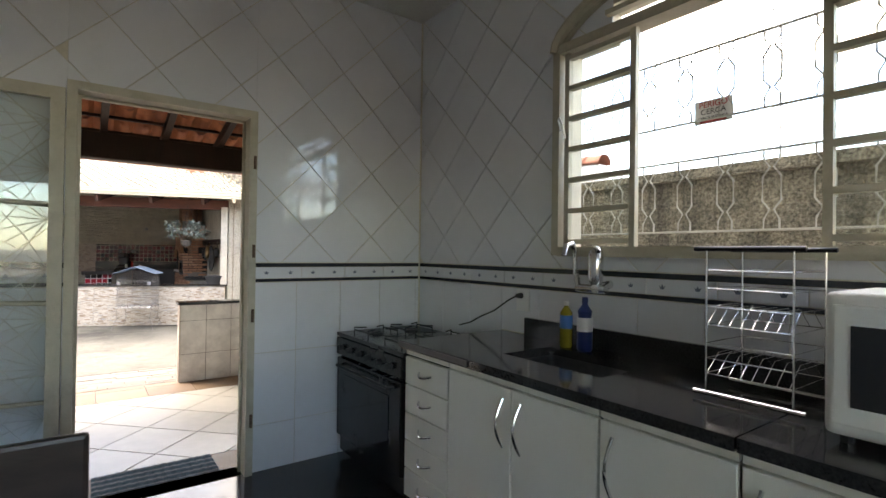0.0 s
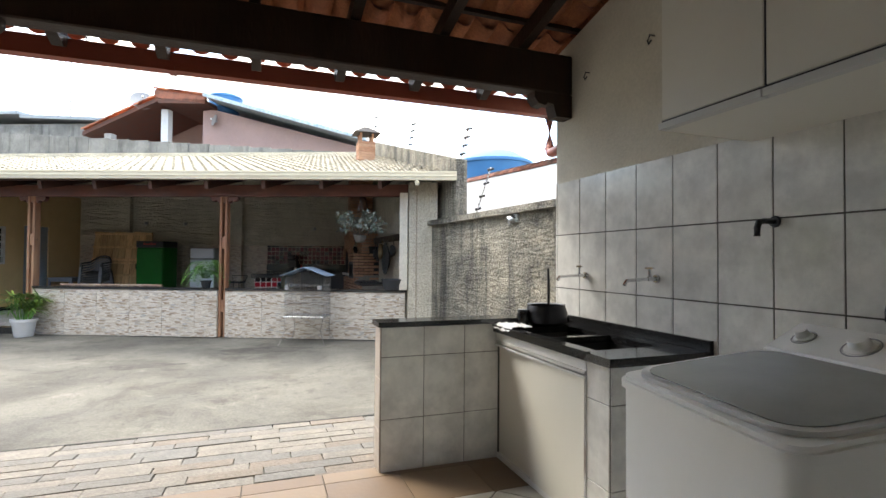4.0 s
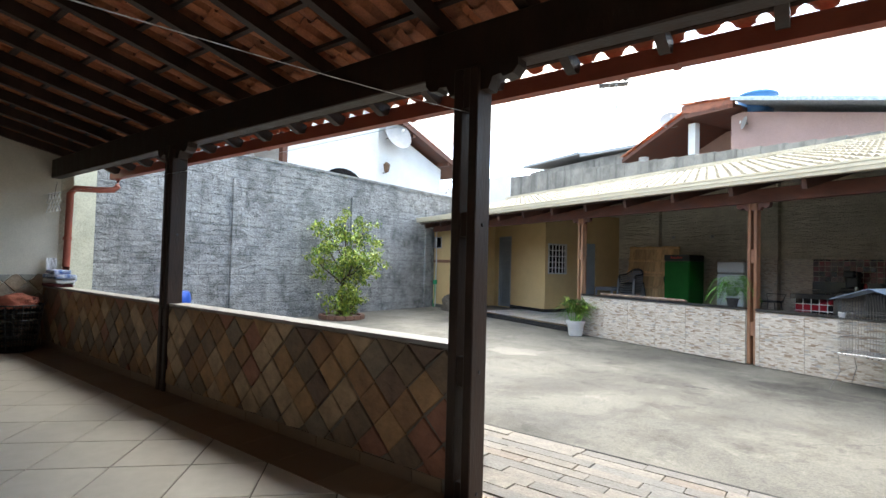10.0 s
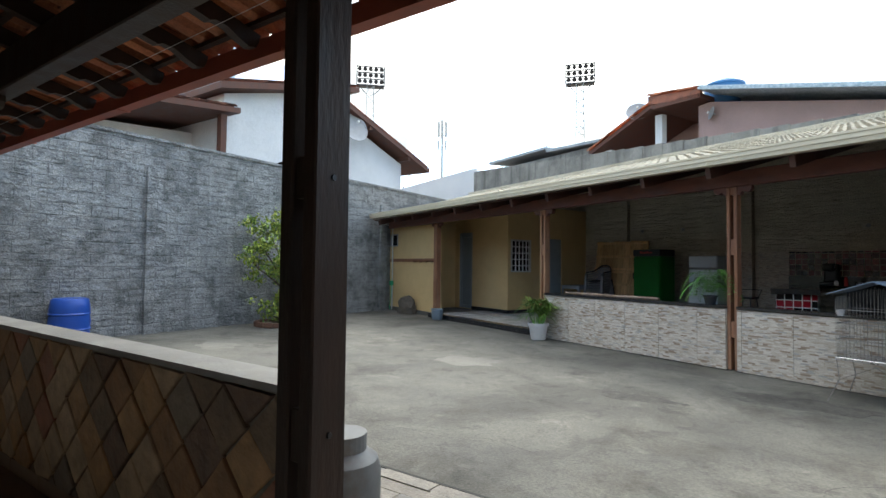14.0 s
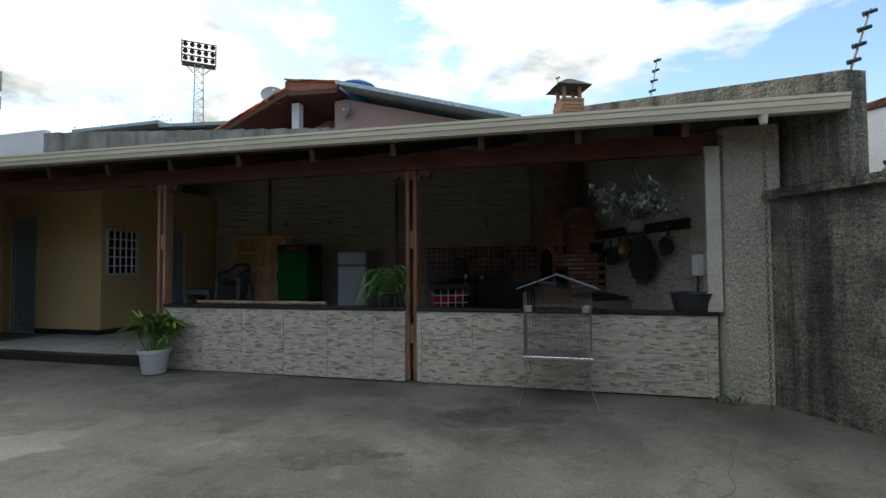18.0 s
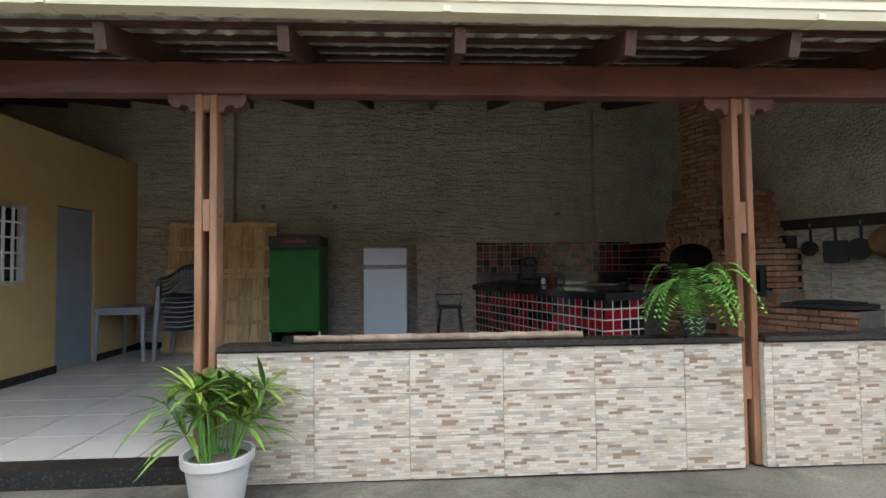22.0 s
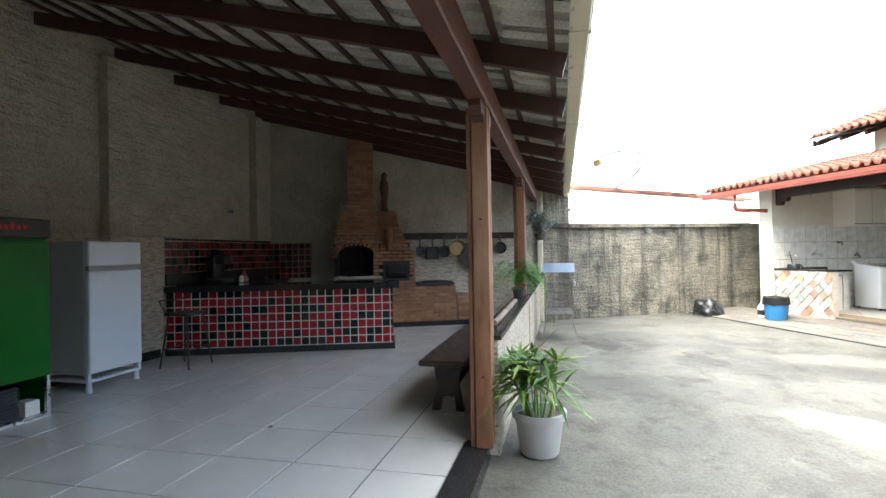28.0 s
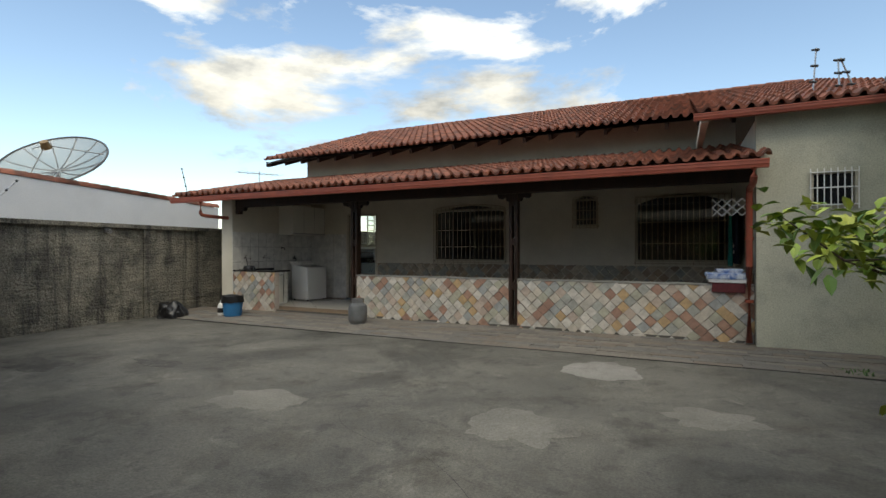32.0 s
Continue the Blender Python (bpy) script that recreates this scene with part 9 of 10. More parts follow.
bush = shrub("yellow-green leafy shrub growing in a brick-edged bed by the grey wall", pose(*BUSH, 0.0),
             [((0, 0, 0), (0.05, 0.0, 2.45), 0.035), ((0.0, 0.0, 0.75), (0.72, -0.3, 1.55), 0.022), ((0, 0, 0.8), (-0.35, -0.75, 1.5), 0.022), ((0, 0, 0.85), (0.45, 0.7, 1.45), 0.022), ((0, 0, 0.6), (0.5, 0.45, 1.1), 0.02),
              ((0, 0, 0.9), (0.3, -0.7, 1.75), 0.02), ((0, 0, 1.4), (0.35, 0.3, 2.15), 0.016), ((0, 0, 1.4), (-0.1, -0.4, 2.1), 0.016), ((0, 0, 0.9), (0.98, -0.12, 1.4), 0.018),
              ((0, 0, 0), (0.32, 0.2, 0.45), 0.018), ((0, 0, 0), (0.2, -0.35, 0.42), 0.018), ((0, 0, 0), (-0.15, 0.35, 0.4), 0.018)], M_LEAFYELLOW, 400, 16, 0.085, 4)
bed = bmesh.new()
for k in range(16):
    a = 2 * math.pi * k / 16
    t = bmesh.new()
    rbox(t, -0.1, -0.05, 0.0, 0.1, 0.05, 0.1, 0.01, 1)
    join(bed, t, pose(BUSH[0] + 0.5 * math.cos(a), BUSH[1] + 0.5 * math.sin(a), -0.01, 0, 0, math.degrees(a) + 90))
solid("planting_bed_edge", bed, M_BRICKDARK, "ring of bricks round the shrub bed", "edging", kind="")
bm = bmesh.new()
cyl(bm, (*BUSH, -0.02), (*BUSH, 0.05), 0.46, 0.44, 28)
solid("planting_bed_soil", bm, M_EARTH, "dark soil in the shrub bed", "soil", kind="")
# potted palm
def flower_pot(ob, r, h, material):
    bm = bmesh.new()
    lathe(bm, [(r * 0.68, 0), (r * 0.72, 0.012), (r * 0.9, h * 0.78), (r * 0.92, h * 0.82), (r * 1.02, h * 0.84), (r * 1.04, h), (r * 0.94, h), (r * 0.9, h * 0.86), (r * 0.6, h * 0.84)], 28)
    part("pot", bm, material, ob, smooth=True)


pp = thing("potted_palm", "lady palm with narrow green blades in a white plastic pot", "potted plant", SHED @ pose(-8.55, 10.92, 0.0))
flower_pot(pp, 0.185, 0.3, M_POTWHITE)
bm = bmesh.new()
cyl(bm, (0, 0, 0.22), (0, 0, 0.262), 0.16, 0.16, 20)
part("soil", bm, M_EARTH, pp)
rng = random.Random(21)
verts, faces = [], []
stems = bmesh.new()
for k in range(26):
    a, tilt = rng.uniform(0, 2 * math.pi), rng.uniform(0.05, 0.5)
    b = Vector((0.08 * math.cos(a), 0.08 * math.sin(a), 0.255))
    L = rng.uniform(0.18, 0.42)
    e = b + Vector((math.cos(a) * math.sin(tilt), math.sin(a) * math.sin(tilt), math.cos(tilt))) * L
    cyl(stems, b, e, 0.007, 0.004, 5)
    axis = (e - b).normalized()
    for q in range(11):
        ang = 2 * math.pi * q / 11 + rng.uniform(-0.3, 0.3)
        ref = axis.orthogonal().normalized()
        d = (Matrix.Rotation(ang, 3, axis) @ ref) * 0.9 + axis * rng.uniform(0.15, 0.9)
        leaf(verts, faces, e, d, Vector((0, 0, 1)), rng.uniform(0.2, 0.34), 0.029, 0.15, rng.uniform(0.1, 0.7))
part("stem_base", stems, M_FERN, pp)
leaf_mesh("foliage", verts, faces, M_PALM, pp)

# fern on the low wall
fp = thing("potted_fern", "bright green fern in a small dark pot on the low wall", "potted plant", SHED @ pose(-5.62, 11.3, 0.833))
flower_pot(fp, 0.09, 0.12, M_DARKCHAIR)
verts, faces = [], []
for k in range(36):
    a = rng.uniform(0, 2 * math.pi)
    L, rise = rng.uniform(0.22, 0.42), rng.uniform(0.18, 0.5)
    prev = Vector((0.04 * math.cos(a), 0.04 * math.sin(a), 0.14))
    for i in range(1, 23):
        s = i / 22
        p = Vector((math.cos(a) * L * s, math.sin(a) * L * s, 0.14 + rise * math.sin(s * 2.1) - 0.42 * s * s * (0.4 + rise)))
        ax = (p - prev).normalized()
        side = ax.cross(Vector((0, 0, 1))).normalized()
        for sg in (-1, 1):
            leaf(verts, faces, p, side * sg + ax * 0.35, Vector((0, 0, 1)), 0.085 * (1 - 0.75 * s) + 0.012, 0.017, 0.1, 0.3)
        prev = p
leaf_mesh("fronds", verts, faces, M_FERN, fp)

# hanging silver plant
hp = thing("hanging_plant", "silvery dusty plant hanging on a chain from the shed beam", "hanging plant", SHED @ pose(-2.9, 11.12, 1.58))
bm = bmesh.new()
lathe(bm, [(0.06, 0.04), (0.08, 0.06), (0.11, 0.15), (0.1, 0.16), (0.06, 0.08)], 18)
part("pot", bm, M_BURLAP, hp)
bm = bmesh.new()
for a in (0, 2.1, 4.2):
    tube(bm, [(0.15 * math.cos(a), 0.15 * math.sin(a), 0.15), (0, 0, 0.75), (0, 0.1, 0.93)], 0.003, 4)
part("hanger", bm, M_DARKMETAL, hp)
twigs = bmesh.new()
verts, faces = [], []
for k in range(46):
    a = rng.uniform(0, 2 * math.pi)
    L = rng.uniform(0.16, 0.42)
    b = Vector((0, 0, 0.12))
    e = b + Vector((math.cos(a) * L * 1.1, math.sin(a) * L * 0.6, rng.uniform(0.1, 0.45)))
    mid = b.lerp(e, 0.5) + Vector((0, 0, 0.06))
    tube(twigs, [b, mid, e], 0.004, 4)
    for q in range(18):
        s = rng.uniform(0.45, 1.05)
        p = mid.lerp(e, s) if s > 0.5 else b.lerp(mid, s * 2)
        leaf(verts, faces, p, rand_dir(rng, -0.4), Vector((0, 0, 1)), rng.uniform(0.05, 0.09), 0.034, 0.2, 0.2)
part("twig_frame", twigs, M_BARK, hp)
leaf_mesh("foliage", verts, faces, M_SILVER, hp)

# bird cage on a stand
cg = thing("bird_cage", "grey wire bird cage with a gabled tin roof", "bird cage", SHED @ pose(-3.66, 10.8, 0.0))
CW, CD = 0.31, 0.2
for z in (0.44, 0.62, 0.78, 0.92):
    bm = bmesh.new()
    tube(bm, [(-CW, -CD, z), (CW, -CD, z), (CW, CD, z), (-CW, CD, z)], 0.0035, 5, True)
    part("hoop", bm, M_CAGE, cg)
bm = bmesh.new()
for k in range(23):
    x = -CW + 2 * CW * k / 22
    for y in (-CD, CD):
        tube(bm, [(x, y, 0.44), (x, y, 0.92), (x, y * 0.9, 1.05 + 0.1 * (1 - abs(x) / CW))], 0.0016, 4)
for k in range(1, 14):
    y = -CD + 2 * CD * k / 14
    for x in (-CW, CW):
        tube(bm, [(x, y, 0.44), (x, y, 1.04)], 0.0016, 4)
ob = part("wire", bm, M_CAGE, cg)
tagged(ob, kind="stuff")
bm = bmesh.new()
rbox(bm, -CW - 0.01, -CD - 0.01, 0.41, CW + 0.01, CD + 0.01, 0.44, 0.004, 1)
part("tray", bm, M_STEEL, cg)
for s in (-1, 1):
    t = bmesh.new()
    box(t, 0, -CD - 0.05, -0.004, 0.40, CD + 0.05, 0.004)
    b = bmesh.new()
    join(b, t, Matrix.Translation((0, 0, 1.21)) @ pose(0, 0, 0, 0, 20, 0 if s > 0 else 180))
    part("roof_sheet", b, M_TINBLUE, cg)
for s in (-1, 1):
    for y in (-CD, CD):
        bm = bmesh.new()
        tube(bm, [(s * CW, y, 0.43), (s * (CW - 0.03), y * 1.1, 0.22), (s * (CW + 0.05), y * 1.4, 0.0)], 0.005, 5)
        part("stand_leg", bm, M_CAGE, cg)
bm = bmesh.new()
tube(bm, [(-CW, -CD, 0.2), (0, -CD, 0.38), (CW, -CD, 0.2)], 0.003, 4)
part("brace", bm, M_CAGE, cg)
for x in (-0.26, 0.26):
    bm = bmesh.new()
    lathe(bm, [(0.03, 0), (0.038, 0.06), (0.034, 0.06)], 12, pose(x, -CD - 0.03, 0.86))
    part("food_cup", bm, M_GREYPLASTIC, cg)
for z, a in ((0.62, -0.2), (0.72, 0.05)):
    bm = bmesh.new()
    tube(bm, [(a - 0.1, -0.1, z), (a + 0.16, 0.1, z)], 0.009, 6)
    part("perch", bm, M_POLE, cg)

# loose things by the veranda
gas = thing("gas_cylinder", "grey steel gas cylinder standing by the veranda post", "gas cylinder", pose(-1.77, 6.62, STRIP_Z))
bm = bmesh.new()
lathe(bm, [(0.15, 0.035), (0.172, 0.06), (0.18, 0.1), (0.18, 0.3), (0.165, 0.36), (0.1, 0.41), (0.03, 0.42)], 26)
part("body", bm, M_GASGREY, gas, smooth=True)
bm = bmesh.new()
lathe(bm, [(0.14, 0.0), (0.145, 0.0), (0.145, 0.06), (0.14, 0.06)], 24)
part("foot_ring", bm, M_GASGREY, gas)
bm = bmesh.new()
lathe(bm, [(0.105, 0.39), (0.11, 0.39), (0.11, 0.48), (0.105, 0.48)], 24)
part("collar", bm, M_GASGREY, gas)
bm = bmesh.new()
cyl(bm, (0, 0, 0.41), (0, 0, 0.47), 0.02, 0.018, 10)
part("valve", bm, M_BRONZE, gas)
bin_ = thing("waste_bin", "blue plastic bin with a black bag over its rim", "bin", pose(1.36, 6.78, STRIP_Z - 0.006))
bm = bmesh.new()
lathe(bm, [(0.17, 0), (0.18, 0.02), (0.215, 0.38), (0.2, 0.38)], 26)
part("body", bm, M_BINBLUE, bin_, smooth=True)
bm = bmesh.new()
t = bmesh.new()
bmesh.ops.create_cone(t, cap_ends=False, segments=40, radius1=0.235, radius2=0.22, depth=0.14)
for v in t.verts:
    k = 1 + 0.05 * noise.noise(v.co * 14)
    v.co.x *= k
    v.co.y *= k
    v.co.z += 0.02 * noise.noise(v.co * 9)
join(bm, t, pose(0, 0, 0.36))
heap(bm, pose(0, 0, 0.39), 0.2, 0.2, 0.07, 6.0)
part("bag", bm, M_BINBAG, bin_, smooth=True)
bm = bmesh.new()
heap(bm, pose(2.62, 7.3, 0.03), 0.3, 0.28, 0.3, 12.0)
solid("rubbish_bag", bm, M_BINBAG, "knotted black plastic rubbish bag on the ground", "rubbish bag", kind="", smooth=True)
jug = thing("plastic_jug", "white plastic jug with a dark label beside the bin", "jug", pose(1.68, 6.8, STRIP_Z - 0.007))
bm = bmesh.new()
lathe(bm, [(0.07, 0), (0.078, 0.02), (0.078, 0.2), (0.05, 0.26), (0.025, 0.28), (0.025, 0.32)], 18)
part("body", bm, M_WHITE, jug, smooth=True)
bm = bmesh.new()
lathe(bm, [(0.08, 0.06), (0.08, 0.16)], 18)
part("label", bm, M_BLACK, jug)
brl = thing("barrel", "blue plastic barrel beyond the half wall", "barrel", pose(-9.45, 8.22, -0.01) @ Matrix.Scale(0.95, 4))
bm = bmesh.new()
lathe(bm, [(0.25, 0), (0.27, 0.03), (0.29, 0.2), (0.28, 0.26), (0.3, 0.38), (0.28, 0.52), (0.29, 0.58), (0.265, 0.75), (0.24, 0.78), (0.05, 0.775)], 30)
part("body", bm, M_BARREL, brl, smooth=True)
for z in (0.26, 0.52):
    bm = bmesh.new()
    lathe(bm, [(0.285, z - 0.02), (0.3, z), (0.285, z + 0.02)], 30)
    part("hoop", bm, M_BARREL, brl, smooth=True)
el = thing("wall_lamp", "grey bulkhead lamp on the boundary wall", "lamp", pose(3.02, 8.4, 1.84))
bm = bmesh.new()
rbox(bm, -0.05, -0.06, -0.05, 0.03, 0.06, 0.05, 0.015)
part("body", bm, M_STEEL, el)
bm = bmesh.new()
cyl(bm, (-0.05, 0, 0), (-0.12, 0.02, -0.03), 0.04, 0.05, 14)
part("shade", bm, M_STEEL, el)

# patches and cracks in the yard
rng = random.Random(33)
for x, y, rx, ry in ((-6.47, 8.22, 0.44, 0.42), (-6.1, 10.5, 0.42, 0.42), (-3.6, 10.9, 0.5, 0.3), (-7.6, 9.6, 0.4, 0.3), (0.2, 10.95, 0.7, 0.3), (-1.2, 10.25, 0.45, 0.16)):
    n = 48
    out = []
    for k in range(n):
        a = 2 * math.pi * k / n
        f = 1 + 0.5 * noise.noise((math.cos(a) * 2 + x, math.sin(a) * 2 + y, 0.5)) + 0.12 * noise.noise((math.cos(a) * 7 + x, math.sin(a) * 7 + y, 2.5))
        out.append((x + rx * f * math.cos(a), y + ry * f * math.sin(a)))
    bm = bmesh.new()
    rings = []
    for f, lift in ((0.25, 0.004), (0.5, 0.004), (0.75, 0.0035), (0.93, 0.003), (1.0, -0.003)):
        ring = [(x + (px - x) * f, y + (py - y) * f) for px, py in out]
        rings.append([bm.verts.new((px, py, 0.016 * noise.noise((px * 0.5, py * 0.5, 3.0)) + 0.004 * noise.noise((px * 2.1, py * 2.1, 7.0)) - 0.012 + lift)) for px, py in ring])
    bm.faces.new(rings[0])
    for lo, hi in zip(rings, rings[1:]):
        for k in range(n):
            bm.faces.new((lo[k - 1], hi[k - 1], hi[k], lo[k]))
    solid("concrete_patch", bm, M_CONC_PATCH if y < 9 else M_CONC_STAIN if x > -2 else M_CONC_DULL, "dark damp stain on the yard concrete" if x > -2 and y > 9 else "pale mended patch in the yard concrete", "patch", group="mended patches")
for sx, sy, ex, ey in ((-4.2, 9.6, -0.8, 9.9), (-2.0, 9.8, -1.6, 11.0), (-8.9, 9.4, -6.9, 9.2), (-3.6, 8.0, -1.0, 8.3), (-7.4, 12.4, -4.6, 10.9), (0.2, 8.6, 1.6, 9.9)):
    bm = bmesh.new()
    pts = []
    n = 26
    for k in range(n + 1):
        a = k / n
        pts.append(Vector((sx + (ex - sx) * a + 0.16 * noise.noise((a * 5, sx, 1)), sy + (ey - sy) * a + 0.16 * noise.noise((a * 5, sy, 9)), 0)))
    lo, hi = [], []
    for i, p in enumerate(pts):
        d = (pts[min(i + 1, n)] - pts[max(i - 1, 0)]).normalized()
        w = 0.0022 * (0.5 + abs(noise.noise((i * 0.7, sx, sy))))
        z = 0.016 * noise.noise((p.x * 0.5, p.y * 0.5, 3.0)) + 0.004 * noise.noise((p.x * 2.1, p.y * 2.1, 7.0)) - 0.0085
        lo.append(bm.verts.new((p.x - d.y * w, p.y + d.x * w, z)))
        hi.append(bm.verts.new((p.x + d.y * w, p.y - d.x * w, z)))
    for i in range(n):
        bm.faces.new((lo[i], hi[i], hi[i + 1], lo[i + 1]))
    solid("yard_crack", bm, M_CRACK, "thin dark crack in the yard concrete", "crack", group="yard cracks")
verts, faces = [], []
wd_ = thing("weeds", "small weeds growing at the foot of the walls", "weeds", pose(0, 0, 0))
for x, y, n in ((2.4, 11.0, 40), (-9.6, 8.2, 40), (-8.45, 6.3, 20), (-9.2, 7.2, 30)):
    for k in range(n):
        leaf(verts, faces, Vector((x + rng.uniform(-0.15, 0.15), y + rng.uniform(-0.15, 0.15), 0.0)), rand_dir(rng, 0.3), Vector((0, 0, 1)), rng.uniform(0.05, 0.13), 0.02, 0.2, 0.3)
tagged(leaf_mesh("blades", verts, faces, M_LEAF, wd_), kind="stuff")

# ---- neighbours and distance ----
M_FARWHITE = surf("neighbour_white_paint", (0.72, 0.72, 0.73), (0.64, 0.65, 0.67), 0.9, 0.8, 0.95, 0.2, 30, stain=(0.5, 0.5, 0.5), stain_scale=0.5, stain_amount=0.3)
M_FARPINK = surf("neighbour_pink_paint", (0.40, 0.27, 0.25), (0.34, 0.23, 0.215), 0.9, 0.8, 0.95, 0.2, 30)
M_FARBLUE = surf("neighbour_blue_paint", (0.55, 0.66, 0.76), (0.5, 0.61, 0.71), 0.5, 0.8, 0.95)
M_TANK = surf("blue_water_tank", (0.03, 0.16, 0.36), (0.025, 0.13, 0.3), 2, 0.45, 0.6)
M_EAVEWOOD = surf("red_brown_eave", (0.11, 0.04, 0.025), (0.07, 0.028, 0.018), 5, 0.6, 0.8)
M_VERGE = surf("blue_white_verge", (0.48, 0.55, 0.6), (0.22, 0.3, 0.36), 12, 0.6, 0.8)
M_GREYROOF = surf("grey_sheet_roof", (0.3, 0.33, 0.36), (0.22, 0.25, 0.28), 3, 0.6, 0.8)
M_DISHFRAME = surf("grey_aluminium_ribs", (0.07, 0.07, 0.07), (0.05, 0.05, 0.05), 8, 0.5, 0.65)
M_MESHDISH = glass("dish_mesh", (0.62, 0.62, 0.60), 0.5, 0.2)


def slab(bm, pts, d):
    """A flat plate through the points, d thick downwards."""
    t = bmesh.new()
    f = t.faces.new([t.verts.new(p) for p in pts])
    g = bmesh.ops.extrude_face_region(t, geom=[f])
    bmesh.ops.translate(t, vec=(0, 0, -d), verts=[v for v in g["geom"] if isinstance(v, bmesh.types.BMVert)])
    return join(bm, t)


def upright(bm, outline, a, b, axis):
    """A wall with a sloping outline (along, height) between a and b on an axis."""
    t = bmesh.new()
    mk = (lambda p, k: (p[0], k, p[1])) if axis == "y" else (lambda p, k: (k, p[0], p[1]))
    lo = [t.verts.new(mk(p, a)) for p in outline]
    hi = [t.verts.new(mk(p, b)) for p in outline]
    n = len(outline)
    t.faces.new(lo)
    t.faces.new(hi[::-1])
    for k in range(n):
        t.faces.new((lo[k], lo[(k + 1) % n], hi[(k + 1) % n], hi[k]))
    return join(bm, t)


def cap_tiles(ob, p0, p1, n, r, material, name="cap_tile"):
    """Half-round cap tiles lapped along a line."""
    p0, p1 = Vector(p0), Vector(p1)
    d = (p1 - p0) / n
    bm = bmesh.new()
    t = bmesh.new()
    for k in range(7):
        a = math.pi * k / 6
        t.verts.new((r * math.cos(a), r * math.sin(a), -0.02))
        t.verts.new((r * 0.86 * math.cos(a), r * 0.86 * math.sin(a), d.length))
    t.verts.ensure_lookup_table()
    for k in range(6):
        t.faces.new((t.verts[2 * k], t.verts[2 * k + 2], t.verts[2 * k + 3], t.verts[2 * k + 1]))
    bmesh.ops.solidify(t, geom=t.faces[:], thickness=0.015)
    join(bm, t)
    me = finish(bm, name, material, True)
    q = d.to_track_quat("Z", "Y").to_matrix().to_4x4()
    for k in range(n):
        piece(name, me, ob, Matrix.Translation(p0 + d * k) @ q)


def small_dish(m, r, label, parent=None):
    ob = thing("satellite_dish", label, "satellite dish", m)
    bm = bmesh.new()
    lathe(bm, [(0.02, 0.0), (r * 0.5, r * 0.06), (r * 0.8, r * 0.16), (r, r * 0.26), (r, r * 0.28), (r * 0.8, r * 0.18), (r * 0.5, r * 0.08), (0.02, 0.02)], 24)
    part("reflector", bm, M_GREYPLASTIC, ob, smooth=True)
    bm = bmesh.new()
    tube(bm, [(r * 0.95, 0, r * 0.25), (r * 0.5, 0, r * 0.7), (0, 0, r * 0.8)], 0.012, 6)
    part("feed_arm", bm, M_GREYPLASTIC, ob)
    bm = bmesh.new()
    cyl(bm, (0, 0, r * 0.86), (0, 0, r * 0.7), 0.035, 0.045, 10)
    part("feed", bm, M_WHITE, ob)
    bm = bmesh.new()
    tube(bm, [(0, 0, 0.0), (-r * 0.3, 0, -0.12), (-r * 0.5, 0, -0.3)], 0.02, 8)
    part("mount", bm, M_GREYPLASTIC, ob)


def fence_post(p, q, n, label):
    """A slanted rod with insulators of an electric fence."""
    ob = thing("fence_post", label, "fence post", Matrix.Translation(p), "electric fence posts")
    d = Vector(q) - Vector(p)
    bm = bmesh.new()
    cyl(bm, (0, 0, 0), d, 0.012, 0.012, 8)
    part("rod", bm, M_STEEL, ob)
    for k in range(n):
        c = d * ((k + 1) / n) - d.normalized() * 0.03
        bm = bmesh.new()
        cyl(bm, c + Vector((-0.035, 0.02, -0.01)), c + Vector((0.05, -0.02, 0.015)), 0.022, 0.016, 8)
        part("insulator", bm, M_BLACK, ob)


def lattice_tower(x, y, top, panel):
    ob = thing("floodlight_tower", "tall steel lattice floodlight tower beyond the houses", "floodlight", pose(x, y, 0, 0, 0, math.degrees(math.atan2(-x, y - 6))), "floodlight towers")
    w = 0.55
    for sx in (-w, w):
        for sy in (-w, w):
            bm = bmesh.new()
            cyl(bm, (sx * 1.7, sy * 1.7, 0), (sx, sy, top), 0.07, 0.06, 6)
            part("leg", bm, M_FLASHING, ob)
    bm = bmesh.new()
    n = 26
    for k in range(n):
        z0, z1 = top * k / n, top * (k + 1) / n
        s0, s1 = w * (1.7 - 0.7 * k / n), w * (1.7 - 0.7 * (k + 1) / n)
        for a, b in (((-1, -1), (1, -1)), ((1, -1), (1, 1)), ((1, 1), (-1, 1)), ((-1, 1), (-1, -1))):
            cyl(bm, (a[0] * s0, a[1] * s0, z0), (b[0] * s1, b[1] * s1, z1), 0.035, 0.035, 4)
            cyl(bm, (a[0] * s1, a[1] * s1, z1), (b[0] * s1, b[1] * s1, z1), 0.03, 0.03, 4)
    part("bracing", bm, M_FLASHING, ob)
    bm = bmesh.new()
    for k in range(4):
        z = top + 0.1 + panel * k / 3
        cyl(bm, (-2.2, -0.6, z), (2.2, -0.6, z), 0.1, 0.1, 6)
    for s in (-2.2, 2.2):
        cyl(bm, (s, -0.6, top), (s, -0.6, top + panel + 0.2), 0.09, 0.09, 6)
        cyl(bm, (s * 0.3, 0, top - 1.2), (s, -0.6, top + 0.2), 0.06, 0.06, 6)
    box(bm, -2.2, -0.55, top - 0.05, 2.2, 0.7, top + 0.02)
    part("lamp_frame", bm, M_DARKMETAL, ob)
    for r in range(3):
        for c in range(5):
            bm = bmesh.new()
            x0, z0 = -1.76 + c * 0.88, top + 0.62 + panel * r / 3
            cyl(bm, (x0, -0.62, z0 + 0.08), (x0, -1.05, z0 - 0.12), 0.13, 0.34, 10)
            part("floodlight", bm, M_DARKMETAL, ob)


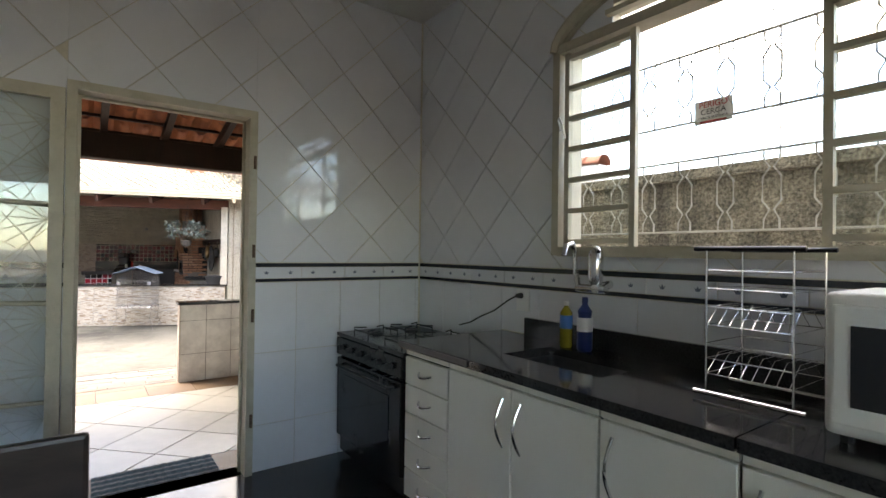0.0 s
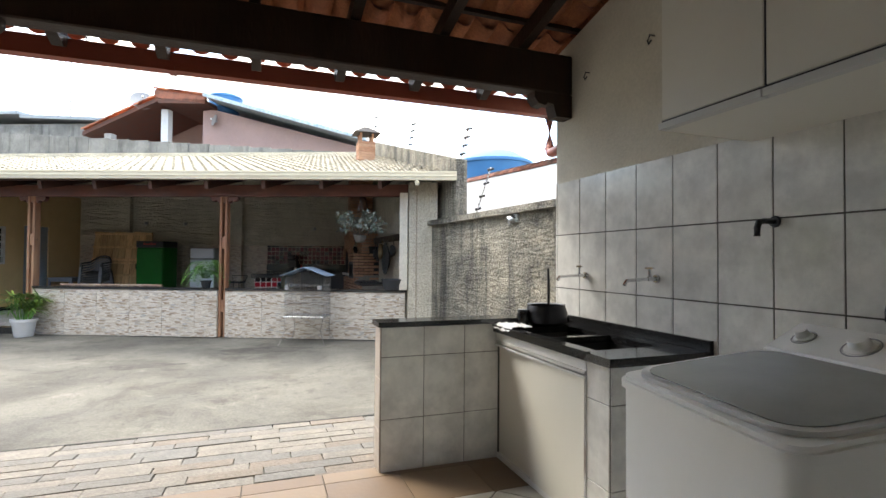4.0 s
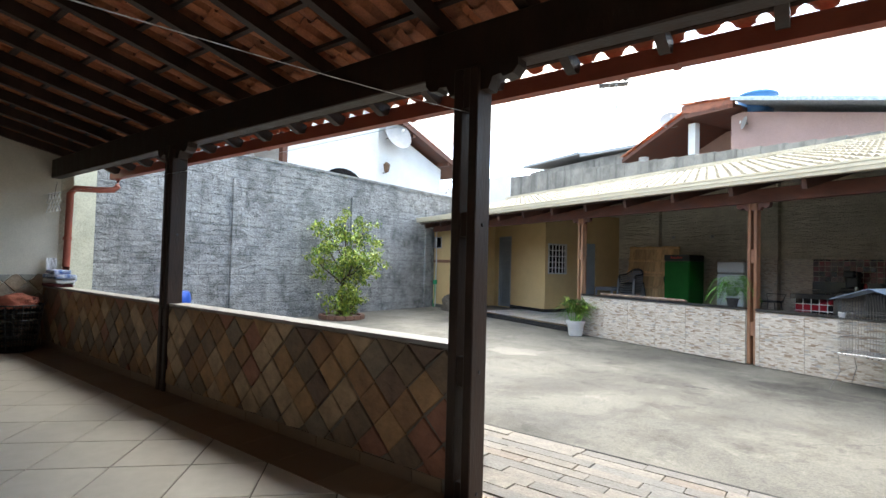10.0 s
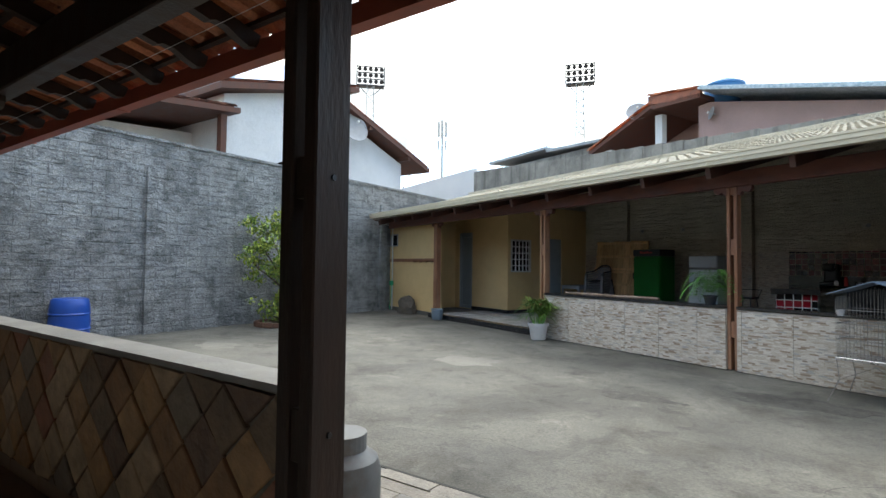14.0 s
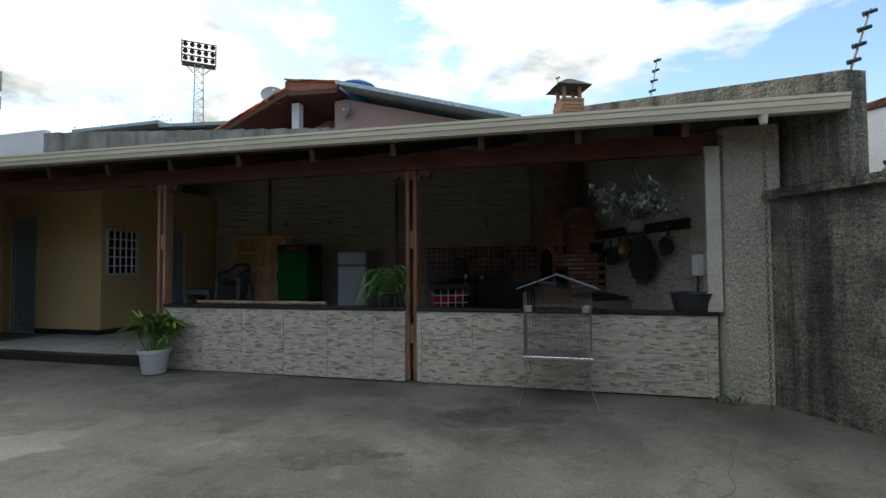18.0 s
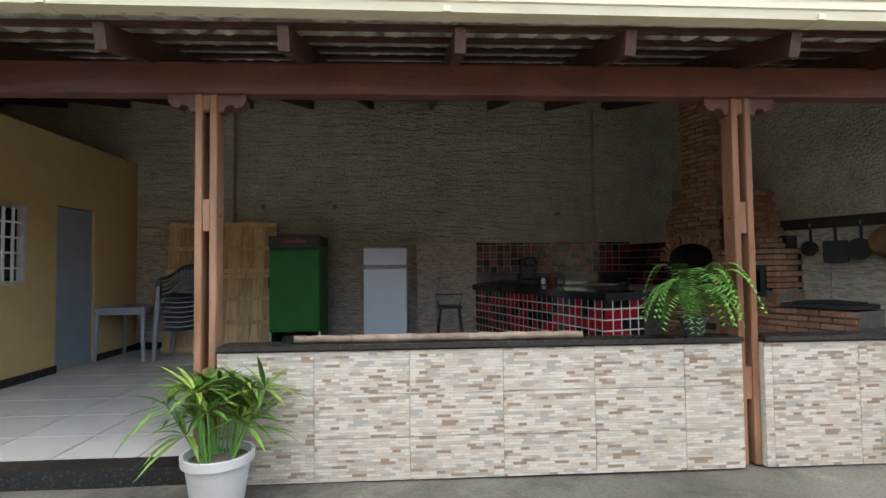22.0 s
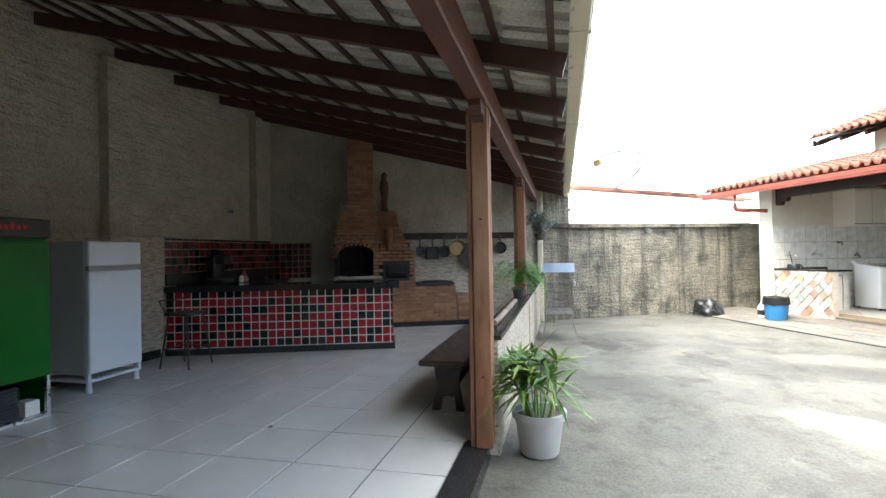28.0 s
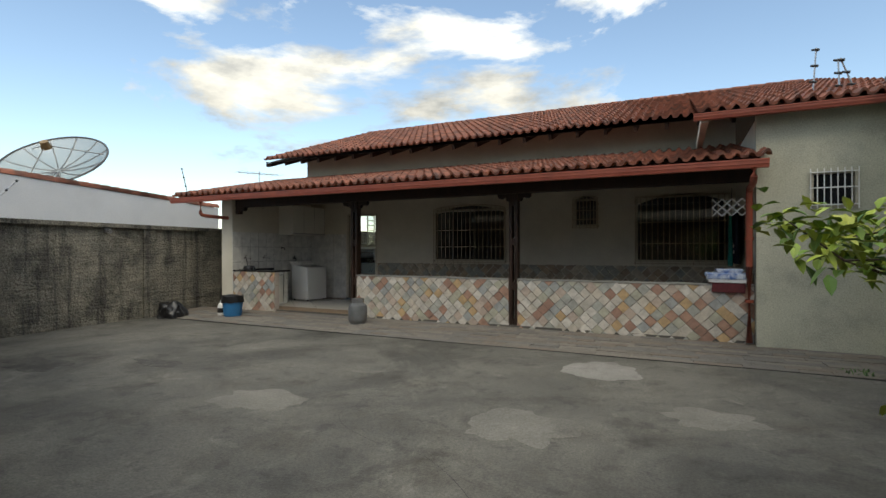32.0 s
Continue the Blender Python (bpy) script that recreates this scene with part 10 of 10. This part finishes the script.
# pink house behind the shed
pink = thing("neighbour_house", "pink two-storey neighbour house with a gabled tile roof and an open porch", "house", SHED, kind="structure")
bm = bmesh.new()
upright(bm, [(-11.3, -0.2), (-5.3, -0.2), (-5.3, 5.55), (-10.9, 7.0), (-11.3, 6.95)], 21.2, 27.5, "y")
upright(bm, [(-15.1, -0.2), (-11.3, -0.2), (-11.3, 7.0), (-12.9, 7.1), (-15.1, 6.1)], 23.6, 27.5, "y")
box(bm, -15.1, 21.2, -0.2, -11.3, 23.6, 4.0)
part("wall", bm, M_FARPINK, pink)
for u in (-15.0, -12.75):
    bm = boxes((u - 0.14, 21.1, 4.0, u + 0.14, 21.38, 6.1 if u < -14 else 7.0))
    part("porch_post", bm, M_FARWHITE, pink)
bm = bmesh.new()
slab(bm, [(-15.6, 20.6, 6.05), (-12.7, 20.6, 7.32), (-12.7, 28, 7.32), (-15.6, 28, 6.05)], 0.16)
slab(bm, [(-12.7, 20.6, 7.25), (-10.9, 20.6, 7.2), (-10.9, 28, 7.3), (-12.7, 28, 7.35)], 0.16)
part("roof", bm, M_EAVEWOOD, pink)
bm = bmesh.new()
slab(bm, [(-10.9, 20.5, 7.42), (-4.9, 20.5, 5.76), (-4.9, 28, 5.76), (-10.9, 28, 7.42)], 0.12)
slab(bm, [(-10.9, 20.42, 7.36), (-4.9, 20.42, 5.7), (-4.9, 20.5, 5.7), (-10.9, 20.5, 7.36)], 0.09)
part("verge", bm, M_VERGE, pink, "blue-white verge boards")
cap_tiles(pink, (-15.6, 20.65, 6.1), (-12.75, 20.65, 7.35), 9, 0.11, M_CLAYIN)
cap_tiles(pink, (-12.85, 20.65, 7.62), (-10.85, 20.65, 7.36), 7, 0.1, M_CLAYIN)
bm = bmesh.new()
slab(bm, [(-12.85, 20.6, 7.6), (-10.9, 20.6, 7.35), (-10.9, 20.75, 7.35), (-12.85, 20.75, 7.6)], 0.3)
part("gable_board", bm, M_CLAY, pink)
bm = bmesh.new()
lathe(bm, [(0.5, 0), (0.62, 0.6), (0.66, 0.62), (0.66, 0.68), (0.4, 0.82), (0.12, 0.86)], 28)
solid("water_tank", bm, M_TANK, "round blue plastic water tank on the neighbour roof", "water tank", SHED @ pose(-10.85, 22.0, 7.02), kind="", smooth=True)
small_dish(SHED @ pose(-13.5, 20.9, 7.2, 62, 0, 35), 0.42, "grey satellite dish on the neighbour roof")
small_dish(SHED @ pose(-10.75, 21.1, 6.55, 78, 0, -40), 0.22, "small white dish on the gable of the neighbour house")

# low roofs and wall beyond the corner
low = thing("neighbour_outbuilding", "low grey-roofed outbuilding beyond the corner", "outbuilding", SHED, kind="structure")
part("wall", boxes((-25.6, 24.0, -0.2, -16.5, 29, 7.3)), M_BLOCKWALL, low)
bm = bmesh.new()
slab(bm, [(-25.9, 23.6, 7.75), (-21.1, 23.6, 7.8), (-21.1, 29.4, 8.1), (-25.9, 29.4, 8.1)], 0.14)
slab(bm, [(-21.1, 23.7, 7.66), (-16.2, 23.7, 7.45), (-16.2, 29.4, 7.7), (-21.1, 29.4, 7.9)], 0.14)
part("roof", bm, M_GREYROOF, low)
bm = bmesh.new()
upright(bm, [(-27.5, -0.2), (-19.3, -0.2), (-19.3, 5.62), (-25.9, 5.55), (-27.5, 5.4)], 17.5, 17.7, "y")
solid("wall_white_neighbour", bm, M_FARWHITE, "white neighbour wall beyond the corner of the yard", "wall", SHED)
rng = random.Random(8)
tree = thing("tree", "leafy green tree beyond the neighbour roofs", "tree", SHED @ pose(-29.3, 30.0, 0))
bm = bmesh.new()
tube(bm, [(0, 0, 0), (0.1, 0.05, 3), (-0.05, 0, 6)], 0.22, 8)
for k in range(7):
    a = k * 0.9
    tube(bm, [(0, 0, 4.6 + 0.25 * k), (math.cos(a) * 1.0, math.sin(a) * 1.0, 6.6 + 0.2 * k), (math.cos(a) * 1.9, math.sin(a) * 1.5, 8.1 + 0.25 * (k % 3))], 0.07, 6)
part("trunk", bm, M_BARK, tree)
verts, faces = [], []
for k in range(70):
    c = Vector((rng.gauss(0, 1.7), rng.gauss(0, 1.3), 8.3 + rng.gauss(0, 0.75)))
    for j in range(55):
        p = c + Vector((rng.gauss(0, 0.28), rng.gauss(0, 0.28), rng.gauss(0, 0.2)))
        leaf(verts, faces, p, rand_dir(rng), Vector((0, 0, 1)), rng.uniform(0.1, 0.2), 0.07, 0.2, 0.2)
tagged(leaf_mesh("crown", verts, faces, M_LEAF, tree), kind="stuff")

# white house beyond the west wall
wh = thing("neighbour_house", "white neighbour house with red-brown eaves and an arched window", "house", pose(0, 0, 0), kind="structure")
bm = bmesh.new()
upright(bm, [(13.35, -0.2), (17.65, -0.2), (17.65, 7.65), (13.35, 6.35)], -13.5, -19, "x")
upright(bm, [(17.65, -0.2), (21.9, -0.2), (21.9, 5.75), (17.65, 7.1)], -13.62, -19, "x")
upright(bm, [(8.5, -0.2), (13.35, -0.2), (13.35, 5.4), (8.5, 5.0)], -15.2, -19, "x")
part("wall", bm, M_FARWHITE, wh)
bm = bmesh.new()
slab(bm, [(-12.95, 12.9, 6.48), (-12.95, 18.5, 8.02), (-19.5, 18.5, 8.02), (-19.5, 12.9, 6.48)], 0.2)
slab(bm, [(-13.0, 17.68, 7.4), (-13.0, 23.2, 5.72), (-19.5, 23.2, 5.72), (-19.5, 17.68, 7.4)], 0.18)
slab(bm, [(-12.9, 8.5, 5.2), (-12.9, 13.5, 5.85), (-19.5, 13.3, 5.85), (-19.5, 8.5, 5.2)], 0.16)
part("roof", bm, M_EAVEWOOD, wh)
bm = boxes((-13.3, 13.02, 2, -13.1, 13.2, 5.6))
part("porch_post", bm, M_EAVEWOOD, wh)
cap_tiles(wh, (-13.05, 12.9, 6.5), (-13.05, 18.5, 8.04), 18, 0.1, M_CLAY)
cap_tiles(wh, (-13.1, 17.7, 7.42), (-13.1, 23.2, 5.74), 18, 0.1, M_CLAY)
cap_tiles(wh, (-13.0, 8.6, 5.22), (-13.0, 13.4, 5.86), 16, 0.1, M_CLAY)
for y, z in ((19.3, 6.72), (21.75, 5.96)):
    part("purlin", boxes((-13.7, y - 0.08, z - 0.12, -13.05, y + 0.08, z + 0.06)), M_EAVEWOOD, wh)
win = bmesh.new()
prism(win, [(0.95 * math.cos(math.pi * k / 14), 0.62 * math.sin(math.pi * k / 14)) for k in range(15)], 0, 0.03, pose(-13.49, 15.9, 4.15, 90, 0, 90))
part("window", win, M_DARKGLASS, wh, "dark arched window")
small_dish(pose(-13.2, 18.35, 6.45, 70, 0, 78), 0.62, "grey satellite dish on the white neighbour wall")
wl_ = thing("wall_lamp", "rusty lantern on a short arm above the wall", "lamp", pose(-13.3, 17.95, 4.95))
bm = bmesh.new()
lathe(bm, [(0.06, 0), (0.1, 0.05), (0.13, 0.28), (0.15, 0.3), (0.04, 0.4)], 8)
part("lantern", bm, M_RUST, wl_)
part("arm", boxes((-0.22, -0.015, -0.03, 0.0, 0.015, 0.0)), M_RUST, wl_)
tb = thing("apartment_block", "tall pale blue apartment block behind the white house", "building", pose(0, 0, 0), kind="structure")
part("wall", boxes((-36, 9, -0.2, -26, 21.9, 24)), M_FARBLUE, tb)
for z in (7.5, 10.5, 13.5, 16.5, 19.5):
    for y in (11.0, 14.0, 17.0):
        w_ = part("window", boxes((-26.0, y, z, -25.96, y + 1.3, z + 1.2)), M_DARKGLASS, tb)
        part("window_frame", boxes((-25.96, y - 0.06, z - 0.08, -25.9, y + 1.36, z), (-25.96, y + 0.62, z, -25.93, y + 0.68, z + 1.2)), M_FARWHITE, w_)

# white wall, dish and tank beyond the east wall
bm = bmesh.new()
upright(bm, [(3.9, -0.2), (17, -0.2), (17, 3.5), (3.9, 2.69)], 5.2, 5.4, "x")
ew = solid("wall_white_east", bm, M_FARWHITE, "white neighbour wall with a red tile coping", "wall")
cap_tiles(ew, (5.3, 3.9, 2.7), (5.3, 17, 3.51), 54, 0.13, M_CLAY, "coping_tile")
dish = thing("mesh_dish", "large old mesh parabolic satellite dish on a pole", "satellite dish", pose(6.96, 7.27, 3.47, 0, 0, 0))
R_, D_ = 1.2, 0.3
q_ = Vector((-0.33, 0.56, 0.76)).to_track_quat("Z", "Y").to_matrix().to_4x4()
bm = bmesh.new()
lathe(bm, [(0.02, 0), (R_ * 0.25, D_ * 0.0625), (R_ * 0.5, D_ * 0.25), (R_ * 0.75, D_ * 0.5625), (R_, D_), (R_ * 0.998, D_ + 0.004), (R_ * 0.75, D_ * 0.5625 + 0.004), (R_ * 0.5, D_ * 0.25 + 0.004), (0.02, 0.004)], 36, q_)
part("reflector_mesh", bm, M_MESHDISH, dish, smooth=True)
for k in range(12):
    a = 2 * math.pi * k / 12
    bm = bmesh.new()
    tube(bm, [q_ @ Vector((R_ * f * math.cos(a), R_ * f * math.sin(a), D_ * f * f - 0.012)) for f in (0.05, 0.3, 0.55, 0.8, 1.0)], 0.017, 6)
    part("rib", bm, M_DISHFRAME, dish)
bm = bmesh.new()
tube(bm, [q_ @ Vector((R_ * math.cos(2 * math.pi * k / 36), R_ * math.sin(2 * math.pi * k / 36), D_)) for k in range(36)], 0.026, 6, True)
part("rim", bm, M_DISHFRAME, dish)
f_ = q_ @ Vector((0, 0, 0.72))
for k in range(3):
    a = 2 * math.pi * k / 3 + 0.4
    bm = bmesh.new()
    tube(bm, [q_ @ Vector((R_ * 0.9 * math.cos(a), R_ * 0.9 * math.sin(a), D_ * 0.81)), f_], 0.012, 6)
    part("feed_strut", bm, M_CAGE, dish)
bm = bmesh.new()
cyl(bm, f_ + q_.to_3x3() @ Vector((0, 0, 0.1)), f_ - q_.to_3x3() @ Vector((0, 0, 0.08)), 0.09, 0.12, 12)
part("feed", bm, M_BRONZE, dish, "yellowish feed horn")
bm = bmesh.new()
cyl(bm, (0, 0, -3.75), (0, 0, -0.05), 0.05, 0.05, 12)
part("pole", bm, M_CAGE, dish)
tank = thing("water_tank", "round blue plastic water tank behind the white wall", "water tank", pose(6.75, 16.9, -0.2))
bm = bmesh.new()
lathe(bm, [(0.98, 3.5), (1.15, 4.4), (1.2, 4.42), (1.2, 4.5), (0.7, 4.8), (0.2, 4.86)], 32)
part("body", bm, M_TANK, tank, smooth=True)
part("stand", boxes((-0.9, -0.9, 0, 0.9, 0.9, 3.5)), M_BLOCKWALL, tank)

# electric fence posts, antenna and towers
fl_ = "slanted electric fence rod with black insulators"
fence_post((3.05, 13.28, 3.68), (3.12, 13.2, 4.24), 4, fl_)
fence_post((3.05, 10.32, 2.9), (3.14, 10.2, 3.4), 4, fl_)
fence_post((3.06, 16.8, 4.6), (3.06, 16.8, 5.35), 3, fl_)
fence_post((3.3, 10.35, 1.98), (3.3, 9.75, 2.7), 4, fl_)
fence_post((5.3, 4.8, 2.8), (5.3, 5.05, 3.75), 4, fl_)
fence_post((3.45, 2.9, 1.98), (3.6, 3.15, 2.75), 4, fl_)
fence_post((-9.85, 17.2, 3.68), (-9.95, 17.75, 4.3), 4, fl_)
fence_post((-9.85, 22.0, 3.68), (-9.95, 22.5, 4.3), 4, fl_)
fence_post((-9.1, 5.4, 3.5), (-9.16, 5.4, 4.45), 4, fl_)
fence_post((-9.45, 5.4, 3.5), (-9.42, 5.4, 4.25), 4, fl_)
fence_post((-9.7, 5.4, 3.5), (-9.45, 5.4, 4.25), 4, fl_)
ant = thing("tv_antenna", "thin aluminium television antenna on a mast above the wall", "antenna", pose(5.5, 2.0, 2.6))
bm = bmesh.new()
cyl(bm, (0, 0, -2.8), (0, 0, 1.5), 0.016, 0.016, 8)
part("mast", bm, M_STEEL, ant)
bm = bmesh.new()
cyl(bm, (-0.2, -0.7, 1.45), (0.2, 0.7, 1.38), 0.012, 0.012, 6)
part("boom", bm, M_STEEL, ant)
for k in range(8):
    a = -0.9 + k * 0.25
    bm = bmesh.new()
    cyl(bm, (0.28 * a - 0.28, 0.75 * a + 0.1, 1.42), (0.28 * a + 0.28, 0.75 * a - 0.1, 1.42), 0.006, 0.006, 5)
    part("element", bm, M_STEEL, ant)
lattice_tower(-54.4, 64.8, 30.4, 3.0)
lattice_tower(-25.3, 82.0, 30.5, 3.0)
mast = thing("antenna_mast", "slender telephone antenna mast in the distance", "mast", pose(-45, 72, 0))
bm = bmesh.new()
cyl(bm, (0, 0, 0), (0, 0, 24.2), 0.3, 0.16, 10)
part("pole", bm, M_FLASHING, mast)
for k in range(6):
    a = math.pi * k / 3
    bm = bmesh.new()
    box(bm, math.cos(a) * 0.7 - 0.1, math.sin(a) * 0.7 - 0.1, 22.6 if k % 2 else 20.2, math.cos(a) * 0.7 + 0.1, math.sin(a) * 0.7 + 0.1, 25 if k % 2 else 21.8)
    cyl(bm, (0, 0, 22.8 if k % 2 else 20.8), (math.cos(a) * 0.7, math.sin(a) * 0.7, 22.8 if k % 2 else 20.8), 0.04, 0.04, 5)
    part("antenna", bm, M_FLASHING, mast)

# ---- stone cladding, floor tiles and paving, laid last ----
out_y = plane((0, 6.035, 0), (-1, 0, 0), (0, 0, 1))
lay(half_wall, "stone", diamonds(1.4, 0.05, 8.3, 0.95, 1.5, 0.12, 0.2, 0.2, 0.005), [(1.336, STRIP_Z, 4.58, 0.905), (4.745, STRIP_Z, 8.29, 0.905)], out_y, 0.016, M_STONEDIA, 0.005, 0.008, 1.2, 3)
in_y = plane((0, 5.915, 0), (1, 0, 0), (0, 0, 1))
lay(half_wall, "stone", diamonds(-8.3, 0.05, -1.4, 0.95, -1.5, 0.12, 0.262, 0.262, 0.010), [(-8.29, 0.2, -4.745, 0.905), (-4.58, 0.2, -1.336, 0.905)], in_y, 0.016, M_STONEIN, 0.005, 0.008, 1.2, 4)
lay(half_wall, "skirting_tile", grid(-8.3, VER_Z, -1.45, 0.2, -8.3, VER_Z, 0.42, 0.08, 0.004), [(-8.28, VER_Z, -1.37, 0.197)], in_y, 0.012, M_BORDER, 0.002)
front_y = plane((0, 3.37, 0), (-1, 0, 0), (0, 0, 1))
lay(wall_front, "stone", diamonds(0.1, 0.1, 8.3, 1.1, 0.2, 0.12, 0.21, 0.21, 0.010), [(0.12, VER_Z, 8.29, 1.1)], front_y, 0.018, M_STONESIDE, 0.005, 0.008, 1.2, 5)
end_x = plane((-8.3, 0, 0), (0, 1, 0), (0, 0, 1))
lay(wall_end, "stone", diamonds(3.38, 0.1, 5.92, 1.1, 3.5, 0.2, 0.262, 0.262, 0.012), [(3.39, 0.2, 5.9, 1.09)], end_x, 0.016, M_STONESIDE, 0.005, 0.008, 1.2, 6)
lay(wall_end, "skirting_tile", grid(3.38, VER_Z, 5.92, 0.2, 3.38, VER_Z, 0.42, 0.08, 0.004), [(3.39, VER_Z, 5.9, 0.197)], end_x, 0.012, M_BORDER, 0.002)
lay(lhalf, "stone", diamonds(-2.1, 0.05, -0.8, 0.95, -1.5, 0.2, 0.2, 0.2, 0.008), [(-2.095, STRIP_Z, -0.836, 0.943)], plane((0, 6.095, 0), (-1, 0, 0), (0, 0, 1)), 0.016, M_STONEDIA, 0.005, 0.008, 1.2, 8)
fl = plane((0, 0, VER_Z - 0.0075), (1, 0, 0), (0, 1, 0))
lay(floor_veranda, "floor_tile", diamonds(-8, 3.7, 2.1, 5.6, 0.1, 4.6, 0.636, 0.636, 0.010), [(-7.95, 3.745, 2.095, 5.55)], fl, 0.0075, M_FLOORTILE, 0.0012)
lay(floor_veranda, "border_tile", grid(-8.3, 3.37, 2.1, 3.74, -8.3, 3.375, 0.42, 0.366, 0.005), [(-8.28, 3.39, 2.09, 3.74)], fl, 0.0075, M_BORDER, 0.0012)
lay(floor_veranda, "border_tile", grid(-8.3, 5.55, 2.1, 5.92, -8.3, 5.553, 0.42, 0.366, 0.005), [(-8.28, 5.553, -1.5, 5.915), (-1.5, 5.553, 2.095, 6.045)], fl, 0.0075, M_BORDER, 0.0012)
lay(floor_veranda, "border_tile", grid(-8.3, 3.745, -7.95, 5.55, -8.3, 3.745, 0.345, 0.42, 0.005), [(-8.28, 3.745, -7.955, 5.55)], fl, 0.0075, M_BORDER, 0.0012)
rng = random.Random(17)
polys = []
for r in range(11):
    y0, y1 = r * 0.1223, (r + 1) * 0.1223 - 0.006
    x = -9.7 - rng.uniform(0, 0.3)
    while x < 3.1:
        L = rng.uniform(0.28, 0.62)
        polys.append([(x, y0), (x + L - 0.006, y0), (x + L - 0.006, y1), (x, y1)])
        x += L
step_ob = bpy.data.objects["veranda_step"]
lay(step_ob, "paving_strip", polys, [(-9.7, 0.0, 3.15, STRIP_EDGE - 6.055)], plane((0, 6.055, STRIP_IN - 0.0115), (1, 0, 0), (0, STRIP_EDGE - 6.055, STRIP_OUT - STRIP_IN)), 0.0125, M_STRIP, 0.002, 0.0015, 0.25, 9)
